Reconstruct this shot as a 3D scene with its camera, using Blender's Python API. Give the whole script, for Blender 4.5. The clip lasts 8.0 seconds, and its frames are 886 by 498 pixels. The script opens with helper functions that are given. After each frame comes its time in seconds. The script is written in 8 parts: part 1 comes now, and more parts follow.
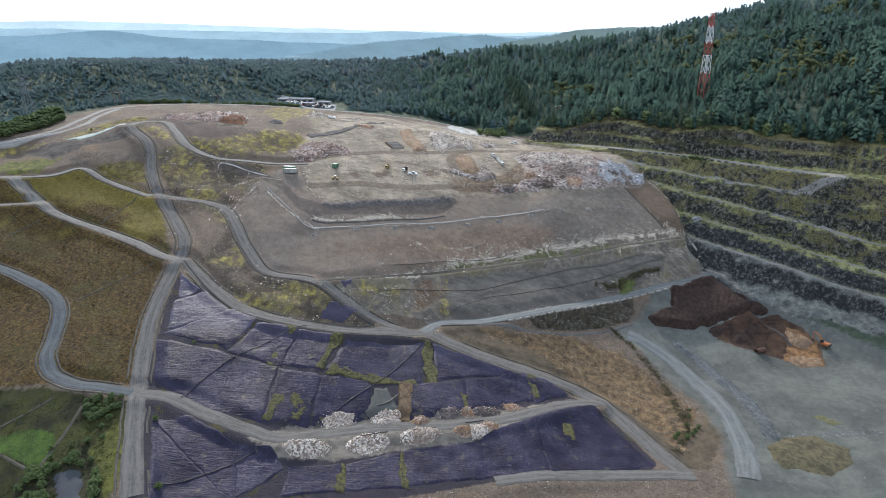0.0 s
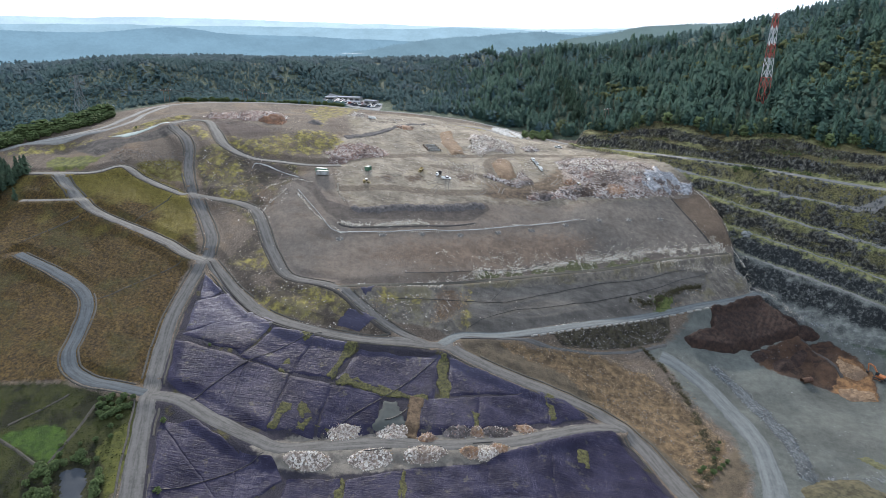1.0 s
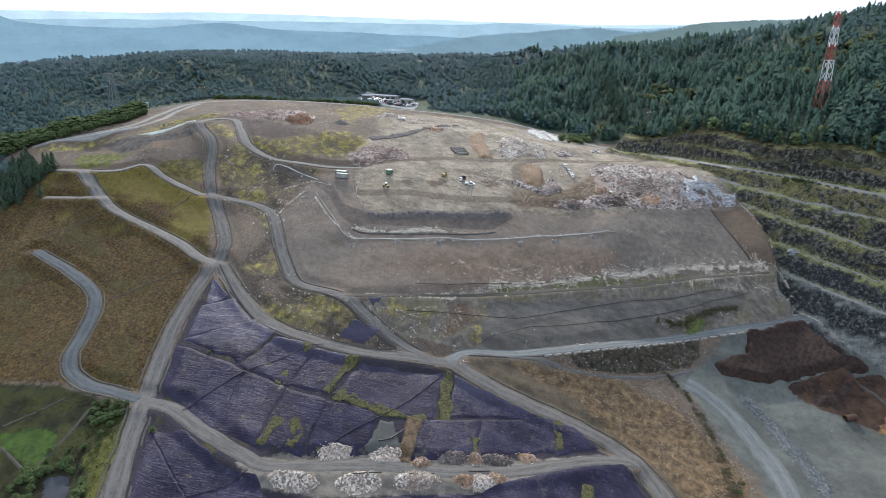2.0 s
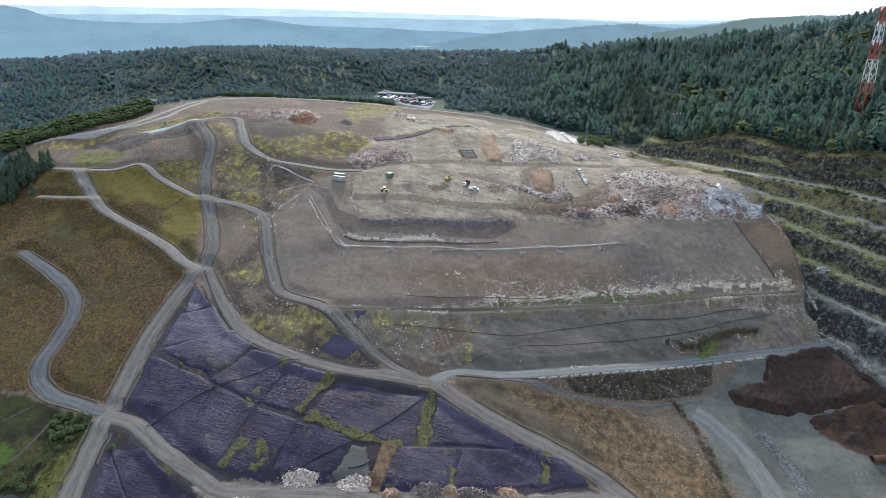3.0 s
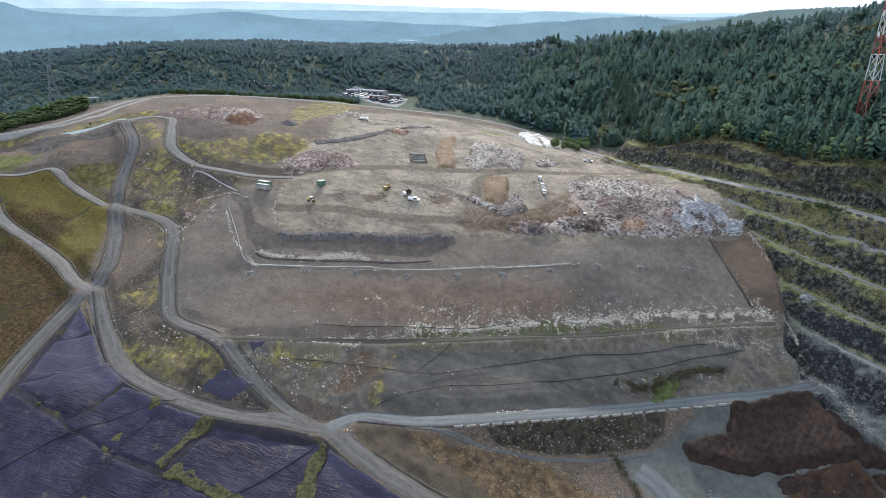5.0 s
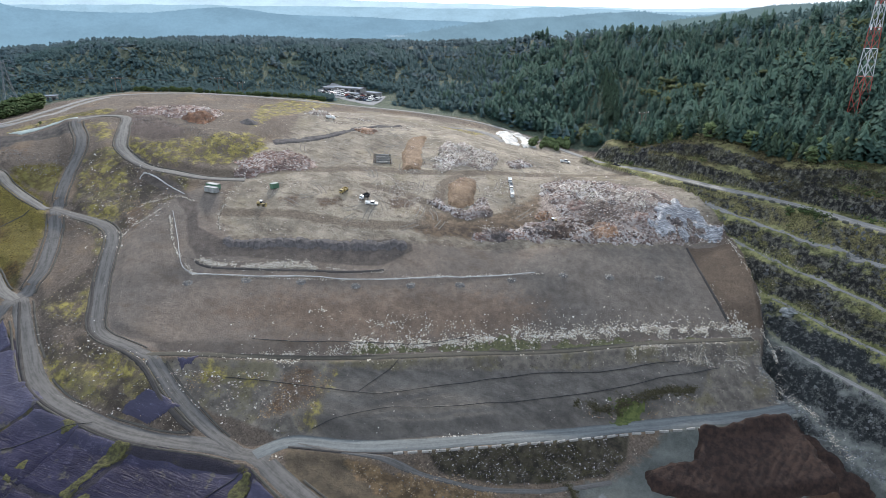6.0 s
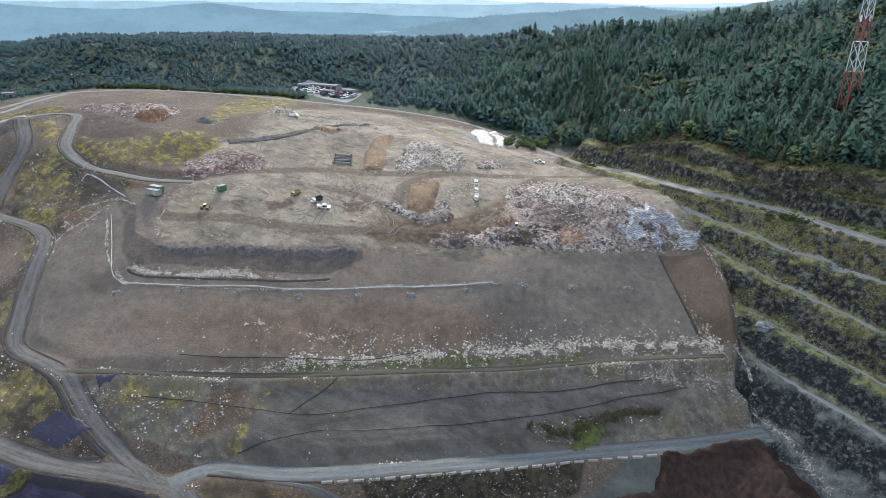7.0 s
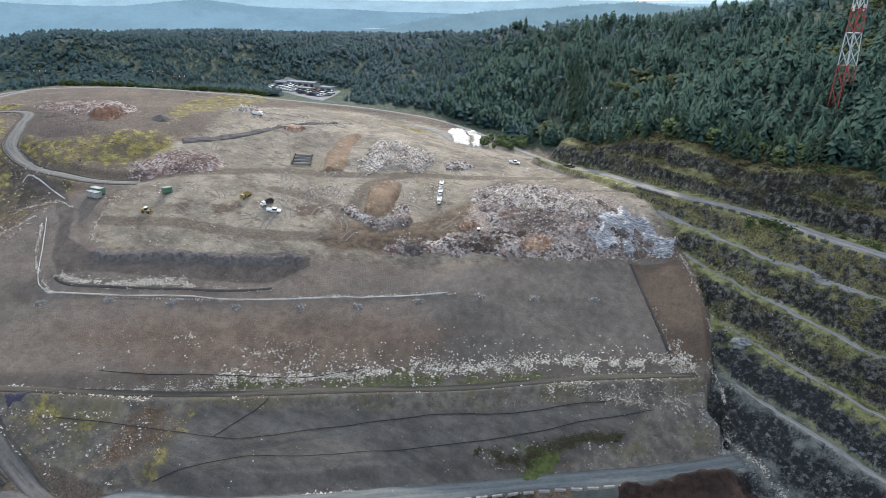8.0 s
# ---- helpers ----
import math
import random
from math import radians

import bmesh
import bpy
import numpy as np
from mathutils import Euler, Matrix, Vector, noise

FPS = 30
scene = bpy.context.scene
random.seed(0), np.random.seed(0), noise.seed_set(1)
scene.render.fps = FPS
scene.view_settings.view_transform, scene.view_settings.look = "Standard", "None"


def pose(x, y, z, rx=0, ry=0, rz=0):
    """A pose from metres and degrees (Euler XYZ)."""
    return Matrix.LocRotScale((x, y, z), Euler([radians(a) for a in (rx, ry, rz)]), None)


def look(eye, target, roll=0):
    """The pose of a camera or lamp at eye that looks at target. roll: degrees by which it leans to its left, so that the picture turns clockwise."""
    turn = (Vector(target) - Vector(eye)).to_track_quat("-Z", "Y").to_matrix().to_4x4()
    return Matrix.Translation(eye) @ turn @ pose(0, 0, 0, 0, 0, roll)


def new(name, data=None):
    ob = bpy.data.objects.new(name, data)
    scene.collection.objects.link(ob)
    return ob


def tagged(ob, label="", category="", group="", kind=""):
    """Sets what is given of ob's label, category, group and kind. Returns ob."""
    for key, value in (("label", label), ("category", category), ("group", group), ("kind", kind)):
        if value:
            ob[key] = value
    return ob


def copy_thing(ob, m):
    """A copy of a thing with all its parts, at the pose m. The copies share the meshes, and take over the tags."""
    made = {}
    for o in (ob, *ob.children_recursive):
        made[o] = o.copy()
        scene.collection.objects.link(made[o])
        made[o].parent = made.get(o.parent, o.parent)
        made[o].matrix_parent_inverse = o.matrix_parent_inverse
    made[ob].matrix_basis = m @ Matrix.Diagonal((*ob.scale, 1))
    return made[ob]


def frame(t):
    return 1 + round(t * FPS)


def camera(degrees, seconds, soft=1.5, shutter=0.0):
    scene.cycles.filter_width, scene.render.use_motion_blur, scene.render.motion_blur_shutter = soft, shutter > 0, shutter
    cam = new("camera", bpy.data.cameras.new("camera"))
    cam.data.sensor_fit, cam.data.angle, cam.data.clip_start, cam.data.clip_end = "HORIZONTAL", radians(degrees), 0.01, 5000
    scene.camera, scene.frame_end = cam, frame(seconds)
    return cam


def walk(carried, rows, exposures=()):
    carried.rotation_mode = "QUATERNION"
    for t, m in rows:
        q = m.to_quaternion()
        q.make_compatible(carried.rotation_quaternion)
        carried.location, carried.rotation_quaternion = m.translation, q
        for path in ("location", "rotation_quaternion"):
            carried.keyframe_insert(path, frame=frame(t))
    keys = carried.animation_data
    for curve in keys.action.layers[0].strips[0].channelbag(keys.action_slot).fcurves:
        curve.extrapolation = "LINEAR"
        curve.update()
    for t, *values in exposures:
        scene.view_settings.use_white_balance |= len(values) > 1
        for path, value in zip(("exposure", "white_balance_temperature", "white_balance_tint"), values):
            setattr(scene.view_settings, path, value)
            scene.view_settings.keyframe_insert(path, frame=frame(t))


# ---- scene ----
cam = camera(69.24, 8.0, soft=0.75)
EYE = 155.0  # first eye above the quarry floor
# seconds, x, y, height above the first eye, yaw, pitch, roll
ROWS = [
    (0.0, -8.40, -3.70, -1.80, -2.95, -18.75, -0.07),
    (0.5, 0.29, 0.12, 0.31, 0.00, -19.00, 0.00),
    (1.0, 8.99, 5.61, 2.12, 2.90, -19.24, 0.07),
    (1.5, 17.76, 12.82, 3.61, 5.70, -19.50, 0.13),
    (2.0, 26.08, 21.46, 4.68, 8.08, -19.72, 0.18),
    (3.5, 51.01, 53.87, 5.04, 12.91, -20.24, 0.17),
    (4.0, 59.25, 64.87, 4.25, 13.46, -20.32, 0.15),
    (4.5, 67.26, 76.05, 3.55, 13.87, -20.43, 0.09),
    (6.0, 91.31, 109.84, 0.47, 15.07, -20.77, -0.13),
    (6.5, 99.20, 120.86, -0.77, 15.47, -20.87, -0.19),
    (7.0, 106.88, 131.84, -2.32, 15.84, -20.94, -0.27),
    (7.5, 114.57, 142.84, -4.05, 16.20, -20.99, -0.35),
    (8.0, 121.90, 153.71, -5.81, 16.93, -21.00, -0.46),
]
walk(cam, [(t, pose(x, y, EYE + z, 0, 0, yaw) @ pose(0, 0, 0, 90 + pitch, 0, 0) @ pose(0, 0, 0, 0, 0, roll)) for t, x, y, z, yaw, pitch, roll in ROWS])
# CAMERA_END

# ---- light ----
SUN_AZ, SUN_EL = 14.0, 32.0   # degrees to the left of +y, and above the horizon
world = bpy.data.worlds.new("sky")
scene.world = world
world.use_nodes = True
wn = world.node_tree
sky = wn.nodes.new("ShaderNodeTexSky")
sky.sky_type = 'NISHITA'
sky.sun_disc = False
sky.sun_elevation = radians(SUN_EL)
sky.sun_rotation = radians(-SUN_AZ)
sky.air_density, sky.dust_density, sky.ozone_density = 1.0, 1.0, 1.0
cloud = wn.nodes.new("ShaderNodeTexNoise")        # a high broken overcast
cloud.inputs["Scale"].default_value, cloud.inputs["Detail"].default_value = 2.5, 6.0
spread_clouds = wn.nodes.new("ShaderNodeMapRange")
spread_clouds.inputs[1].default_value, spread_clouds.inputs[2].default_value = 0.25, 0.6
spread_clouds.inputs[3].default_value, spread_clouds.inputs[4].default_value = 0.72, 0.97
cover = wn.nodes.new("ShaderNodeMix")
cover.data_type = 'RGBA'
cover.inputs[7].default_value = (8.7, 10.1, 12.3, 1.0)
wn.links.new(cloud.outputs[0], spread_clouds.inputs[0])
wn.links.new(spread_clouds.outputs[0], cover.inputs[0])
wn.links.new(sky.outputs[0], cover.inputs[6])
wn.links.new(cover.outputs[2], wn.nodes["Background"].inputs[0])
wn.nodes["Background"].inputs[1].default_value = 0.105
sun = new("sun", bpy.data.lights.new("sun", 'SUN'))
sun.data.energy, sun.data.angle, sun.data.color = 3.5, radians(3.5), (1.0, 0.94, 0.86)
sun.matrix_world = look((0, 0, 0), (math.sin(radians(SUN_AZ)) * math.cos(radians(SUN_EL)), -math.cos(radians(SUN_AZ)) * math.cos(radians(SUN_EL)), -math.sin(radians(SUN_EL))))
scene.view_settings.exposure = 0.56


# ---- material helpers ----
class Mat:
    """A node material under construction."""

    def __init__(self, name, rough=0.9, metal=0.0):
        self.m = bpy.data.materials.new(name)
        self.m.use_nodes = True
        self.n, self.l = self.m.node_tree.nodes, self.m.node_tree.links
        self.bsdf = self.n["Principled BSDF"]
        self.bsdf.inputs["Roughness"].default_value = rough
        self.bsdf.inputs["Metallic"].default_value = metal
        self.bsdf.inputs["Specular IOR Level"].default_value = 0.3
        self.pos = self.n.new("ShaderNodeNewGeometry").outputs["Position"]

    def put(self, value, socket):
        if hasattr(value, "is_output"):
            self.l.new(value, socket)
        elif isinstance(value, (tuple, list)):
            socket.default_value = (*value, 1.0)
        else:
            socket.default_value = value

    def noise(self, scale, detail=4.0, rough=0.6, stretch=None, fac=True, distort=0.0, vec=None):
        t = self.n.new("ShaderNodeTexNoise")
        t.inputs["Scale"].default_value, t.inputs["Detail"].default_value, t.inputs["Roughness"].default_value = scale, detail, rough
        t.inputs["Distortion"].default_value = distort
        src = vec or self.pos
        if stretch:
            mp = self.n.new("ShaderNodeMapping")
            mp.inputs["Rotation"].default_value = (0, 0, radians(stretch[3])) if len(stretch) > 3 else (0, 0, 0)
            mp.inputs["Scale"].default_value = stretch[:3]
            self.l.new(src, mp.inputs[0])
            src = mp.outputs[0]
        self.l.new(src, t.inputs["Vector"])
        return t.outputs[0 if fac else 1]

    def voronoi(self, scale, feature='F1', out="Distance"):
        t = self.n.new("ShaderNodeTexVoronoi")
        t.feature = feature
        t.inputs["Scale"].default_value = scale
        self.l.new(self.pos, t.inputs["Vector"])
        return t.outputs[out]

    def attr(self, name):
        t = self.n.new("ShaderNodeAttribute")
        t.attribute_name = name
        return t.outputs["Fac"]

    def rand(self, kind="object"):
        if kind == "object":
            return self.n.new("ShaderNodeObjectInfo").outputs["Random"]
        return self.n.new("ShaderNodeNewGeometry").outputs["Random Per Island"]

    def math(self, op, a, b=0.0, clamp=False):
        t = self.n.new("ShaderNodeMath")
        t.operation, t.use_clamp = op, clamp
        self.put(a, t.inputs[0]), self.put(b, t.inputs[1])
        return t.outputs[0]

    def ramp(self, v, lo, hi):
        t = self.n.new("ShaderNodeMapRange")
        t.interpolation_type = 'SMOOTHSTEP'
        self.put(v, t.inputs[0])
        t.inputs[1].default_value, t.inputs[2].default_value = lo, hi
        return t.outputs[0]

    def mix(self, fac, a, b):
        t = self.n.new("ShaderNodeMix")
        t.data_type = 'RGBA'
        self.put(fac, t.inputs[0]), self.put(a, t.inputs[6]), self.put(b, t.inputs[7])
        return t.outputs[2]

    def tint(self, colour, value):
        """A colour scaled by a value."""
        t = self.n.new("ShaderNodeVectorMath")
        t.operation = 'SCALE'
        self.put(colour, t.inputs[0]) if hasattr(colour, "is_output") else None
        self.put(value, t.inputs["Scale"])
        return t.outputs[0]

    def span(self, v, lo, hi, to_lo, to_hi):
        t = self.n.new("ShaderNodeMapRange")
        self.put(v, t.inputs[0])
        for i, q in enumerate((lo, hi, to_lo, to_hi)):
            t.inputs[i + 1].default_value = q
        return t.outputs[0]

    def bump(self, height, strength=0.5, dist=0.1):
        t = self.n.new("ShaderNodeBump")
        t.inputs["Strength"].default_value, t.inputs["Distance"].default_value = strength, dist
        self.l.new(height, t.inputs["Height"])
        self.l.new(t.outputs[0], self.bsdf.inputs["Normal"])

    def done(self, colour):
        self.put(colour, self.bsdf.inputs["Base Color"])
        return self.m


def plain(name, colour, rough=0.6, metal=0.0, vary=0.25, scale=2.0):
    """Paint, metal or rubber with a little grime and wear."""
    k = Mat(name, rough, metal)
    dark = tuple(c * (1 - vary) for c in colour)
    k.bump(k.noise(scale * 6), 0.15, 0.02)
    return k.done(k.mix(k.ramp(k.noise(scale, 5), 0.3, 0.75), dark, colour))

# ---- mesh helpers ----
def mesh_object(name, verts, faces, mats, parent=None, mat_index=None, smooth=False, **tags):
    me = bpy.data.meshes.new(name)
    me.from_pydata([tuple(map(float, v)) for v in verts], [], [tuple(map(int, f)) for f in faces])
    for m in (mats if isinstance(mats, (list, tuple)) else [mats]):
        me.materials.append(m)
    if mat_index is not None:
        me.polygons.foreach_set("material_index", np.asarray(mat_index, np.int32))
    if smooth:
        me.polygons.foreach_set("use_smooth", np.ones(len(me.polygons), bool))
    me.update()
    ob = new(name, me)
    if parent is not None:
        ob.parent = parent
    return tagged(ob, **tags)


def big_mesh(name, verts, faces, mats, smooth=False, mat_index=None, **tags):
    """As mesh_object, from numpy arrays of one face size."""
    me = bpy.data.meshes.new(name)
    verts, faces = np.asarray(verts, np.float32), np.asarray(faces, np.int32)
    k = faces.shape[1]
    me.vertices.add(len(verts)), me.loops.add(faces.size), me.polygons.add(len(faces))
    me.vertices.foreach_set("co", verts.ravel())
    me.loops.foreach_set("vertex_index", faces.ravel())
    me.polygons.foreach_set("loop_start", np.arange(0, faces.size, k, dtype=np.int32))
    me.polygons.foreach_set("loop_total", np.full(len(faces), k, np.int32))
    me.polygons.foreach_set("use_smooth", np.full(len(faces), smooth, bool))
    for m in (mats if isinstance(mats, (list, tuple)) else [mats]):
        me.materials.append(m)
    if mat_index is not None:
        me.polygons.foreach_set("material_index", np.asarray(mat_index, np.int32))
    me.update(calc_edges=True)
    me.validate()
    return tagged(new(name, me), **tags)


def add_attr(ob, name, values):
    a = ob.data.attributes.new(name, 'FLOAT', 'POINT')
    a.data.foreach_set("value", np.asarray(values, np.float32))


def part(name, bm, material, parent, label=""):
    me = bpy.data.meshes.new(name)
    bm.to_mesh(me)
    bm.free()
    me.materials.append(material)
    ob = new(name, me)
    ob.parent = parent
    return tagged(ob, label=label)


def lattice_noise(x, y, scale, seed=0, octaves=4):
    """Smooth value noise on arrays, about -1 to 1."""
    out, amp, tot = 0.0, 1.0, 0.0
    for o in range(octaves):
        r = np.random.RandomState(seed + 17 * o).rand(256, 256) * 2 - 1
        u, v = np.asarray(x) / scale * 2 ** o + 31.7 * o, np.asarray(y) / scale * 2 ** o + 11.3 * o
        i, j = np.floor(u).astype(int), np.floor(v).astype(int)
        f, g = u - i, v - j
        f, g = f * f * (3 - 2 * f), g * g * (3 - 2 * g)
        a = r[i % 256, j % 256] * (1 - f) + r[(i + 1) % 256, j % 256] * f
        b = r[i % 256, (j + 1) % 256] * (1 - f) + r[(i + 1) % 256, (j + 1) % 256] * f
        out, tot, amp = out + amp * (a * (1 - g) + b * g), tot + amp, amp * 0.5
    return out / tot * 1.6


# ---- the lie of the land: roads, crests and toes in plan with their heights ----
ROAD_MAIN = [(-93, 158, 22), (-100, 179, 27), (-106, 199, 32), (-110, 216, 36), (-114, 239, 44), (-114, 259, 51), (-113, 275, 57), (-115, 289, 62), (-127, 308, 69), (-137, 322, 76), (-145, 338, 84), (-149, 351, 92), (-154, 359, 97), (-163, 367, 101), (-167, 372, 103)]
ROAD_EAST = [(-112, 274, 56), (-104, 267, 53), (-94, 258, 48), (-82, 248, 44), (-71, 243, 42), (-59, 240, 40), (-43, 239, 37), (-29, 242, 34), (-15, 246, 31), (-4, 247, 30)]
ROAD_SE = [(-4, 247, 30), (2, 244.8, 29), (11.4, 241.2, 26), (21.4, 238.4, 22.6), (38.9, 234.8, 17.2), (49.4, 233, 13.7), (61.3, 229.4, 9.4), (72.9, 218.8, 5.4), (80.9, 199.8, 3.4), (88, 181, 3)]
ROAD_TARP = [(-105, 200, 32), (-95, 199, 31), (-86, 195, 29), (-75, 190, 27), (-64, 186, 25), (-54, 184, 23), (-40, 190, 20), (-21, 194, 19), (4, 197, 17), (25, 203, 15), (40, 210.5, 13.5), (55, 219, 10.5), (66, 223, 8)]
ROAD_GRASS = [(-193, 264, 61), (-178, 259, 57), (-164, 253, 53), (-155, 247, 50), (-149, 238, 47), (-145, 223, 42), (-143, 214, 40), (-138, 207, 37), (-129, 203, 35), (-120, 202, 34), (-108, 201, 32)]
ROAD_NW = [(-206, 319, 85), (-189, 306, 78), (-180, 299, 74), (-168, 294, 70), (-150, 289, 65), (-134, 283, 61), (-122, 276, 58), (-113, 273, 56)]
ROAD_W = [(-212, 298, 76), (-197, 300, 76), (-184, 302, 76)]
ROAD_W2 = [(-220, 318, 85), (-206, 319, 85), (-188, 322, 85), (-176, 329, 87), (-164, 325, 82), (-151, 321, 78), (-138, 318, 74)]
ROAD_BENCH = [(-137, 319, 75), (-125, 319, 73), (-110, 317, 71), (-100, 310, 69), (-93, 298, 65), (-85, 283, 58), (-77, 271, 53), (-70, 266, 51), (-55, 263, 50), (-47, 261, 48), (-35, 255, 41), (-23, 251, 34), (-9, 247, 30)]
ROAD_TOE = [(-50, 262, 49), (-41, 267, 48), (-9, 280, 44), (18, 291, 42), (48, 303, 41), (79, 315, 40), (112, 328, 41), (147, 342, 40)]
ROAD_MID = [(-4, 247, 30), (4, 256, 30), (22, 261, 28), (38, 266, 28), (58, 275, 27), (83, 289, 24), (105, 300, 23), (121, 304, 25), (143, 315, 24), (159, 324, 24)]
ROAD_UPPER = [(88, 460, 75), (108, 444, 77), (134, 413, 79), (164, 395, 78), (187, 370, 78), (210, 351, 77), (229, 328, 78)]
ROAD_LOW = [(18, 173, 11), (33, 176, 10), (53, 179, 7), (74, 182, 4), (91, 182, 3)]
SLOPE_CREST = [(-71, 357, 85), (-69, 341, 81), (-64, 326, 75), (-56, 316, 71), (-48, 315, 69), (-24, 324, 68), (-1, 335, 67), (18, 342, 66), (44, 351, 63), (74, 359, 63), (113, 374, 63), (135, 385, 62)]
BERM_TRACK = [(-82, 323, 75), (-71, 309, 69), (-63, 302, 66), (-55, 298, 63), (-42, 301, 62), (-20, 309, 61), (16, 325, 59), (50, 338, 58), (69, 343, 59)]
SLOPE_TOE = [(-32, 274, 48), (-12, 282, 46), (9, 290, 45), (30, 300, 43), (53, 309, 44), (75, 318, 43), (99, 327, 43), (122, 335, 42), (149, 345, 41)]
PILE_BROWN = [(111, 286, 15), (119, 294, 18), (125, 303, 24), (142, 312, 23), (164, 320, 21), (169, 313, 18), (173, 305, 13), (182, 294, 12), (191, 280, 13), (194, 265, 9), (185, 256, 2), (171, 260, 0), (160, 269, 2), (145, 273, 4), (129, 282, 10), (115, 282, 13)]
SOIL_SLOPE = [(12, 250, 27), (42, 254, 22), (78, 267, 17), (97, 268, 12), (105, 250, 6), (109, 221, 2), (95, 196, 2), (87, 209, 3), (74, 230, 7), (53, 243, 16), (24, 246, 23)]
DARKTRASH = [(41, 262, 25), (75, 280, 23), (104, 296, 21), (100, 281, 16), (67, 266, 20)]
QUARRY_WEST = [(87, 273, 16), (98, 263, 10), (103, 246, 5), (112, 228, 3), (112, 206, 2), (104, 184, 3)]
PANELS = {}
PANELS['a1'] = [(-109.1, 263.1), (-99.7, 256.3), (-103.4, 251.1), (-106.6, 250.7)]
PANELS['a2'] = [(-106.4, 248.7), (-96.4, 254.7), (-83.7, 242.3), (-105.0, 233.3)]
PANELS['a3'] = [(-82.9, 243.8), (-73.1, 241.4), (-80.7, 222.8), (-103.9, 231.5)]
PANELS['b1'] = [(-71.5, 236.7), (-55.8, 235.5), (-60.2, 217.9), (-78.2, 221.6)]
PANELS['b2'] = [(-54.1, 234.0), (-38.5, 234.4), (-43.7, 217.9), (-58.4, 218.4)]
PANELS['b3'] = [(-34.5, 232.6), (-5.8, 239.0), (-6.7, 218.0), (-39.7, 217.4)]
PANELS['b4'] = [(0.8, 237.9), (11.5, 235.9), (31.8, 231.0), (2.1, 221.5)]
PANELS['c1'] = [(-106.6, 226.4), (-78.4, 218.3), (-78.6, 195.9), (-101.8, 207.3)]
PANELS['c2'] = [(-76.8, 218.6), (-61.4, 215.2), (-62.0, 192.1), (-77.0, 195.6)]
PANELS['c3'] = [(-59.3, 214.5), (-44.5, 213.7), (-46.7, 193.5), (-60.2, 192.5)]
PANELS['c4'] = [(-43.0, 213.4), (-25.5, 213.5), (-26.1, 199.7), (-43.4, 194.7)]
PANELS['c5'] = [(-9.7, 215.3), (11.0, 221.5), (10.0, 207.2), (-9.6, 199.7)]
PANELS['c6'] = [(13.2, 222.2), (37.7, 231.6), (38.8, 217.5), (12.6, 207.2)]
PANELS['c7'] = [(39.3, 230.8), (47.0, 230.8), (54.9, 226.3), (40.5, 216.8)]
PANELS['d1'] = [(-95.2, 187.7), (-85.6, 189.7), (-67.8, 179.5), (-66.2, 161.5)]
PANELS['d1b'] = [(-95.3, 186.1), (-66.3, 160.7), (-76.7, 157.5), (-87.1, 157.6)]
PANELS['d2'] = [(-66.5, 180.2), (-57.1, 178.3), (-52.2, 172.4), (-64.1, 160.2)]
PANELS['d3'] = [(-49.4, 172.6), (-34.0, 176.1), (-33.7, 166.7), (-49.1, 162.8)]
PANELS['d4'] = [(-30.4, 176.8), (-13.9, 183.1), (-12.4, 169.2), (-31.0, 167.2)]
PANELS['d5'] = [(-11.7, 183.7), (13.8, 189.9), (16.0, 175.3), (-10.3, 170.2)]
PANELS['d6'] = [(15.8, 191.2), (37.9, 204.7), (37.8, 180.1), (16.8, 175.8)]
PANELS['d7'] = [(39.2, 205.1), (62.7, 219.1), (76.5, 188.2), (39.3, 179.8)]
ROAD_TOP = [(-167, 372, 103), (-163, 385, 103), (-152, 388, 102), (-143, 375, 99), (-133, 360, 94), (-124, 355, 90), (-113, 352, 87), (-100, 350, 86), (-82, 351, 84), (-66, 356, 83)]
ROAD_FAR = [(-239, 346, 95), (-226, 356, 97), (-209, 372, 100), (-205, 396, 103), (-200, 425, 106), (-175, 450, 106), (-140, 460, 105), (-100, 470, 102), (-70, 485, 97.5), (-30, 505, 91.5), (10, 515, 84.5), (45, 500, 78.5), (70, 478, 76), (88, 462, 75)]
ROADS = {  # line and half width in metres
    "road_main": (ROAD_MAIN, 4.3), "road_east": (ROAD_EAST, 3.6), "road_se": (ROAD_SE, 4.2), "road_tarp": (ROAD_TARP, 3.6),
    "road_grass": (ROAD_GRASS, 3.0), "road_nw": (ROAD_NW, 2.9), "road_w": (ROAD_W, 2.2), "road_w2": (ROAD_W2, 2.3),
    "road_bench": (ROAD_BENCH, 2.8), "road_toe": (ROAD_TOE, 1.7), "road_mid": (ROAD_MID, 3.4), "road_upper": (ROAD_UPPER, 3.4), "road_low": (ROAD_LOW, 3.2),
    "road_top": (ROAD_TOP, 2.6), "road_far": (ROAD_FAR, 2.0),
}


def dense(line, step=6.0):
    """A line with points at even steps, rounded by a spline."""
    p = np.asarray(line, float)
    out = []
    for i in range(len(p) - 1):
        a, b, c, d = p[max(i - 1, 0)], p[i], p[i + 1], p[min(i + 2, len(p) - 1)]
        n = max(1, int(round(np.linalg.norm(c - b) / step)))
        for u in np.arange(n) / n:
            out.append(0.5 * (2 * b + (c - a) * u + (2 * a - 5 * b + 4 * c - d) * u * u + (3 * b - a - 3 * c + d) * u ** 3))
    return np.array(out + [p[-1]])


def bench_frame(x, y):
    """Along and across the quarry wall: s to the south-east, n into the hill."""
    dx, dy = np.asarray(x, float) - 119, np.asarray(y, float) - 395
    return dx * 0.768 - dy * 0.640, dx * 0.640 + dy * 0.768


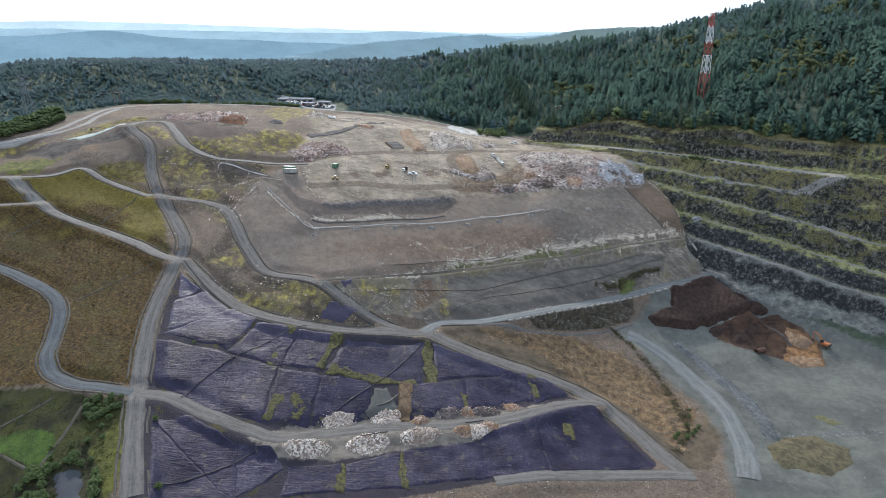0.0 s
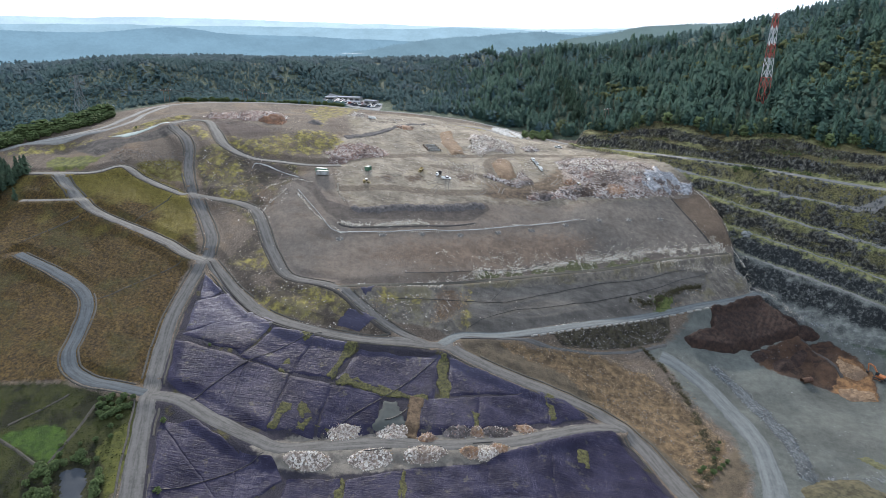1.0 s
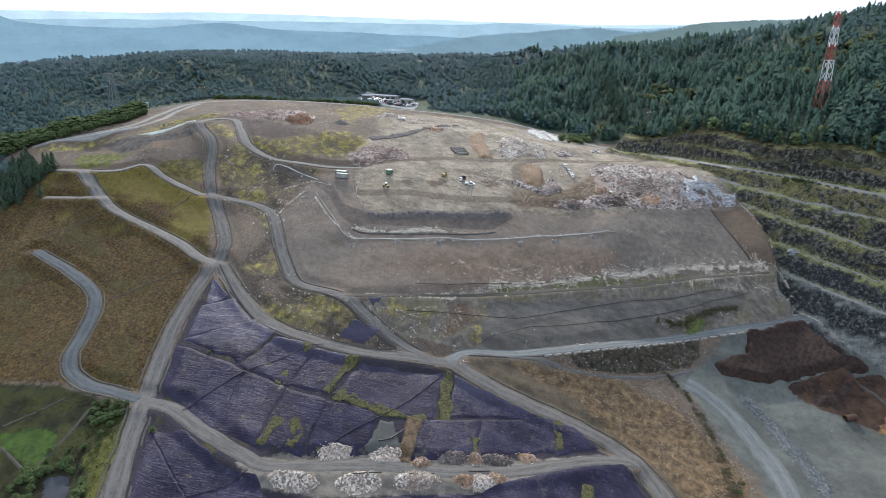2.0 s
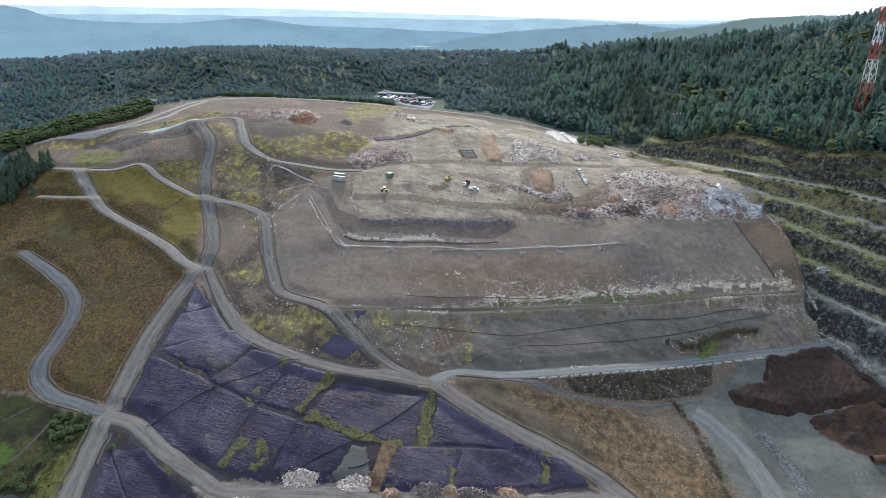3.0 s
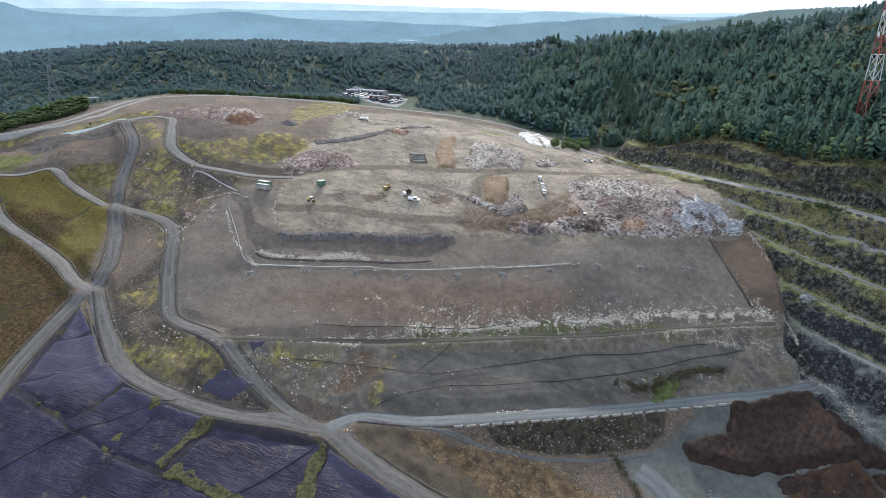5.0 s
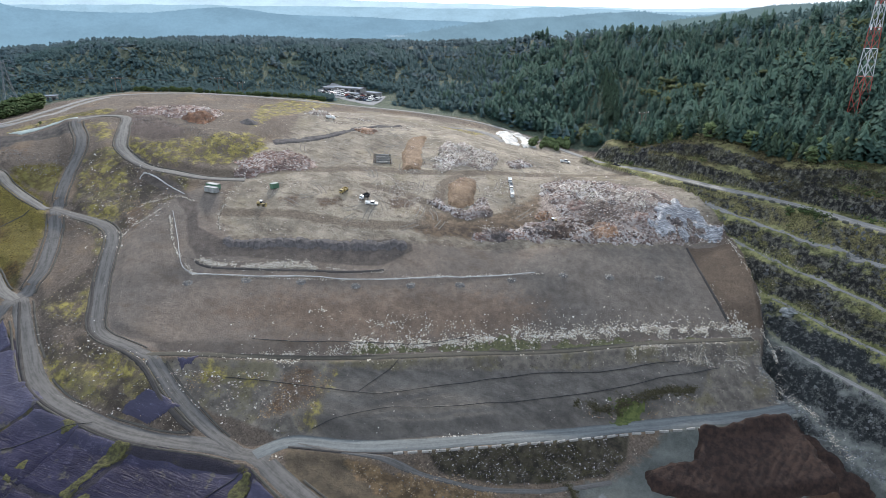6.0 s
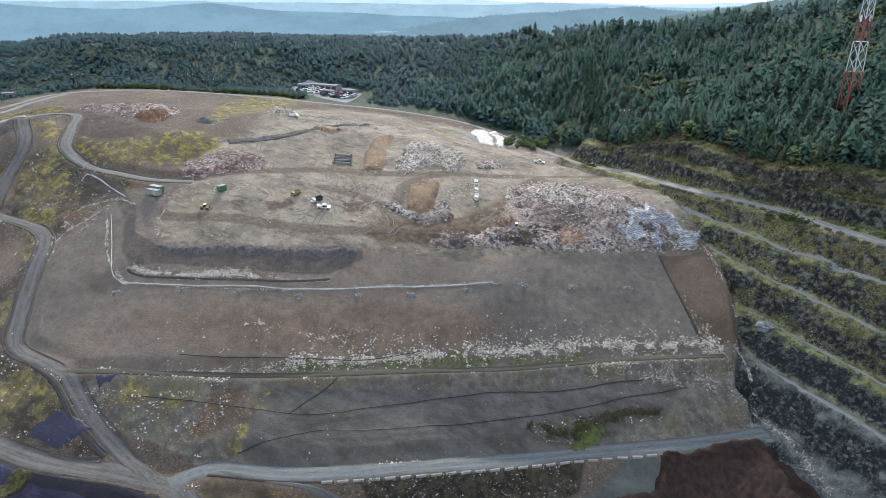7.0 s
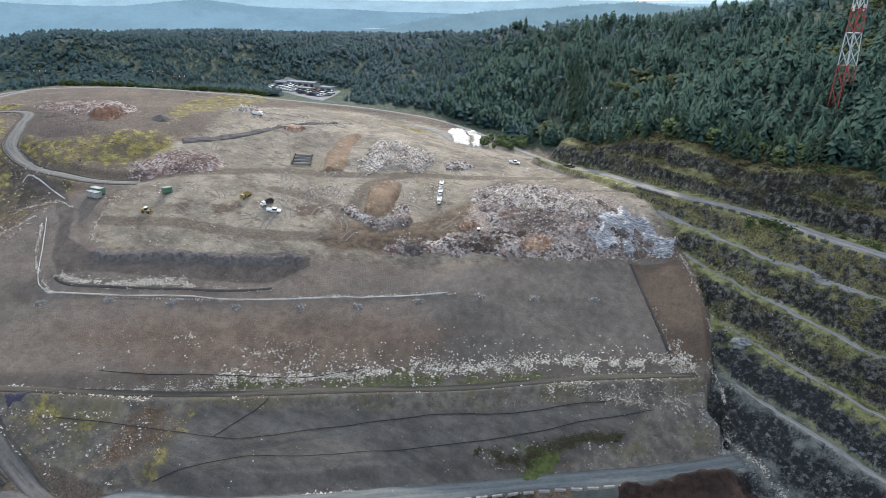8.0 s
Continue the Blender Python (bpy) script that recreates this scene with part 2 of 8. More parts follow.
def polyline_near(x, y, line):
    """Distance to a line, and the line's height at the nearest place."""
    best, zb = np.full(np.shape(x), 1e9), np.zeros(np.shape(x))
    for a, b in zip(line[:-1], line[1:]):
        d = b[:2] - a[:2]
        u = np.clip(((x - a[0]) * d[0] + (y - a[1]) * d[1]) / max(d @ d, 1e-9), 0, 1)
        r = np.hypot(x - a[0] - u * d[0], y - a[1] - u * d[1])
        near = r < best
        best, zb = np.where(near, r, best), np.where(near, a[2] + u * (b[2] - a[2]), zb)
    return best, zb


def inside(x, y, poly):
    """Signed distance to a polygon in plan, positive inside."""
    p = np.asarray(poly, float)[:, :2]
    d, odd = np.full(np.shape(x), 1e9), np.zeros(np.shape(x), bool)
    for a, b in zip(p, np.roll(p, -1, axis=0)):
        e = b - a
        u = np.clip(((x - a[0]) * e[0] + (y - a[1]) * e[1]) / max(e @ e, 1e-9), 0, 1)
        d = np.minimum(d, np.hypot(x - a[0] - u * e[0], y - a[1] - u * e[1]))
        cross = (a[1] > y) != (b[1] > y)
        odd ^= cross & (x < a[0] + (y - a[1]) * e[0] / np.where(abs(e[1]) < 1e-9, 1e-9, e[1]))
    return np.where(odd, d, -d)


def smooth(v, lo, hi):
    t = np.clip((v - lo) / (hi - lo), 0, 1)
    return t * t * (3 - 2 * t)


# heights of the open ground between the lines
FLAT = [(-10, 359, 77), (47, 394, 75), (84, 387, 71), (106, 399, 75), (17, 423, 83), (-7, 433, 86), (-61, 402, 93), (-74, 370, 88), (-17, 401, 84), (-37, 441, 93), (8, 434, 88), (39, 496, 80), (70, 470, 76), (-49, 353, 81)]
MOUND = [(-91, 380, 99), (-67, 434, 99), (-132, 382, 100), (-140, 400, 103), (-100, 410, 102), (-60, 470, 96), (-20, 480, 90.5), (-110, 440, 102), (-170, 400, 105), (-230, 440, 104), (-140, 470, 102)]
WEST = [(-218, 348, 88), (-195, 363, 98), (-242, 371, 98), (-140, 359, 95), (-107, 339, 80), (-138, 248, 48), (-200, 240, 52), (-250, 260, 66), (-260, 310, 82), (-230, 200, 40), (-130, 178, 28), (-200, 150, 24), (-110, 140, 20)]
TARPS = [(-82, 226, 38), (-70, 226, 35), (-40, 222, 31), (-20, 213, 25), (32, 216, 15), (-45, 175, 19), (0, 180, 13), (50, 195, 8), (-80, 165, 20), (25, 205, 17)]
QUARRY = [(120, 215, 3), (150, 240, 3), (185, 255, 3), (170, 270, 3), (125, 255, 4), (120, 180, 3), (160, 180, 3), (210, 220, 4), (230, 260, 8), (100, 150, 3), (40, 160, 6), (0, 145, 8)]
HILLS = [(136, 482, 97), (180, 454, 104), (230, 420, 112), (105, 575, 108), (158, 626, 120), (75, 573, 104), (172, 591, 116), (352, 616, 180), (293, 645, 163), (228, 670, 148), (153, 691, 137), (76, 702, 131), (15, 701, 128), (330, 760, 150), (150, 810, 118), (20, 830, 100), (440, 700, 178), (450, 450, 178), (350, 420, 146), (280, 380, 118), (260, 480, 130), (600, 600, 200), (500, 300, 160), (360, 270, 105), (330, 180, 60), (46, 535, 80), (0, 600, 100), (40, 640, 108)]
FAR = [(-20, 575, 96), (-40, 650, 110), (-77, 540, 93), (-67, 530, 92), (-100, 562, 97), (-115, 540, 96), (-90, 619, 112), (-137, 774, 117), (-60, 800, 116), (116, 1055, 108), (-261, 378, 99), (-208, 473, 106), (-167, 508, 101), (-130, 530, 98), (-245, 503, 129), (-271, 537, 129), (-348, 488, 119), (-318, 509, 122), (-164, 595, 123), (-210, 560, 124), (-250, 602, 123), (-221, 667, 121), (-430, 520, 117), (-450, 380, 105), (-300, 300, 84), (-330, 220, 64), (-330, 680, 118), (-250, 800, 114), (-420, 760, 112), (-150, 950, 110), (400, 1000, 130), (-500, 1000, 108)]
BEHIND = [(0, 40, 4), (-200, 40, 14), (200, 40, 4), (0, -200, 2), (-400, 0, 20), (400, 0, 30), (-300, -300, 10), (300, -300, 10)]

knots = [dense(line, 9.0) for line, w in ROADS.values()]
knots += [dense(SLOPE_CREST, 8.0), dense(BERM_TRACK, 8.0), dense(SLOPE_TOE, 8.0)]
knots += [np.array(g, float) for g in (FLAT, MOUND, WEST, TARPS, QUARRY, HILLS, FAR, BEHIND)]
K = np.vstack(knots)
ks, kn = bench_frame(K[:, 0], K[:, 1])
K = K[~((kn > -22) & (kn < 18) & (ks > 50))]
pick, cells = [], set()
for i, (kx, ky, kz) in enumerate(K):      # one knot to a cell of 3 m
    c = (round(kx / 3), round(ky / 3))
    if c not in cells:
        cells.add(c), pick.append(i)
K = K[pick]
_d = np.linalg.norm(K[:, None, :2] - K[None, :, :2], axis=-1)
_Q = np.c_[np.ones(len(K)), K[:, :2] / 100]
_A = np.block([[-_d - 0.0 * np.eye(len(K)), _Q], [_Q.T, np.zeros((3, 3))]])
_A[np.arange(len(K)), np.arange(len(K))] += 1.2
KW = np.linalg.solve(_A, np.r_[K[:, 2], 0, 0, 0])


def spread(x, y):
    """The surface that the lines and heights carry."""
    shape = np.shape(x)
    x, y = np.ravel(x).astype(float), np.ravel(y).astype(float)
    out = np.empty(len(x))
    for i in range(0, len(x), 20000):
        d = np.hypot(x[i:i + 20000, None] - K[:, 0], y[i:i + 20000, None] - K[:, 1])
        out[i:i + 20000] = -d @ KW[:-3] + KW[-3] + (x[i:i + 20000] * KW[-2] + y[i:i + 20000] * KW[-1]) / 100
    return out.reshape(shape)


WALL_N = [-62, -45, -33, -25, -22.5, -18.5, -15.5, -11.5, -7.8, -4.5, 0.5, 3.2, 6.2, 10, 12.8, 15.5, 18, 20, 22, 29.5, 31, 32.4, 38.5, 40.2, 47, 62]
WALL_Z = [3, 8, 16, 22, 24, 31.2, 33.8, 34, 42, 45.6, 46, 53.8, 57.5, 58, 65.6, 68.7, 69, 73.6, 78, 78.5, 79, 86, 87.5, 93.5, 95.5, 100]
FALL_N = [-45, -33, -25, -14, -3, 7.5, 16, 18, 21.5]      # the benches fall to the south-east
FALL_START = [0, 1, 6, 14, 11.3, 9.1, 3.7, 3.2, 0]
FALL_RATE = [0, 0.02, 0.08, 0.151, 0.151, 0.138, 0.061, 0.055, 0]
EDGE_N = [-60, -35, -24, -13, -2, 8, 16, 21, 24, 60]
EDGE_S = [134, 82, 60, 52, 41, 22, 4, -40, -80, -80]
ROAD_LINES = {k: dense(line, 3.0) for k, (line, w) in ROADS.items()}


def wall_wander(x, y):
    """How far the quarry faces wander from their lines."""
    return 1.9 * lattice_noise(x, y, 27, 21, 3) + 0.8 * lattice_noise(x, y, 40, 22, 2)


def height(x, y):
    x, y = np.asarray(x, float), np.asarray(y, float)
    z = spread(x, y)
    r = np.hypot(x, y - 300)
    far = smooth(r, 900, 1600)
    z = z * (1 - far) + far * (106 + 8 * lattice_noise(x, y, 900, 5, 3))
    z = z + smooth(r, 330, 700) * 7 * lattice_noise(x, y, 120, 9, 3)
    z = z + 0.45 * lattice_noise(x, y, 14, 3, 4) + 0.8 * lattice_noise(x, y, 45, 4, 2)
    s, n = bench_frame(x, y)
    n = n + (wall_wander(x, y) + 1.9 * lattice_noise(x, y, 7, 26, 3) + 0.5 * lattice_noise(x, y, 2.6, 25, 2)) * smooth(abs(n - 25.5), 3, 7)
    w = smooth(s - np.interp(n, EDGE_N, EDGE_S), -2, 4) * smooth(n, -58, -40) * (1 - smooth(n, 46, 64)) * (1 - smooth(s, 215, 260))
    wall = np.interp(n, WALL_N, WALL_Z) + np.interp(n, FALL_N, FALL_START) - np.clip(s, 0, 190) * np.interp(n, FALL_N, FALL_RATE)
    rise = 0.3 + 0.7 * smooth(s, -90, 0) + 0.35 * lattice_noise(x, y, 50, 24, 2)
    wall = np.where(wall > 79, 79 + (wall - 79) * rise, wall) + 0.5 * lattice_noise(x, y, 5, 23, 3)
    z = z * (1 - w) + w * wall
    for name, line in ROAD_LINES.items():
        hw = ROADS[name][1]
        lo, hi = line[:, :2].min(0) - 20, line[:, :2].max(0) + 20
        m = (x > lo[0]) & (x < hi[0]) & (y > lo[1]) & (y < hi[1])
        if m.any():
            d, zr = polyline_near(x[m], y[m], line)
            k = 1 - smooth(d, hw + 0.3, hw + (2.6 if name == "road_toe" else 4.5))
            z[m] = z[m] * (1 - k) + zr * k
    return z


def steps(lo, hi, fine, reach, growth=1.16):
    mid = np.arange(lo, hi + fine / 2, fine)
    a, b, left, right, d = lo, hi, [], [], fine
    while a > -reach or b < reach:
        d = min(d * growth, 220)
        a, b = a - d, b + d
        if a > -reach:
            left.append(a)
        if b < reach:
            right.append(b)
    return np.r_[left[::-1], mid, right]


gx, gy = steps(-225, 225, 1.0, 4600), steps(140, 520, 1.0, 4600)
GX, GY = np.meshgrid(gx, gy)
GZ = height(GX, GY)


def ground_z(x, y):
    """Height of the ground sheet, between its vertices."""
    x, y = np.asarray(x, float), np.asarray(y, float)
    i = np.clip(np.searchsorted(gx, x) - 1, 0, len(gx) - 2)
    j = np.clip(np.searchsorted(gy, y) - 1, 0, len(gy) - 2)
    u, v = (x - gx[i]) / (gx[i + 1] - gx[i]), (y - gy[j]) / (gy[j + 1] - gy[j])
    return (GZ[j, i] * (1 - u) + GZ[j, i + 1] * u) * (1 - v) + (GZ[j + 1, i] * (1 - u) + GZ[j + 1, i + 1] * u) * v


# ---- kinds of ground, in plan ----
AREAS = {
    "site": [(-262, 335), (-240, 356), (-225, 375), (-222, 415), (-200, 448), (-150, 474), (-100, 484), (-60, 500), (0, 520), (36, 512), (56, 498), (75, 486), (103, 468), (135, 440), (160, 392), (176, 350), (176, 312), (160, 290), (150, 150), (60, 60), (-100, 60), (-260, 120), (-300, 200), (-258, 262)],
    "grass_brown": [(-108, 206), (-117, 240), (-119, 262), (-118, 278), (-131, 308), (-142, 322), (-168, 331), (-180, 326), (-205, 318), (-222, 316), (-250, 290), (-300, 240), (-260, 170), (-190, 195), (-150, 200)],
    "grass_green": [(-103, 195), (-98, 150), (-105, 120), (-260, 120), (-250, 180), (-190, 197), (-140, 200)],
    "fill_slope": [(-71, 352), (-62, 326), (-48, 315), (18, 342), (74, 359), (135, 386), (152, 345), (100, 325), (40, 301), (-32, 272), (-55, 263), (-70, 267), (-87, 285), (-98, 312), (-92, 330)],
    "work_flat": [(-66, 350), (-62, 328), (-48, 317), (18, 344), (74, 361), (120, 378), (140, 395), (118, 440), (88, 462), (60, 490), (25, 505), (-20, 495), (-55, 480), (-78, 440), (-65, 400), (-82, 372)],
    "charcoal": [(66, 318), (100, 328), (138, 343), (123, 376), (80, 361), (58, 345)],
    "brown_face": [(-42, 284), (-22, 300), (14, 316), (44, 327), (72, 330), (64, 316), (30, 303), (-4, 289)],
    "old_cover": [(-55, 258), (-32, 268), (40, 298), (100, 322), (150, 342), (158, 326), (121, 306), (83, 291), (38, 268), (0, 256), (-20, 256)],
    "dark_sheet": [(7.6, 282.7), (41, 295), (75, 308), (110, 321), (132, 328), (128, 316), (100, 301), (72, 287), (47.5, 272), (12, 260.8), (7.4, 265.5)],
    "scrub": [(-105, 270), (-95, 292), (-110, 312), (-128, 318), (-146, 350), (-130, 362), (-90, 350), (-80, 330), (-92, 305), (-72, 268), (-20, 250), (-40, 243), (-75, 247)],
    "soil_apron": [(3, 252), (20, 256.5), (35, 252), (52, 248), (66, 236), (78, 226), (86, 216), (96, 200), (106, 212), (112, 222), (112, 205), (98, 186), (90, 186), (80, 206), (70, 222), (60, 226), (38, 229), (10, 240)],
    "soil": [(20, 255.3), (41, 257.8), (64, 261.5), (73, 259.5), (86, 258), (96, 248), (101.5, 239), (106, 230), (108.8, 222), (100, 204.6), (92, 195), (88.5, 208), (80, 218), (74, 227), (62, 235), (49, 246.3), (33, 249.4)],
    "quarry": [(87, 273), (98, 263), (103, 246), (112, 228), (112, 206), (104, 184), (95, 150), (230, 150), (260, 230), (215, 262), (192, 290), (178, 308), (160, 326), (140, 314), (118, 302), (102, 282)],
    "tarp_zone": [(-110, 262), (-94, 257), (-73, 243), (-42, 238), (-4, 243), (15, 231), (38, 227), (60, 224), (72, 212), (80, 190), (76, 184), (30, 176), (0, 168), (-30, 160), (-92, 150), (-100, 185), (-107, 215), (-110, 245)],
    "pad": [(-64, 182), (-50, 192), (-20, 200), (10, 205), (35, 212), (62, 226), (64, 219), (35, 204), (12, 190), (-15, 184), (-35, 178), (-54, 176)],
    "brown_strip": [(124.3, 377), (141.5, 384), (152.4, 350.6), (151.3, 347.3), (140.1, 342.3)],
    "berm": [(-112, 348), (-90, 343), (-74.6, 331), (-66, 319), (-54, 315), (-41, 319), (-15.5, 330), (5, 339.5), (16, 341), (17.4, 338), (8.9, 327.4), (-24.8, 315.2), (-48.5, 308.6), (-57.2, 303.9), (-64.3, 308.9), (-75, 324.3), (-89, 336), (-112, 345)],
    "dark_bank": [(43, 265), (62, 273), (88, 288.3), (104.6, 296), (104, 289), (98, 281), (67.5, 265), (49, 261.8)],
    "meadow": [(-146, 178), (-135, 183), (-128, 182.5), (-123.5, 179), (-122, 170), (-125, 168), (-133, 171), (-145, 176)],
    "verge": [(-112.4, 174.9), (-107.4, 187.6), (-103.5, 179.6), (-98.7, 162.4), (-100, 156), (-105.5, 164.2)],
    "green_west": [(-214, 324.7), (-218.7, 331.7), (-216.7, 339), (-205, 340), (-194.1, 337), (-189.5, 339.9), (-192.5, 331), (-194.9, 325.7), (-206.2, 323.1)],
    "olive_west": [(-171.1, 332.5), (-164.8, 337.5), (-156.4, 341.5), (-150.4, 341.9), (-143, 327.6), (-152.2, 327.4), (-162.7, 329.2)],
    "thicket": [(-131, 164), (-120.6, 169), (-113, 173), (-107, 169.5), (-102, 159), (-104, 152), (-122, 150)],
    "scar": [(12, 350), (44, 367), (74, 376), (84, 370), (47, 357), (20, 347)],
    "dirt": [(142, 283.6), (153, 290), (166, 295.4), (182, 294.4), (189, 284), (191, 271), (187, 256), (176, 258.5), (171, 265.6), (162.5, 270.5), (152, 272.6), (143, 277)],
    "orange_clay": [(182.5, 285), (189, 279.5), (190.5, 271.4), (186.5, 256), (176, 259), (171, 265.6), (177, 273.3)],
    "dark_embankment": [(-214, 350), (-206.7, 356), (-195.8, 356), (-186.3, 356.2), (-178, 361.7), (-166.6, 370), (-159, 360), (-169.9, 355), (-184.5, 351.3), (-186.3, 344.6), (-195.5, 338.7), (-207.5, 345)],
    "litter_ground": [(61, 404), (89, 419), (114, 410), (128, 398), (137, 389), (114, 375), (82, 367), (62, 378)],
    "moss": [(-139, 369), (-121, 366), (-106, 373), (-94, 380), (-80, 394), (-70, 383), (-75, 372), (-81, 363), (-100, 356), (-120, 358), (-135, 362)],
    "churned": [(34, 353), (45, 360), (61, 370), (72, 380), (64, 390), (60, 398), (54, 386), (44, 374), (36, 366), (22, 364), (10, 362), (18, 354)],
    "purple_slope": [(-146, 379), (-154, 393), (-138, 393), (-114, 382), (-108, 374), (-122, 368), (-134, 369)],
    "moss_far": [(-86, 399), (-87, 413), (-81, 441), (-76, 480), (-60, 492), (-95, 500), (-103, 462), (-108, 445), (-94, 414)],
    "moss_west": [(-198, 360), (-187, 374), (-181, 391), (-168, 400), (-164, 391), (-171.5, 378.8), (-182.3, 368.4), (-193.7, 359)],
}
area_sd = {k: inside(GX, GY, v) for k, v in AREAS.items()}
S_, N_ = bench_frame(GX, GY)
area_sd["rock_wall"] = np.minimum(np.minimum(N_ + 34, 56 - N_), np.minimum(S_ - np.interp(N_, EDGE_N, EDGE_S) - 1.5, 260 - S_))

MOSS_BITS = [[(-159, 371), (-153, 376), (-140.5, 362.8), (-143.3, 359.5), (-153.8, 366.4)], [(-245, 336), (-230, 343), (-223.6, 352), (-204.9, 358), (-207.7, 353.8), (-219.7, 350.6), (-224.7, 340.4), (-236, 333.9)], [(-100, 274), (-84, 279), (-82, 273), (-91, 271)], [(-85, 255), (-78, 255), (-72, 251), (-77, 248)], [(-68, 256), (-58, 259), (-48, 256), (-52, 252), (-60, 249)], [(-33, 262), (-31, 268), (-24, 267), (-26, 261)], [(-19, 268), (-13, 270), (-12, 268), (-17, 266)],
             [(7, 283), (8.5, 283), (6, 263), (3.5, 263)], [(-126, 326), (-114, 330), (-108, 322), (-120, 318)], [(-134, 338), (-122, 346), (-116, 340), (-128, 332)], [(-140, 340), (-133, 352), (-128, 348), (-136, 336)], [(-12, 478), (0, 486), (18, 486), (10, 478)]]
area_sd["moss_bits"] = np.max([inside(GX, GY, q) for q in MOSS_BITS], axis=0)
BROWN_BITS = [[(-138, 339), (-130, 342), (-127.8, 337), (-134, 334.7)], [(-190, 345), (-176, 350), (-168, 343), (-182, 338)], [(-7.5, 275), (0, 279), (5, 271), (-1, 264), (-7, 260)], [(-92, 312), (-104, 322), (-102, 330), (-94, 326)], [(-3, 366), (6, 372), (10, 364), (2, 358)], [(-30, 352), (-22, 358), (-18, 352), (-27, 347)], [(-45, 345), (-38, 350), (-36, 344)]]
area_sd["brown_bits"] = np.max([inside(GX, GY, q) for q in BROWN_BITS], axis=0)

# ---- ground materials ----
def ground_material():
    k = Mat("ground", 0.95)
    n1, n2, n3 = k.noise(0.05, 6), k.noise(0.35, 6), k.noise(1.6, 5, 0.7)
    c = k.mix(k.ramp(n2, 0.35, 0.7), (0.034, 0.052, 0.042), (0.058, 0.080, 0.056))          # forest floor
    # far ground turns blue-grey: aerial haze put into the base colour
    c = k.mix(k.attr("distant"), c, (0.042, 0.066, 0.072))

    def lay(c, name, col, edge=2.5, wobble=6.0):
        sd = k.math('ADD', k.attr(name), k.math('MULTIPLY', k.math('SUBTRACT', n2, 0.5), wobble))
        return k.mix(k.ramp(sd, -edge / 2, edge / 2), c, col)
    grit = k.mix(k.ramp(n3, 0.35, 0.65), (0.064, 0.053, 0.048), (0.132, 0.113, 0.10))
    grit = k.mix(k.math('MULTIPLY', k.ramp(n1, 0.5, 0.65), 0.5), grit, (0.15, 0.112, 0.078))
    cell = k.n.new("ShaderNodeTexVoronoi")
    cell.inputs["Scale"].default_value = 1.5
    k.l.new(k.pos, cell.inputs["Vector"])
    pick = k.n.new("ShaderNodeSeparateColor")
    k.l.new(cell.outputs["Color"], pick.inputs[0])
    near_dot = k.ramp(cell.outputs["Distance"], 0.30, 0.20)
    clumps = k.noise(0.16, 6, 0.75)

    def specks(col, lo, hi, pale=(0.42, 0.40, 0.37), dark=(0.035, 0.03, 0.028)):
        """Flattened scraps and dark clods trodden into the ground, in clumps."""
        m = k.math('MULTIPLY', near_dot, k.math('GREATER_THAN', k.math('MULTIPLY', pick.outputs[0], k.span(clumps, lo, hi, 0.55, 1.3)), 0.80))
        col = k.mix(m, col, pale)
        m = k.math('MULTIPLY', near_dot, k.math('GREATER_THAN', k.math('MULTIPLY', pick.outputs[1], k.span(clumps, lo, hi, 0.75, 1.1)), 0.80))
        return k.mix(m, col, dark)
    c = lay(c, "site", specks(grit, 0.4, 0.7), 4.0, 8.0)
    scrub = k.mix(k.ramp(n1, 0.45, 0.6), grit, k.mix(k.ramp(n2, 0.42, 0.62), (0.12, 0.11, 0.06), (0.16, 0.15, 0.05)))
    scrub = k.mix(k.math('MULTIPLY', k.ramp(k.noise(0.13, 6, 0.7), 0.42, 0.56), 0.9), scrub, (0.046, 0.039, 0.034))
    c = lay(c, "scrub", specks(scrub, 0.35, 0.62))
    brown = k.mix(k.ramp(k.noise(0.9, 6, 0.75), 0.35, 0.65), (0.017, 0.012, 0.005), (0.092, 0.061, 0.019))
    brown = k.mix(k.math('MULTIPLY', k.ramp(k.noise(0.045, 6, 0.7), 0.46, 0.62), 0.7), brown, k.mix(k.ramp(n3, 0.3, 0.7), (0.018, 0.019, 0.008), (0.06, 0.058, 0.019)))
    brown = k.mix(k.ramp(k.math('ADD', n1, k.math('MULTIPLY', k.attr("lush"), 0.45)), 0.5, 0.72), brown, k.mix(k.ramp(n3, 0.3, 0.7), (0.062, 0.056, 0.015), (0.160, 0.136, 0.036)))
    c = lay(c, "grass_brown", brown)
    c = lay(c, "grass_green", k.mix(k.ramp(k.noise(0.08, 5), 0.42, 0.58), (0.010, 0.012, 0.003), (0.027, 0.033, 0.006)))
    slope = k.mix(k.ramp(k.noise(0.03, 5), 0.4, 0.62), (0.110, 0.100, 0.097), (0.142, 0.122, 0.112))
    slope = k.mix(k.math('MULTIPLY', k.ramp(n3, 0.45, 0.75), 0.5), slope, (0.18, 0.165, 0.16))
    slope = k.mix(k.math('MULTIPLY', k.ramp(k.noise(0.07, 5, 0.65, (1, 2.5, 1, 20)), 0.52, 0.66), 0.55), slope, (0.10, 0.082, 0.07))
    c = lay(c, "fill_slope", specks(slope, 0.5, 0.85), 1.5, 3.0)
    cover = k.mix(k.ramp(n2, 0.35, 0.65), (0.085, 0.082, 0.081), (0.150, 0.142, 0.134))
    cover = k.mix(k.math('MULTIPLY', k.ramp(k.noise(0.08, 6, 0.65), 0.5, 0.6), 0.6), cover, (0.12, 0.112, 0.07))
    c = lay(c, "charcoal", specks(k.mix(k.ramp(n2, 0.3, 0.7), (0.092, 0.086, 0.085), (0.128, 0.119, 0.116)), 0.5, 0.85), 8.0, 16.0)
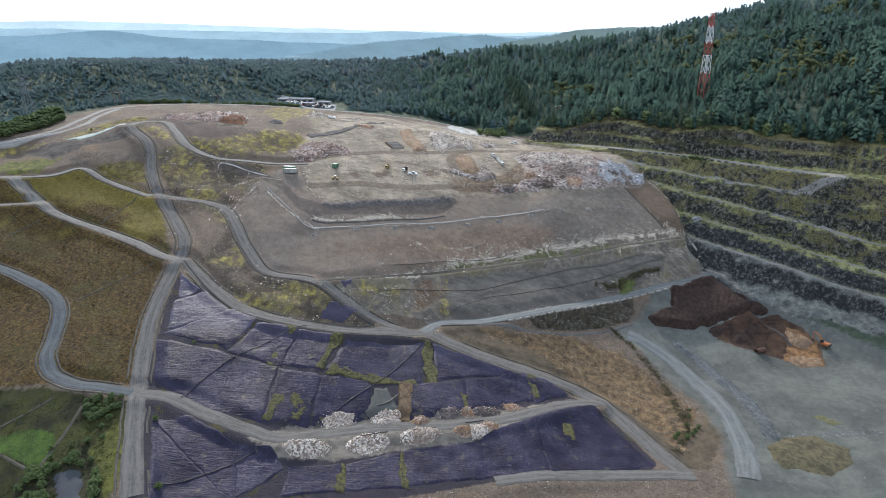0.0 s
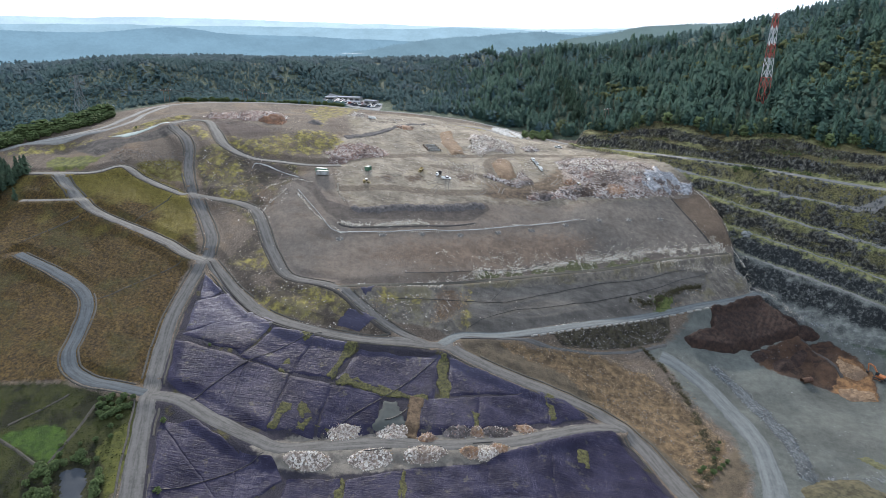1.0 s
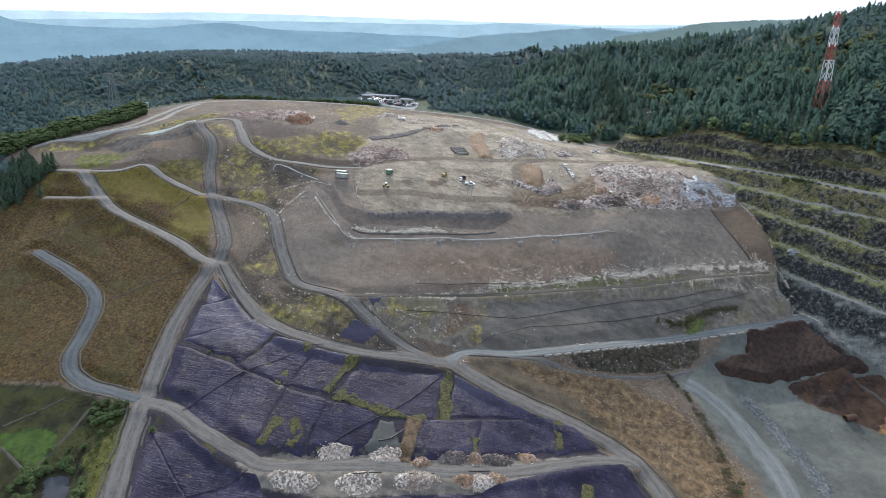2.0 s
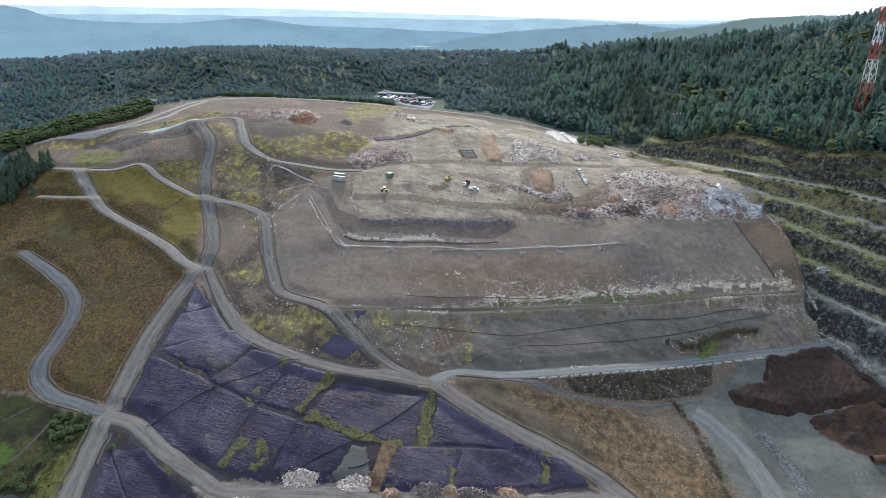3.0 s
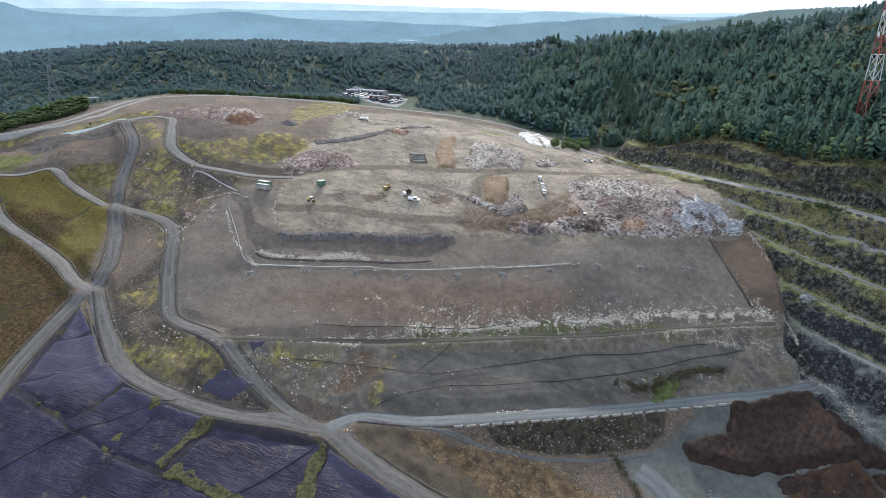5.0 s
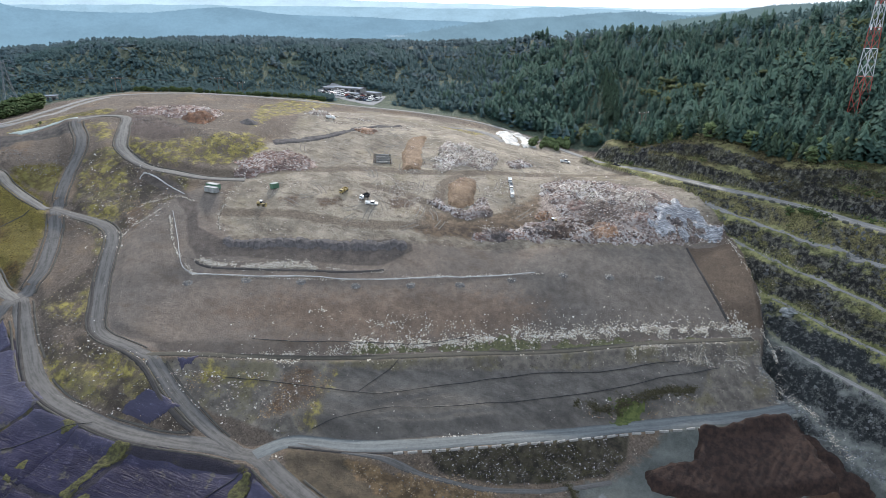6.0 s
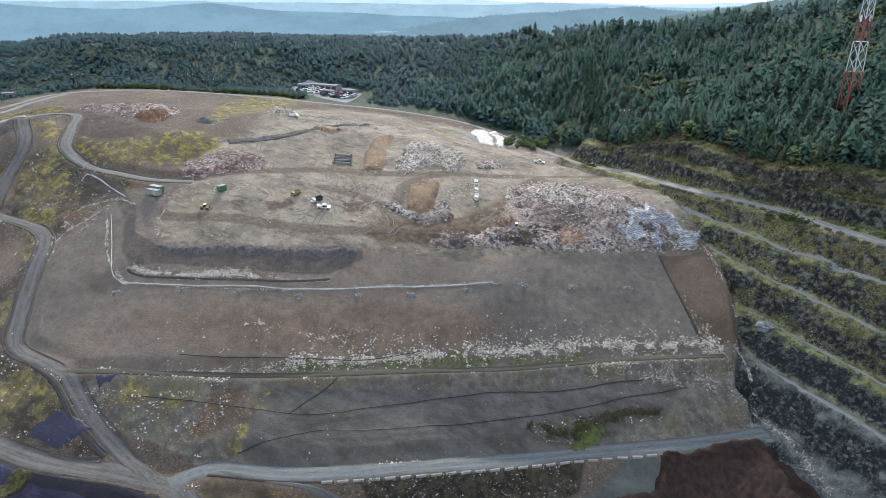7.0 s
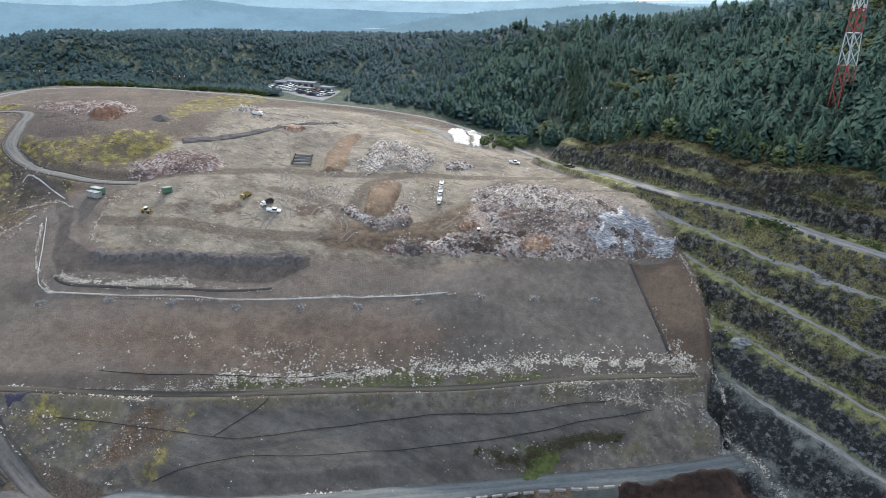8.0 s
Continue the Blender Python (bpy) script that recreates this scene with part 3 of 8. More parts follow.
    c = lay(c, "brown_face", specks(k.mix(k.ramp(k.noise(0.2, 6, 0.7), 0.35, 0.65), (0.098, 0.078, 0.067), (0.150, 0.116, 0.097)), 0.5, 0.85), 12.0, 22.0)
    c = lay(c, "old_cover", specks(cover, 0.38, 0.72), 1.5, 3.0)
    flat = k.mix(k.ramp(k.noise(0.06, 6, 0.65), 0.38, 0.6), (0.145, 0.132, 0.116), (0.250, 0.231, 0.204))
    flat = k.mix(k.math('MULTIPLY', k.ramp(k.noise(0.25, 5, 0.7, (1, 3.0, 1, 20)), 0.5, 0.7), 0.6), flat, (0.30, 0.288, 0.268))
    c = lay(c, "dark_sheet", specks(k.mix(k.ramp(k.noise(0.1, 6, 0.65, (1, 3, 1, 25)), 0.35, 0.65), (0.070, 0.069, 0.071), (0.112, 0.110, 0.110)), 0.55, 0.85), 1.5, 4.0)
    flat = k.mix(k.math('MULTIPLY', k.ramp(k.noise(0.045, 5, 0.6), 0.55, 0.66), 0.7), flat, (0.165, 0.150, 0.115))
    flat = k.mix(k.math('MULTIPLY', k.ramp(k.noise(0.14, 6, 0.75, (1, 2.2, 1, 24)), 0.53, 0.62), 0.7), flat, (0.085, 0.072, 0.06))
    c = lay(c, "work_flat", specks(flat, 0.42, 0.75, (0.45, 0.43, 0.40), (0.06, 0.05, 0.044)), 9.0, 15.0)
    wheel_marks = k.math('MULTIPLY', k.ramp(k.math('ADD', k.attr("worn"), k.math('MULTIPLY', k.math('SUBTRACT', n2, 0.5), 3.0)), -0.8, 0.8), 0.88)
    c = k.mix(wheel_marks, c, k.mix(k.ramp(k.noise(0.8, 5, 0.7, (1, 4, 1, 0)), 0.4, 0.6), (0.075, 0.062, 0.052), (0.135, 0.116, 0.098)))
    c = lay(c, "churned", k.mix(k.ramp(n2, 0.35, 0.65), (0.065, 0.05, 0.037), (0.15, 0.118, 0.09)), 6.0, 12.0)
    c = lay(c, "soil_apron", k.mix(k.ramp(k.noise(0.12, 6, 0.7), 0.35, 0.65), (0.052, 0.044, 0.034), (0.098, 0.082, 0.062)), 1.5, 4.0)
    c = lay(c, "soil", k.mix(k.ramp(n2, 0.35, 0.7), (0.062, 0.045, 0.028), (0.17, 0.124, 0.076)), 2.0, 6.0)
    quarry = k.mix(k.math("MULTIPLY", k.ramp(k.noise(0.02, 4, 0.5, (1, 2.5, 1, 30)), 0.5, 0.62), 0.45), k.mix(k.ramp(k.noise(0.04, 6), 0.35, 0.65), (0.064, 0.077, 0.082), (0.102, 0.117, 0.121)), (0.055, 0.063, 0.066))
    c = lay(c, "quarry", quarry, 4.0, 9.0)
    strips = k.mix(k.ramp(k.noise(0.10, 5), 0.56, 0.66), (0.022, 0.021, 0.034), k.mix(k.ramp(n2, 0.4, 0.6), (0.026, 0.026, 0.014), (0.058, 0.054, 0.022)))
    c = lay(c, "tarp_zone", strips, 1.0, 2.0)
    c = lay(c, "pad", k.mix(k.ramp(n2, 0.35, 0.65), (0.10, 0.097, 0.096), (0.155, 0.15, 0.147)), 1.5, 4.0)
    c = lay(c, "brown_strip", k.mix(k.ramp(n3, 0.35, 0.65), (0.078, 0.061, 0.05), (0.105, 0.083, 0.068)), 0.4, 0.6)
    c = lay(c, "berm", k.mix(k.ramp(n2, 0.35, 0.65), (0.06, 0.053, 0.053), (0.085, 0.076, 0.074)), 1.2, 2.0)
    c = lay(c, "dark_bank", k.mix(k.ramp(n2, 0.35, 0.65), (0.018, 0.017, 0.014), (0.06, 0.055, 0.042)), 1.0, 2.5)
    c = lay(c, "meadow", k.mix(k.ramp(n2, 0.35, 0.65), (0.018, 0.044, 0.004), (0.034, 0.072, 0.007)), 1.5, 3.0)
    c = lay(c, "verge", k.mix(k.ramp(n2, 0.35, 0.65), (0.044, 0.054, 0.012), (0.084, 0.094, 0.022)), 1.5, 4.0)
    c = lay(c, "green_west", k.mix(k.ramp(n2, 0.35, 0.65), (0.05, 0.06, 0.02), (0.11, 0.12, 0.035)), 2.0, 6.0)
    c = lay(c, "olive_west", k.mix(k.ramp(k.noise(0.3, 6, 0.7), 0.38, 0.62), (0.060, 0.048, 0.017), (0.118, 0.112, 0.035)), 2.0, 5.0)
    c = lay(c, "thicket", k.mix(k.ramp(n2, 0.35, 0.65), (0.012, 0.014, 0.007), (0.03, 0.033, 0.014)), 2.0, 4.0)
    c = lay(c, "dark_embankment", k.mix(k.ramp(n2, 0.35, 0.65), (0.04, 0.038, 0.04), (0.075, 0.07, 0.072)), 1.5, 3.0)
    c = lay(c, "scar", k.mix(k.ramp(n2, 0.35, 0.65), (0.04, 0.031, 0.025), (0.11, 0.083, 0.062)), 3.0, 7.0)
    c = lay(c, "dirt", k.mix(k.ramp(k.noise(0.07, 5), 0.4, 0.6), k.mix(k.ramp(n2, 0.4, 0.6), (0.018, 0.011, 0.009), (0.044, 0.026, 0.019)), (0.062, 0.037, 0.024)), 1.2, 5.0)
    c = lay(c, "orange_clay", k.mix(k.ramp(k.noise(0.22, 6, 0.7), 0.4, 0.6), (0.085, 0.05, 0.028), (0.21, 0.125, 0.065)), 1.0, 5.0)
    c = lay(c, "litter_ground", k.mix(k.ramp(n3, 0.35, 0.65), (0.12, 0.10, 0.095), (0.33, 0.29, 0.28)), 3.0, 8.0)
    mossy = k.mix(k.ramp(n2, 0.4, 0.62), (0.110, 0.098, 0.038), (0.260, 0.235, 0.078))
    c = lay(c, "brown_bits", k.mix(k.ramp(k.noise(0.5, 6, 0.8), 0.46, 0.60), grit, (0.085, 0.058, 0.040)), 3.0, 9.0)
    for nm in ("moss", "moss_far", "moss_west", "moss_bits"):
        c = lay(c, nm, k.mix(k.ramp(k.noise(0.22, 7, 0.78), 0.42, 0.56), grit, mossy), 4.0, 12.0)
    c = lay(c, "purple_slope", k.mix(k.ramp(n3, 0.35, 0.65), (0.052, 0.042, 0.041), (0.088, 0.071, 0.068)), 2.0, 4.0)
    # quarry wall: moss on what lies flat, dark stone on what stands
    geo = k.n.new("ShaderNodeNewGeometry")
    sep = k.n.new("ShaderNodeSeparateXYZ")
    k.l.new(geo.outputs["Normal"], sep.inputs[0])
    stone = k.mix(k.ramp(k.noise(0.5, 8, 0.75), 0.44, 0.70), (0.011, 0.012, 0.013), (0.17, 0.175, 0.165))
    talus = k.mix(k.ramp(k.noise(0.5, 8, 0.78), 0.47, 0.72), (0.014, 0.018, 0.022), (0.165, 0.182, 0.195))
    stone = k.mix(k.ramp(k.math('ADD', k.attr("weathered"), k.math('MULTIPLY', k.math('SUBTRACT', n2, 0.5), 0.8)), 0.45, 0.1), stone, talus)
    ledge = k.mix(k.ramp(n2, 0.35, 0.6), (0.062, 0.072, 0.030), (0.21, 0.22, 0.11))
    growth = k.mix(k.ramp(n3, 0.35, 0.65), (0.026, 0.03, 0.013), (0.17, 0.168, 0.08))
    stone = k.mix(k.math('MULTIPLY', k.ramp(k.noise(0.07, 7, 0.7, (1, 1, 2.2)), 0.50, 0.58), k.math('SUBTRACT', k.attr("weathered"), k.math('MULTIPLY', k.attr("overgrown"), 0.75))), stone, growth)
    ledge = k.mix(k.attr("quarry_foot"), ledge, k.mix(k.ramp(n2, 0.35, 0.65), (0.075, 0.088, 0.094), (0.15, 0.168, 0.175)))
    ledge = k.mix(k.math('MULTIPLY', k.attr("overgrown"), k.span(n1, 0.40, 0.56, 0.0, 0.75)), ledge, k.mix(k.ramp(n3, 0.35, 0.65), (0.030, 0.026, 0.016), (0.125, 0.102, 0.052)))
    wall = k.mix(k.ramp(k.math('ADD', sep.outputs[2], k.math('MULTIPLY', k.math('SUBTRACT', n3, 0.5), 0.5)), 0.60, 0.85), stone, ledge)
    wall = k.mix(k.math('MULTIPLY', k.attr("grassy_bank"), k.span(n2, 0.42, 0.56, 0.9, 0.05)), wall, k.mix(k.ramp(n3, 0.35, 0.65), (0.075, 0.074, 0.036), (0.20, 0.19, 0.105)))
    c = lay(c, "rock_wall", wall, 1.5, 2.0)
    fine = k.math('MULTIPLY', k.span(k.noise(2.4, 4, 0.8), 0.3, 0.7, 0.86, 1.14), k.math('MULTIPLY', k.span(k.noise(0.45, 5, 0.7), 0.3, 0.7, 0.80, 1.20), k.span(k.noise(0.09, 5, 0.65), 0.32, 0.68, 0.84, 1.16)))
    warm = k.n.new("ShaderNodeVectorMath")
    warm.operation = 'MULTIPLY'
    k.l.new(k.tint(c, fine), warm.inputs[0])
    warm.inputs[1].default_value = (1.09, 1.0, 0.87)
    c = warm.outputs[0]
    h = k.math('ADD', k.math('MULTIPLY', n3, 1.0), k.math('MULTIPLY', k.noise(5.0, 4, 0.7), 0.6))
    k.bump(h, 1.0, 0.55)
    return k.done(c)


def gravel_material(name, dark, light):
    """Driven gravel: two paler wheel tracks, darker loose edges, stains along the way."""
    k = Mat(name, 0.95)
    along = k.n.new("ShaderNodeCombineXYZ")
    k.l.new(k.math('MULTIPLY', k.attr("along"), 0.12), along.inputs[0])
    k.l.new(k.math('MULTIPLY', k.attr("across"), 5.0), along.inputs[1])
    streak = k.noise(1.0, 5, 0.65, vec=along.outputs[0])
    c = k.mix(k.ramp(k.math('ADD', k.math('MULTIPLY', streak, 0.65), k.math('MULTIPLY', k.noise(0.5, 5, 0.7), 0.35)), 0.38, 0.60), dark, light)
    side = k.math('ABSOLUTE', k.attr("across"))
    track = k.ramp(k.math('ABSOLUTE', k.math('SUBTRACT', side, 0.40)), 0.24, 0.06)
    c = k.mix(k.math('MULTIPLY', k.math('MULTIPLY', track, k.ramp(k.noise(0.06, 4), 0.35, 0.55)), 0.6), c, tuple(v * 1.2 for v in light))
    edge = k.ramp(k.math('ADD', side, k.math('MULTIPLY', k.math('SUBTRACT', k.noise(0.3, 5), 0.5), 0.5)), 0.72, 0.92)
    c = k.mix(k.math('MULTIPLY', edge, 0.85), c, tuple(v * 0.62 for v in dark))
    k.bump(k.noise(4, 4, 0.7), 0.6, 0.12)
    return k.done(k.tint(c, k.span(k.noise(1.2, 5, 0.8), 0.3, 0.7, 0.84, 1.16)))


M_GROUND = ground_material()
M_GRAVEL = gravel_material("gravel", (0.056, 0.053, 0.050), (0.096, 0.091, 0.086))
M_GRAVEL_DRY = gravel_material("dry_gravel", (0.082, 0.077, 0.071), (0.135, 0.127, 0.117))
M_GRAVEL_PALE = gravel_material("pale_gravel", (0.125, 0.12, 0.112), (0.20, 0.192, 0.18))
M_GRAVEL_DARK = gravel_material("dark_gravel", (0.03, 0.028, 0.022), (0.055, 0.05, 0.04))
M_GRAVEL_BLUE = gravel_material("blue_gravel", (0.038, 0.044, 0.049), (0.062, 0.070, 0.076))
M_GRAVEL_QUARRY = gravel_material("quarry_gravel", (0.075, 0.082, 0.083), (0.108, 0.116, 0.117))

# ---- ground sheet ----
nx, ny = len(gx), len(gy)
idx = np.arange(nx * ny).reshape(ny, nx)
quads = np.stack([idx[:-1, :-1], idx[:-1, 1:], idx[1:, 1:], idx[1:, :-1]], -1).reshape(-1, 4)
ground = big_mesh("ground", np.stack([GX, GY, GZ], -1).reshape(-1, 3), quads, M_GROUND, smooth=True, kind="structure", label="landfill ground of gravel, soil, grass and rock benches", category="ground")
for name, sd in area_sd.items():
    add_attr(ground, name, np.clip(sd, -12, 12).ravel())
WORN = [[(-98, 351), (-80, 357), (-60, 364), (-40, 376), (-18, 389), (8, 399), (33, 411), (60, 424), (90, 437), (112, 440)], [(30, 411), (18, 395), (17, 380), (24, 367), (42, 370), (62, 380), (67, 394), (66, 412), (72, 428)], [(-15, 372), (2, 374), (12, 371), (19, 363), (28, 364), (46, 369)], [(-60, 330), (-35, 338), (0, 346), (25, 356), (46, 366)]]
worn = np.full(GX.shape, -12.0)
for line in WORN:
    worn = np.maximum(worn, 2.6 - polyline_near(GX, GY, dense([(*q, 0) for q in line], 4.0))[0])
add_attr(ground, "worn", np.clip(worn, -12, 12).ravel())
add_attr(ground, "quarry_foot", 1 - smooth(N_, -17, -5).ravel())
add_attr(ground, "weathered", smooth(N_, -8, 6).ravel())
add_attr(ground, "grassy_bank", (smooth(N_, 13.5, 17) * (1 - smooth(N_, 22, 24))).ravel())
add_attr(ground, "overgrown", smooth(N_, 29, 33).ravel())
# share of haze mixed into the ground colour, by distance
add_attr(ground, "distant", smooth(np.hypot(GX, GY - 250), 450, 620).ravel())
add_attr(ground, "lush", (smooth(GX, -160, -125) * smooth(GY, 280, 305)).ravel() + 0.6 * (smooth(GX, -210, -190) * smooth(GY, 300, 318)).ravel() - 0.3 * (1 - smooth(GY, 230, 300).ravel()))


# ---- roads ----
def ribbon(name, line, half, material, lift=0.1, label="", cols=7, taper=1.0):
    p = dense(line, 2.0)
    t = np.gradient(p[:, :2], axis=0)
    t /= np.linalg.norm(t, axis=1, keepdims=True) + 1e-9
    side = np.c_[t[:, 1], -t[:, 0]]
    u = np.linspace(-1, 1, cols)
    half = half * np.linspace(1.0, taper, len(p))
    wl = half * (1 + 0.16 * lattice_noise(p[:, 0], p[:, 1], 14, 31, 4))
    wr = half * (1 + 0.16 * lattice_noise(p[:, 0], p[:, 1], 14, 33, 4))
    w = np.where(u[None, :] < 0, wl[:, None], wr[:, None])
    pos = p[:, None, :2] + side[:, None] * (u[None, :] * w)[..., None]
    z = ground_z(pos[..., 0], pos[..., 1]) + lift + 0.1 * (1 - abs(u)) - np.where(abs(u) > 0.99, 0.35, 0)
    v = np.concatenate([pos, z[..., None]], -1).reshape(-1, 3)
    i = np.arange(len(p) * cols).reshape(len(p), cols)
    f = np.stack([i[:-1, :-1], i[:-1, 1:], i[1:, 1:], i[1:, :-1]], -1).reshape(-1, 4)
    ob = big_mesh(name, v, f, material, smooth=True, kind="structure", label=label, category="road")
    add_attr(ob, "across", np.tile(u, len(p)))
    add_attr(ob, "along", np.repeat(np.r_[0, np.cumsum(np.linalg.norm(np.diff(p[:, :2], axis=0), axis=1))], cols))
    return ob


for name, (line, half) in ROADS.items():
    blue = name == "road_grass"
    stuff = M_GRAVEL_BLUE if blue else M_GRAVEL_PALE if name in ("road_upper", "road_far") else M_GRAVEL_DARK if name == "road_toe" else M_GRAVEL_QUARRY if name == "road_mid" else M_GRAVEL_DRY if name in ("road_top", "road_nw", "road_w", "road_w2") else M_GRAVEL
    ribbon(name, line, half, stuff, label="winding grey gravel haul road with wheel tracks", lift=0.1 + 0.012 * list(ROADS).index(name), taper=0.6 if name == "road_main" else 1.0)


def road_edges(name):
    """Broken windrows of loose dark gravel along both sides of a road, with gaps where other roads join."""
    p = dense(ROADS[name][0], 2.0)
    t = np.gradient(p[:, :2], axis=0)
    t /= np.linalg.norm(t, axis=1, keepdims=True) + 1e-9
    half = ROADS[name][1] * np.linspace(1.0, 0.6 if name == "road_main" else 1.0, len(p))
    for side, seed in ((-1, 31), (1, 33)):
        out = half * (1 + 0.16 * lattice_noise(p[:, 0], p[:, 1], 14, seed, 4)) + 0.25
        q = p[:, :2] + np.c_[t[:, 1], -t[:, 0]] * side * out[:, None]
        ok = lattice_noise(q[:, 0], q[:, 1], 24, 35 + side, 2) > -0.75
        for other, line in ROAD_LINES.items():
            if other != name:
                ok &= polyline_near(q[:, 0], q[:, 1], line)[0] > ROADS[other][1] + 1.2
        run = []
        for i in range(len(q) + 1):
            if i < len(q) and ok[i]:
                run.append(i)
                continue
            if len(run) > 5:
                e = q[run]
                ribbon("road_edge", np.c_[e, ground_z(e[:, 0], e[:, 1])], 0.5, M_WINDROW, lift=0.2, label="low windrow of dark loose gravel beside a haul road", cols=5)
            run = []


M_WINDROW = gravel_material("windrow_gravel", (0.030, 0.027, 0.023), (0.075, 0.068, 0.058))
for name in ("road_main", "road_east", "road_se", "road_nw", "road_grass", "road_bench", "road_top", "road_w2"):
    road_edges(name)


for n0, s0, s1 in ((16.2, 4, 128), (7.5, 26, 190), (-2.8, 50, 190), (-14.2, 64, 190)):
    s = np.linspace(s0, s1, 45)
    n = np.full(len(s), n0)
    for _ in range(20):      # the ledge moves with its face
        x, y = 119 + 0.768 * s + 0.640 * n, 395 - 0.640 * s + 0.768 * n
        n = 0.6 * n + 0.4 * (n0 - 0.9 * wall_wander(x, y))
    n = np.convolve(np.pad(n, 3, mode="edge"), np.ones(7) / 7, "valid")
    x, y = 119 + 0.768 * s + 0.640 * n, 395 - 0.640 * s + 0.768 * n
    ribbon("bench_track", np.c_[x, y, ground_z(x, y)], 1.1, M_GRAVEL_PALE, label="narrow pale gravel track along a quarry bench", lift=0.16, cols=5)


for nm, line, w in (("field_path", [(-124, 168), (-123, 177), (-122.4, 184), (-122, 193)], 1.3), ("field_path", [(-150, 178), (-141, 174), (-128, 167.5)], 1.3), ("field_path", [(-146, 181.7), (-139, 189), (-133, 196)], 0.9),
                    ("field_trail", [(-195, 272), (-188, 282), (-180, 291.5)], 0.7), ("field_trail", [(-148, 245), (-140, 253), (-122.5, 270.5)], 0.7), ("field_trail", [(-155, 295), (-149, 307), (-145, 315)], 0.7)):
    q = np.array(line, float)
    ribbon(nm, np.c_[q, ground_z(q[:, 0], q[:, 1])], w * 0.7, M_GRAVEL_DARK, label="narrow worn gravel path through rough grass", lift=0.06, cols=5)


# ---- purple cover sheets ----
def sheet_material():
    """Thin purple plastic in long fine wrinkles; their sky glints are put into the colour."""
    k = Mat("cover_sheet", 0.45)
    k.bsdf.inputs["Specular IOR Level"].default_value = 0.08
    base = k.mix(k.ramp(k.noise(0.09, 6, 0.65), 0.35, 0.65), (0.011, 0.0098, 0.022), (0.025, 0.0225, 0.043))
    # lilac sky sheen of the upper panels, painted into the base
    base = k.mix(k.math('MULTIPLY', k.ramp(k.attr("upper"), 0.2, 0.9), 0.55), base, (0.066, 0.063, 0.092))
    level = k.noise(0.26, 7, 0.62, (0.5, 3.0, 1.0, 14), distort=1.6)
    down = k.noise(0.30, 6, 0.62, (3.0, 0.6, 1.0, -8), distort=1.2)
    crease_glint = k.ramp(k.math('ABSOLUTE', k.math('SUBTRACT', level, 0.52)), 0.020, 0.0)
    pull_glint = k.ramp(k.math('ABSOLUTE', k.math('SUBTRACT', down, 0.5)), 0.016, 0.0)
    glint_area = k.ramp(k.math('ADD', k.noise(0.06, 5, 0.7), k.math('MULTIPLY', k.attr("upper"), 0.09)), 0.45, 0.62)
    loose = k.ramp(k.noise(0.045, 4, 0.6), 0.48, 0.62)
    # pale highlights along the wrinkles, painted into the base
    base = k.mix(k.math('MULTIPLY', k.math('MULTIPLY', k.math('MULTIPLY', crease_glint, k.ramp(k.noise(0.5, 5, 0.7), 0.46, 0.62)), glint_area), 0.38), base, (0.20, 0.19, 0.27))
    base = k.mix(k.math('MULTIPLY', k.math('MULTIPLY', pull_glint, loose), 0.34), base, (0.18, 0.17, 0.235))
    base = k.mix(k.math('MULTIPLY', k.ramp(k.noise(0.22, 6, 0.7), 0.58, 0.68), 0.75), base, (0.066, 0.060, 0.046))
    k.bump(k.math('ADD', level, k.math('MULTIPLY', down, 0.5)), 0.7, 0.5)
    return k.done(base)


M_SHEET = sheet_material()
rsheet = np.random.RandomState(4)
for order, quad in enumerate(PANELS.values()):
    q = np.array(quad)
    q = q.mean(0) + (q - q.mean(0)) * 1.13
    n = 26
    u, v = np.meshgrid(np.linspace(0, 1, n), np.linspace(0, 1, n))
    pos = (q[0] * (1 - u[..., None]) + q[1] * u[..., None]) * (1 - v[..., None]) + (q[3] * (1 - u[..., None]) + q[2] * u[..., None]) * v[..., None]
    wob = 0.7 * np.stack([lattice_noise(pos[..., 0], pos[..., 1], 7, 41, 3), lattice_noise(pos[..., 0], pos[..., 1], 7, 42, 3)], -1)
    pos = pos + wob
    rim = np.minimum(np.minimum(u, 1 - u), np.minimum(v, 1 - v)) < 0.01
    z = ground_z(pos[..., 0], pos[..., 1]) + 0.24 + 0.035 * (order % 4) + 0.10 * lattice_noise(pos[..., 0], pos[..., 1], 2.5, 43, 2) - 0.34 * rim
    i = np.arange(n * n).reshape(n, n)
    f = np.stack([i[:-1, :-1], i[1:, :-1], i[1:, 1:], i[:-1, 1:]], -1).reshape(-1, 4)
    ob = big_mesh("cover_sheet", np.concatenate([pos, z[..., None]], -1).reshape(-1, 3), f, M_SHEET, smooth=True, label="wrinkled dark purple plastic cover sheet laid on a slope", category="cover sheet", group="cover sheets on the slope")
    # strength of the painted sky sheen, more for panels uphill
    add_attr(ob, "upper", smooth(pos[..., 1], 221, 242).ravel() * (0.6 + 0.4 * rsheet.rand()))

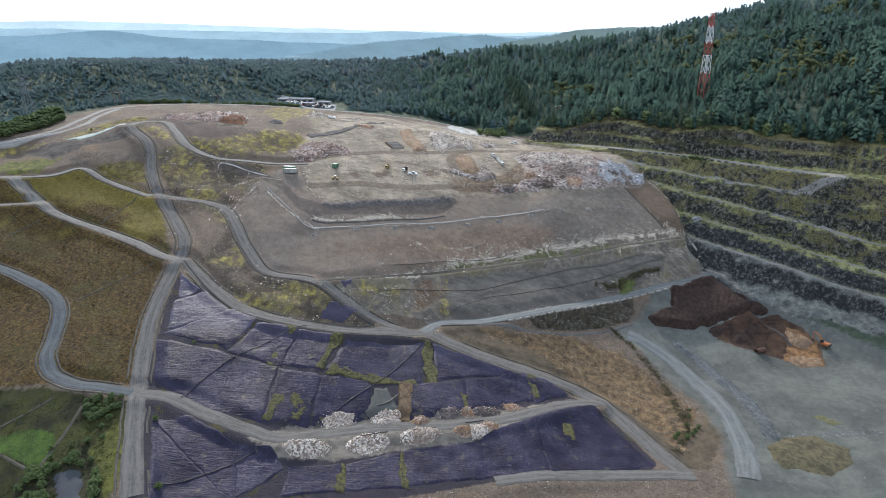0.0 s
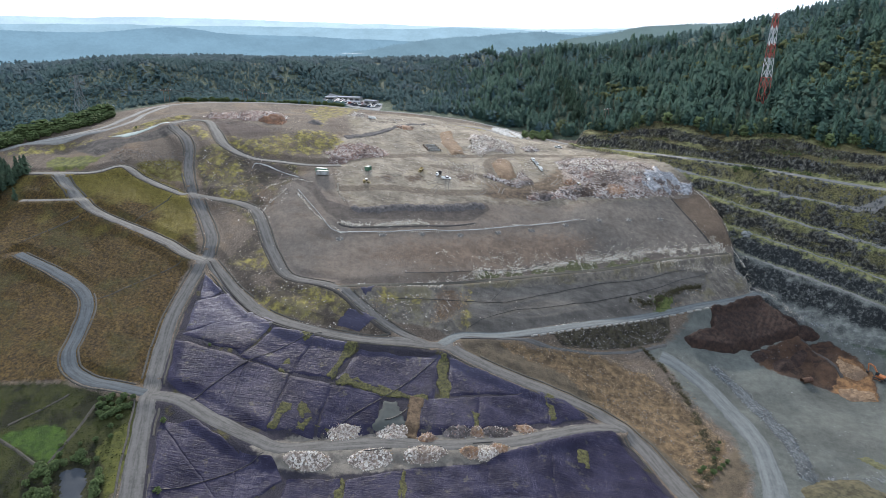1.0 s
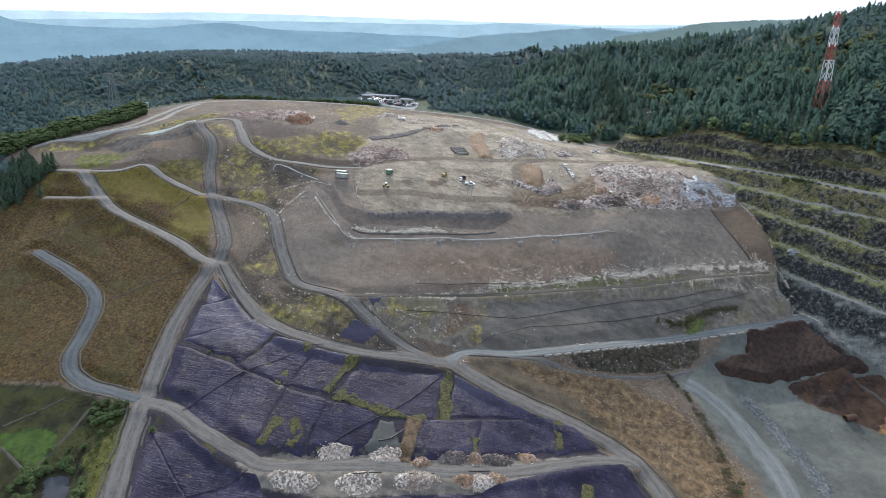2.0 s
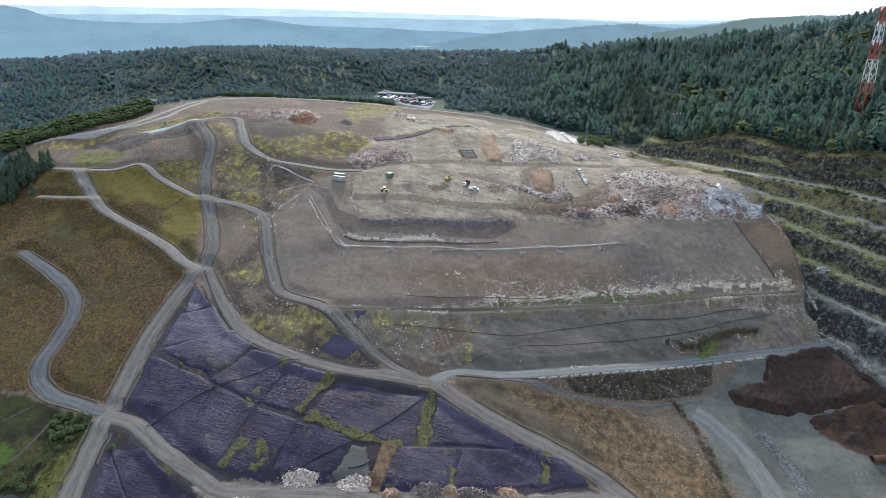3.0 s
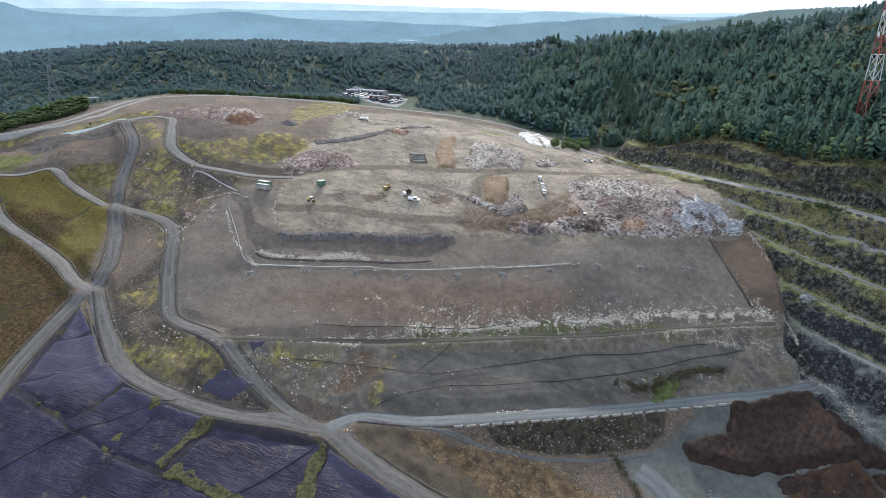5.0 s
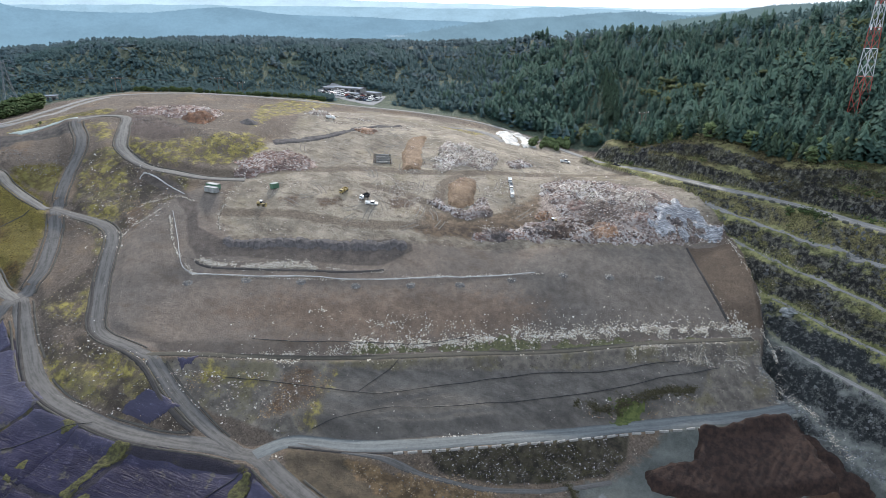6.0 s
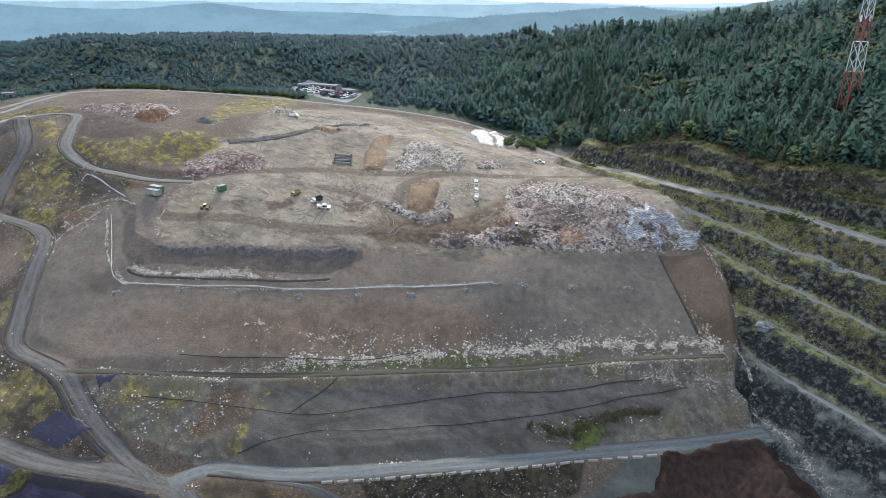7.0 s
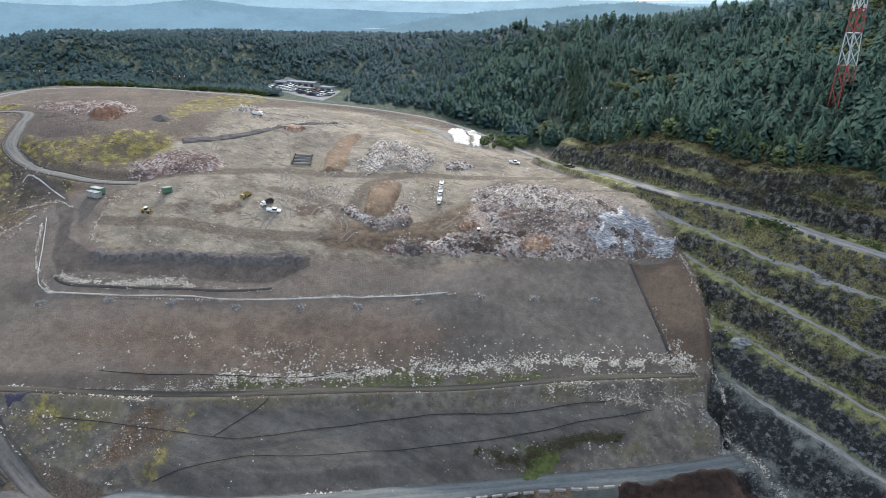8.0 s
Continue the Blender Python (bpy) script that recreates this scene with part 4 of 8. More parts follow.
M_BANK = gravel_material("dark_bank_soil", (0.022, 0.02, 0.019), (0.05, 0.045, 0.042))
M_EDGE = gravel_material("pale_edge", (0.10, 0.095, 0.09), (0.46, 0.45, 0.43))
for nm, line, w, mat, lab, lift in (
        ("ditch", [(-57, 302.4), (-54, 301.6), (-48, 302.6), (-33, 307.6), (-14, 314.5), (9.6, 325.3)], 0.7, M_BANK, "narrow dark ditch below a strip of litter", 0.12),
        ("ditch", [(124.3, 376.9), (132, 360), (140.1, 342.6)], 0.75, M_BANK, "narrow dark trench beside a brown soil strip", 0.12),
        # dark strip puts the shadow line of the road's outer bank into colour
        ("ditch", [(-90, 286), (-84, 277.5), (-79, 269.6), (-72, 264.6), (-56, 260), (-46, 256.4), (-37, 251), (-25, 247.6)], 0.95, M_BANK, "dark strip along the edge of a haul road", 0.25),
        ("ditch", [(-110, 272), (-102, 263), (-93, 254), (-82, 244.6), (-70, 239.4), (-57, 236.6), (-42, 235.6), (-30, 238)], 0.7, M_BANK, "dark strip along the edge of a haul road", 0.3),
        ("ditch", [(4, 253), (22, 257.8), (38, 262)], 0.5, M_BANK, "dark strip along the edge of a haul road", 0.25),
        ("liner_edge", [(-82.5, 325.9), (-71, 311.8), (-62, 300.3), (-57.5, 297.9), (-52.9, 298), (-31.5, 304.8), (-9.2, 313.4), (31.9, 329.8), (66, 342)], 0.2, M_EDGE, "narrow white liner edge along the berm", 0.2),
        ("liner_edge", [(-112, 344), (-111.2, 346.6), (-102, 344.4), (-93, 341), (-84.6, 337.5)], 0.22, M_EDGE, "narrow white liner edge along the berm", 0.25),
        ("ditch", [(168.3, 293.2), (172, 289), (175.5, 284.6), (178, 278), (178.4, 272)], 1.0, M_BANK, "dark muddy track through orange clay", 0.2),
        ("north_track", [(-249, 340), (-230, 348.6), (-214.3, 360.7), (-198, 377), (-199, 401), (-194, 425)], 2.2, M_GRAVEL_PALE, "pale gravel track along the hilltop", 0.2),
        ("bank_track", [(6, 255.5), (28, 258.4), (49, 260), (67.4, 263.4), (89.4, 274), (100, 280)], 0.9, M_GRAVEL, "narrow pale track at the foot of a dark bank", 0.2),
        ("quarry_track", [(95.6, 272), (106, 266), (114, 255), (119.5, 238), (121, 220), (117, 199), (110, 180)], 5.2, M_GRAVEL_QUARRY, "smooth grey gravel haul road across the quarry floor", 0.2)):
    q = np.array(line, float)
    ribbon(nm, np.c_[q, ground_z(q[:, 0], q[:, 1])], w, mat, label=lab, lift=lift, cols=5)


# ---- tyre tracks on the flat ----
def tyre_tracks(arcs, seed):
    """Pairs of shallow wheel ruts pressed into the gravel, joined as one."""
    r = np.random.RandomState(seed)
    vs, fs, base = [], [], 0
    for x, y, rad, a0, a1 in arcs:
        a = np.radians(np.linspace(a0, a1, max(6, int(abs(a1 - a0) * rad / 60))))
        for off in (-1.0, 1.0):
            for side in (-0.22, 0.22):
                q = rad + off + side
                px, py = x + q * np.cos(a), y + q * np.sin(a)
                vs.append(np.c_[px, py, ground_z(px, py) + 0.09])
            n = len(a)
            i = base + np.arange(n - 1)
            fs.append(np.c_[i, i + 1, i + n + 1, i + n])
            base += 2 * n
    big_mesh("tyre_tracks", np.concatenate(vs), np.concatenate(fs), M_TRACK, kind="stuff", label="curved tyre tracks pressed into the gravel flat", category="tyre tracks")


M_TRACK = gravel_material("track_soil", (0.10, 0.088, 0.076), (0.19, 0.17, 0.147))
rtr = np.random.RandomState(17)
arcs = []
while len(arcs) < 70:
    x, y = rtr.uniform(-70, 60), rtr.uniform(320, 420)
    rad = rtr.choice([12, 18, 30, 60, 110])
    a = rtr.uniform(0, 360)
    da = rtr.uniform(12, 45) * 20 / rad
    m = np.radians([a, a + da / 2, a + da])
    px, py = x + rad * np.cos(m), y + rad * np.sin(m)
    if (inside(px, py, AREAS["work_flat"]) > 6).all() and (inside(px, py, AREAS["litter_ground"]) < -2).all():
        arcs.append((x, y, rad, a, a + da))
tyre_tracks(arcs, 1)

# ---- trees ----
def leaf_material(name, dark, light, scale=0.7, patchy=0.0, woods_wide=False):
    """Foliage; in wide woods the tone goes by the tree, elsewhere by the bough."""
    k = Mat(name, 0.9)
    k.bsdf.inputs["Specular IOR Level"].default_value = 0.12
    one = k.attr("tree_tone") if woods_wide else k.rand("island")
    stand = k.ramp(k.noise(0.022, 5, 0.65), 0.36, 0.64)
    c = k.mix(k.math('ADD', k.math('MULTIPLY', one, 0.5), k.math('ADD', k.math('MULTIPLY', k.ramp(k.noise(0.16, 3, 0.7), 0.38, 0.62), 0.2), k.math('MULTIPLY', stand, 0.3))), dark, light)
    c = k.mix(k.math('MULTIPLY', k.ramp(k.noise(scale, 5), 0.35, 0.7), 0.3), c, tuple(v * 1.4 for v in light))
    if woods_wide:      # leaves let part of the light through
        thin = k.n.new("ShaderNodeBsdfTranslucent")
        both = k.n.new("ShaderNodeMixShader")
        both.inputs[0].default_value = 0.38
        k.put(c, thin.inputs[0])
        k.l.new(k.bsdf.outputs[0], both.inputs[1])
        k.l.new(thin.outputs[0], both.inputs[2])
        k.l.new(both.outputs[0], k.n["Material Output"].inputs[0])
    if patchy:
        c = k.tint(c, k.math('MULTIPLY', k.span(k.noise(0.03, 6, 0.7), 0.35, 0.65, 1 - patchy, 1 + patchy), k.span(k.noise(0.14, 4, 0.7), 0.35, 0.65, 1 - 0.6 * patchy, 1 + 0.6 * patchy)))
    return k.done(c)


M_FIR = leaf_material("fir_needles", (0.014, 0.027, 0.021), (0.055, 0.084, 0.050))
# Haze is put into these four base colours, bluer and paler with distance.
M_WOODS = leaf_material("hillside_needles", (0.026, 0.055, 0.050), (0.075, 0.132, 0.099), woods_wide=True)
M_WOODS_HIGH_HAZED = leaf_material("hilltop_needles_hazed", (0.038, 0.070, 0.074), (0.070, 0.120, 0.114), woods_wide=True)
M_FIR_FAR_HAZED = leaf_material("distant_needles_hazed", (0.048, 0.080, 0.096), (0.066, 0.105, 0.120), woods_wide=True)
M_FIR_MID_HAZED = leaf_material("valley_needles_hazed", (0.034, 0.068, 0.076), (0.053, 0.096, 0.098), woods_wide=True)
M_WOODS_LEAF = leaf_material("yellowing_leaves", (0.040, 0.058, 0.030), (0.112, 0.130, 0.056), woods_wide=True)
M_LEAF = leaf_material("broad_leaves", (0.035, 0.058, 0.028), (0.115, 0.142, 0.058))
M_HEDGE = leaf_material("hedge_leaves", (0.022, 0.036, 0.016), (0.074, 0.098, 0.036))
M_SCRUB = leaf_material("scrub_leaves", (0.052, 0.052, 0.020), (0.170, 0.156, 0.055))
M_BENCH = leaf_material("bench_leaves", (0.034, 0.042, 0.017), (0.150, 0.162, 0.062))
M_DRYGRASS = leaf_material("dry_grass", (0.019, 0.013, 0.004), (0.090, 0.057, 0.014), 0.06, 0.6)
M_GRASS = leaf_material("green_grass", (0.008, 0.011, 0.002), (0.027, 0.033, 0.005), 0.06, 0.5)
M_BANKSCRUB = leaf_material("bank_scrub", (0.022, 0.022, 0.013), (0.075, 0.066, 0.038))
M_CRAG = leaf_material("crag_stone", (0.014, 0.015, 0.017), (0.125, 0.128, 0.126), 0.5)
M_BARK = plain("bark", (0.10, 0.075, 0.055), 0.95, vary=0.5)


def fir_shape(seed, tiers, spokes, fill=0.85):
    """A conifer one metre high: a ragged stack of drooping boughs with gaps between them."""
    r = np.random.RandomState(seed)
    v, f = [], []
    for t in range(tiers):
        z0 = 0.10 + 0.84 * t / tiers
        rad = 0.21 * (1 - t / tiers) ** 0.66 * (0.72 + 0.28 * min(1, t / 2.5)) + 0.018
        for s in range(spokes):
            a = 2 * math.pi * (s + 0.5 * (t % 2) + r.uniform(-0.35, 0.35)) / spokes
            rr = rad * r.uniform(0.55, 1.3)
            w = math.pi / spokes * fill
            b = len(v)
            zt = z0 + 1.5 / tiers * r.uniform(0.7, 1.1)
            droop = r.uniform(0.02, 0.07)
            v += [(0, 0, min(zt, 1.0)), (rr * 0.8 * math.cos(a - w), rr * 0.8 * math.sin(a - w), z0 + r.uniform(-0.03, 0.02)), (rr * 1.2 * math.cos(a), rr * 1.2 * math.sin(a), z0 - droop), (rr * 0.8 * math.cos(a + w), rr * 0.8 * math.sin(a + w), z0 + r.uniform(-0.03, 0.02))]
            f += [(b, b + 1, b + 2), (b, b + 2, b + 3)]
    return np.array(v), np.array(f)


def broad_shape(seed, clumps):
    """A rounded crown one metre high of loose leaf clumps."""
    r = np.random.RandomState(seed)
    v, f = [], []
    for c in range(clumps):
        a, h = r.uniform(0, 6.28), r.uniform(0.15, 0.9)
        rad = 0.42 * math.sin(math.pi * min(0.95, max(0.1, h))) ** 0.7 * r.uniform(0.4, 1.0)
        p = np.array([rad * math.cos(a), rad * math.sin(a), h])
        s = r.uniform(0.09, 0.17)
        tip = np.array([[1, 0, 0], [-1, 0, 0], [0, 1, 0], [0, -1, 0], [0, 0, 0.8], [0, 0, -0.7]]) * s * r.uniform(0.7, 1.3, (6, 1)) + r.uniform(-0.03, 0.03, (6, 3))
        b = len(v)
        v += list(p + tip)
        f += [(b + i, b + j, b + k) for i, j, k in ((0, 2, 4), (2, 1, 4), (1, 3, 4), (3, 0, 4), (2, 0, 5), (1, 2, 5), (3, 1, 5), (0, 3, 5))]
    return np.array(v), np.array(f)


def round_fir(seed, clumps, size=1.0):
    """A soft, rounded conifer one metre high, of loose clumps that shrink upward."""
    r = np.random.RandomState(seed)
    v, f = [], []
    for c in range(clumps):
        h = 0.16 + 0.74 * (c + r.uniform(0, 0.8)) / clumps
        a = c * 2.4 + r.uniform(-0.5, 0.5)
        rad = 0.17 * (1.05 - h) ** 0.6 * r.uniform(0.5, 1.1)
        s = 0.19 * size * (1.12 - h) ** 0.55 * r.uniform(0.8, 1.15)
        tip = np.array([[1, 0, -0.2], [-1, 0, -0.2], [0, 1, -0.2], [0, -1, -0.2], [0, 0, 1.0], [0, 0, -0.6]]) * s * r.uniform(0.75, 1.25, (6, 1)) + r.uniform(-0.03, 0.03, (6, 3))
        b = len(v)
        v += list(np.array([rad * math.cos(a), rad * math.sin(a), h]) + tip)
        f += [(b + i, b + j, b + k) for i, j, k in ((0, 2, 4), (2, 1, 4), (1, 3, 4), (3, 0, 4), (2, 0, 5), (1, 2, 5), (3, 1, 5), (0, 3, 5))]
    return np.array(v), np.array(f)


def scatter(shapes, x, y, high, wide, rng):
    """Copies of the shapes as one pair of vertex and face arrays."""
    vs, fs, base = [], [], 0
    z = ground_z(x, y) - 0.3
    which = rng.randint(0, len(shapes), len(x))
    turn = rng.uniform(0, 6.28, len(x))
    for k, (v, f) in enumerate(shapes):
        m = np.flatnonzero(which == k)
        c, s = np.cos(turn[m])[:, None], np.sin(turn[m])[:, None]
        hh, ww = high[m][:, None], (high[m] * wide[m])[:, None]
        px = (v[None, :, 0] * c - v[None, :, 1] * s) * ww + x[m][:, None]
        py = (v[None, :, 0] * s + v[None, :, 1] * c) * ww + y[m][:, None]
        pz = v[None, :, 2] * hh + z[m][:, None]
        vs.append(np.stack([px, py, pz], -1).reshape(-1, 3))
        fs.append((f[None] + (base + np.arange(len(m)) * len(v))[:, None, None]).reshape(-1, 3))
        base += len(m) * len(v)
    return np.concatenate(vs), np.concatenate(fs)


def wood(name, shapes, x, y, high, wide, rng, material, label, category="forest"):
    """A wide wood in one mesh. Each crown is shaded as one soft body: its normals point out from its own middle."""
    vs, fs, ns, tone, base = [], [], [], [], 0
    z = ground_z(x, y) - 0.3
    which = rng.randint(0, len(shapes), len(x))
    turn, own = rng.uniform(0, 6.28, len(x)), rng.rand(len(x)) ** 1.4
    for k, (v, f) in enumerate(shapes):
        m = np.flatnonzero(which == k)
        c, s = np.cos(turn[m])[:, None], np.sin(turn[m])[:, None]
        hh, ww = high[m][:, None], (high[m] * wide[m])[:, None]
        dx, dy = v[None, :, 0] * c - v[None, :, 1] * s, v[None, :, 0] * s + v[None, :, 1] * c
        vs.append(np.stack([dx * ww + x[m][:, None], dy * ww + y[m][:, None], v[None, :, 2] * hh + z[m][:, None]], -1).reshape(-1, 3))
        up = np.broadcast_to((v[None, :, 2] - 0.42) * 0.35 + 0.26, dx.shape)
        ns.append(np.stack([0.5 * dx, 0.5 * dy, up], -1).reshape(-1, 3))
        fs.append((f[None] + (base + np.arange(len(m)) * len(v))[:, None, None]).reshape(-1, 3))
        tone.append(np.repeat(own[m], len(v)))
        base += len(m) * len(v)
    n = np.concatenate(ns)
    n /= np.linalg.norm(n, axis=1, keepdims=True) + 1e-9
    ob = big_mesh(name, np.concatenate(vs), np.concatenate(fs), material, smooth=True, kind="stuff", label=label, category=category)
    ob.data.normals_split_custom_set_from_vertices(n)
    add_attr(ob, "tree_tone", np.concatenate(tone))
    return ob


# where woods grow: a share between 0 and 1 in plan
CLEAR = [(-262, 335), (-240, 356), (-232, 375), (-230, 415), (-205, 452), (-150, 486), (-118, 498), (-92, 512), (-100, 530), (-120, 535), (-116, 569), (-84, 566), (-62, 556), (-58, 530), (-40, 520), (0, 532), (36, 520), (56, 503), (75, 490), (100, 468), (146, 430), (192, 392), (238, 353), (284, 315), (330, 260), (300, 150), (200, 60), (-100, 60), (-260, 120), (-300, 200), (-258, 262), (-240, 288), (-232, 305)]


def woods(x, y):
    return inside(x, y, CLEAR) < 0


rng = np.random.RandomState(7)
def plant(count, x0, x1, y0, y1, rule):
    x, y = rng.uniform(x0, x1, count), rng.uniform(y0, y1, count)
    m = rule(x, y)
    return x[m], y[m]


FIRS = [fir_shape(i, 11, 5, 0.72) for i in range(6)] + [round_fir(30 + i, 15, 0.82) for i in range(3)]
FIRS_FAR = [fir_shape(20 + i, 4, 4, 1.0) for i in range(4)] + [round_fir(40 + i, 4) for i in range(3)]
BROADS = [broad_shape(i, 22) for i in range(4)]
near = lambda x, y: woods(x, y) & (np.hypot(x, y - 250) < 430 + 90 * lattice_noise(x, y, 16, 95, 2)) & (y > 230)
beyond = lambda x, y: woods(x, y) & (np.hypot(x, y - 250) >= 430 + 90 * lattice_noise(x, y, 16, 95, 2)) & (np.hypot(x, y - 250) < 720) & (abs(x) < 0.85 * y + 120)
x, y = plant(62000, -440, 440, 230, 720, near)
keep = (x < 40) | (rng.rand(len(x)) < 0.30)
x, y = x[keep], y[keep]
tall = np.clip(1.0 + 0.4 * lattice_noise(x, y, 30, 78, 2), 0.6, 1.5)
high, wide = rng.uniform(7.5, 14, len(x)) * tall, rng.uniform(0.85, 1.3, len(x))
west = x + rng.uniform(-60, 60, len(x)) < 20
high = np.where(x < 60, high * (0.46 + 0.54 * smooth(x, -40, 60)), high)
wood("valley_forest", FIRS_FAR, x[west], y[west], high[west] * 0.72, wide[west] * 2.0, rng, M_FIR_MID_HAZED, "dark conifer forest in the valley, coloured bluish for haze")
x, y, high, wide = x[~west], y[~west], high[~west], wide[~west]
wood("forest", FIRS, x, y, high, wide, rng, M_WOODS, "dense dark green conifer forest on the hillside")
x, y = plant(19000, -560, 560, 350, 960, beyond)
hill = x + rng.uniform(-40, 40, len(x)) > 60
wood("hilltop_forest", FIRS_FAR, x[hill], y[hill], rng.uniform(6, 11, hill.sum()), rng.uniform(1.0, 1.5, hill.sum()), rng, M_WOODS_HIGH_HAZED, "dark green conifer forest along the hilltop")
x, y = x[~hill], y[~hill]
wood("far_forest", FIRS_FAR, x, y, rng.uniform(4.5, 8, len(x)), rng.uniform(1.7, 2.4, len(x)), rng, M_FIR_FAR_HAZED, "distant dark conifer woods over rolling hills")
x, y = plant(4200, -400, 400, 230, 680, lambda x, y: near(x, y) & (x > 10) & (y < 600) & (lattice_noise(x, y, 60, 77, 2) > -0.1))
wood("broadleaf_trees", BROADS, x, y, rng.uniform(5, 10, len(x)), rng.uniform(0.8, 1.3, len(x)), rng, M_WOODS_LEAF, "yellowing broadleaf trees among the conifers", "trees")


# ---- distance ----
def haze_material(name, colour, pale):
    """Far wooded hills: haze put into a glowing colour, paler towards their feet."""
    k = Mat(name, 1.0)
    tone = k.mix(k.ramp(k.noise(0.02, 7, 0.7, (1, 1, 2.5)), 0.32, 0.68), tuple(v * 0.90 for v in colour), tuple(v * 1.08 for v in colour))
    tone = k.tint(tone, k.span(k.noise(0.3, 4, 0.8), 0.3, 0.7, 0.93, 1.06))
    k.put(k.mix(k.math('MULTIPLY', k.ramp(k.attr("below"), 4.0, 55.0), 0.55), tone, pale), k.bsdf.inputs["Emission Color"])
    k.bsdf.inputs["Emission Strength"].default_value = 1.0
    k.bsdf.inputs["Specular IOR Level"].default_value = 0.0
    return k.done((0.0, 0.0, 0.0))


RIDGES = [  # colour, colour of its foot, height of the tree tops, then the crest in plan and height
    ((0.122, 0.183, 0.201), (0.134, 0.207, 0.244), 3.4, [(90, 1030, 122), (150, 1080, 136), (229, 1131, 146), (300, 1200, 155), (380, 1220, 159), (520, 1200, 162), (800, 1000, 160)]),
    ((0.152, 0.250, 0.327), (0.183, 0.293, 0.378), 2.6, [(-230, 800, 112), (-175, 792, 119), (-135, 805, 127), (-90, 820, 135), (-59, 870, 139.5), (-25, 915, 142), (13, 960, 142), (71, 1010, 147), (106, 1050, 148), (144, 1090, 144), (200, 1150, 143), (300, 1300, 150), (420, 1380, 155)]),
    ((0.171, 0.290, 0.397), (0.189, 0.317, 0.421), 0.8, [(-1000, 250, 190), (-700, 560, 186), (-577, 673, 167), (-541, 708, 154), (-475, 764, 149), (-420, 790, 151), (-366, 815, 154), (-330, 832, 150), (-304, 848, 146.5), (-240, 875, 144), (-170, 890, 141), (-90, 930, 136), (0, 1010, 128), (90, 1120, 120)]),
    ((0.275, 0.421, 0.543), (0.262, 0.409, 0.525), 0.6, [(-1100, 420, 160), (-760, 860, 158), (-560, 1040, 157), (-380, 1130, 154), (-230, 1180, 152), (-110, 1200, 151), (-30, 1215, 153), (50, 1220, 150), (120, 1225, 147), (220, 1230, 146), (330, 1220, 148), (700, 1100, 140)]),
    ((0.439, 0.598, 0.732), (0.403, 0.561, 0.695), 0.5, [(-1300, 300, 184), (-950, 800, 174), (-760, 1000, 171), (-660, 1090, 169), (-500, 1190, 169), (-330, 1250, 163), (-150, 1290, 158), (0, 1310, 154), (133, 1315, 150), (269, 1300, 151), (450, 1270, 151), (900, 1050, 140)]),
]
for i, (colour, pale, tips, line) in enumerate(RIDGES):
    p = dense(line, 1.1)
    way = p[:, :2] - np.array([60.0, 80.0])
    way /= np.linalg.norm(way, axis=1, keepdims=True)
    run = np.r_[0, np.cumsum(np.linalg.norm(np.diff(p[:, :2], axis=0), axis=1))]
    top = p[:, 2] + 1.3 * lattice_noise(run, run * 0 + 9 * i, 60, 90 + i, 4) + tips * (np.random.RandomState(6 + i).rand(len(run)) ** 2 - 0.4)
    rows, below = [], []
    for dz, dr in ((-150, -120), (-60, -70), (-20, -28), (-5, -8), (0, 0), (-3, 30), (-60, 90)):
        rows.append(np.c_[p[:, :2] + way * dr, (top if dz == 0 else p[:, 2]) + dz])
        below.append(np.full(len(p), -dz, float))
    v = np.concatenate(rows)
    m = np.arange(len(v)).reshape(len(rows), -1)
    f = np.stack([m[:-1, :-1], m[:-1, 1:], m[1:, 1:], m[1:, :-1]], -1).reshape(-1, 4)
    ob = big_mesh("backdrop_ridge", v, f, haze_material("far_haze_glow", colour, pale), smooth=True, kind="structure", label="hazy blue wooded ridge on the horizon", category="backdrop")
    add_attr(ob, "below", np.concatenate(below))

# ---- paints and metals ----
M_WHITE = plain("white_paint", (0.72, 0.72, 0.70), 0.45, vary=0.2)
M_GREEN = plain("green_paint", (0.10, 0.19, 0.125), 0.55, vary=0.35)
M_YELLOW = plain("machine_yellow", (0.36, 0.27, 0.11), 0.55, vary=0.35)
M_ORANGE = plain("machine_orange", (0.36, 0.13, 0.05), 0.5, vary=0.35)
M_RED = plain("mast_red", (0.34, 0.075, 0.06), 0.6, vary=0.35)
M_MAST_WHITE = plain("mast_white", (0.50, 0.51, 0.52), 0.55, vary=0.25)
M_STEEL = plain("galvanised_steel", (0.42, 0.43, 0.44), 0.5, 0.6, vary=0.3)
M_PYLON = plain("weathered_steel", (0.17, 0.19, 0.20), 0.7, 0.2, vary=0.3)
M_DARK = plain("dark_steel", (0.045, 0.045, 0.045), 0.7, vary=0.4)
M_RUBBER = plain("rubber", (0.025, 0.025, 0.025), 0.9, vary=0.3)
M_PIPE = plain("black_pipe", (0.018, 0.018, 0.02), 0.45, vary=0.3)
M_CONCRETE = plain("concrete", (0.30, 0.29, 0.27), 0.9, vary=0.35, scale=1.5)
M_RUST = plain("rusty_steel", (0.11, 0.06, 0.04), 0.85, vary=0.5)
M_WOOD = plain("grey_timber", (0.17, 0.13, 0.10), 0.9, vary=0.4)
M_LINER = plain("pale_liner", (0.36, 0.36, 0.345), 0.6, vary=0.45, scale=0.4)
M_LINER_GREEN = plain("pale_green_liner", (0.27, 0.315, 0.285), 0.5, vary=0.3, scale=0.4)
M_ROOF = plain("metal_roof", (0.22, 0.25, 0.29), 0.85, vary=0.3, scale=0.3)
M_WALL = plain("shed_wall", (0.24, 0.235, 0.22), 0.8, vary=0.3, scale=0.5)
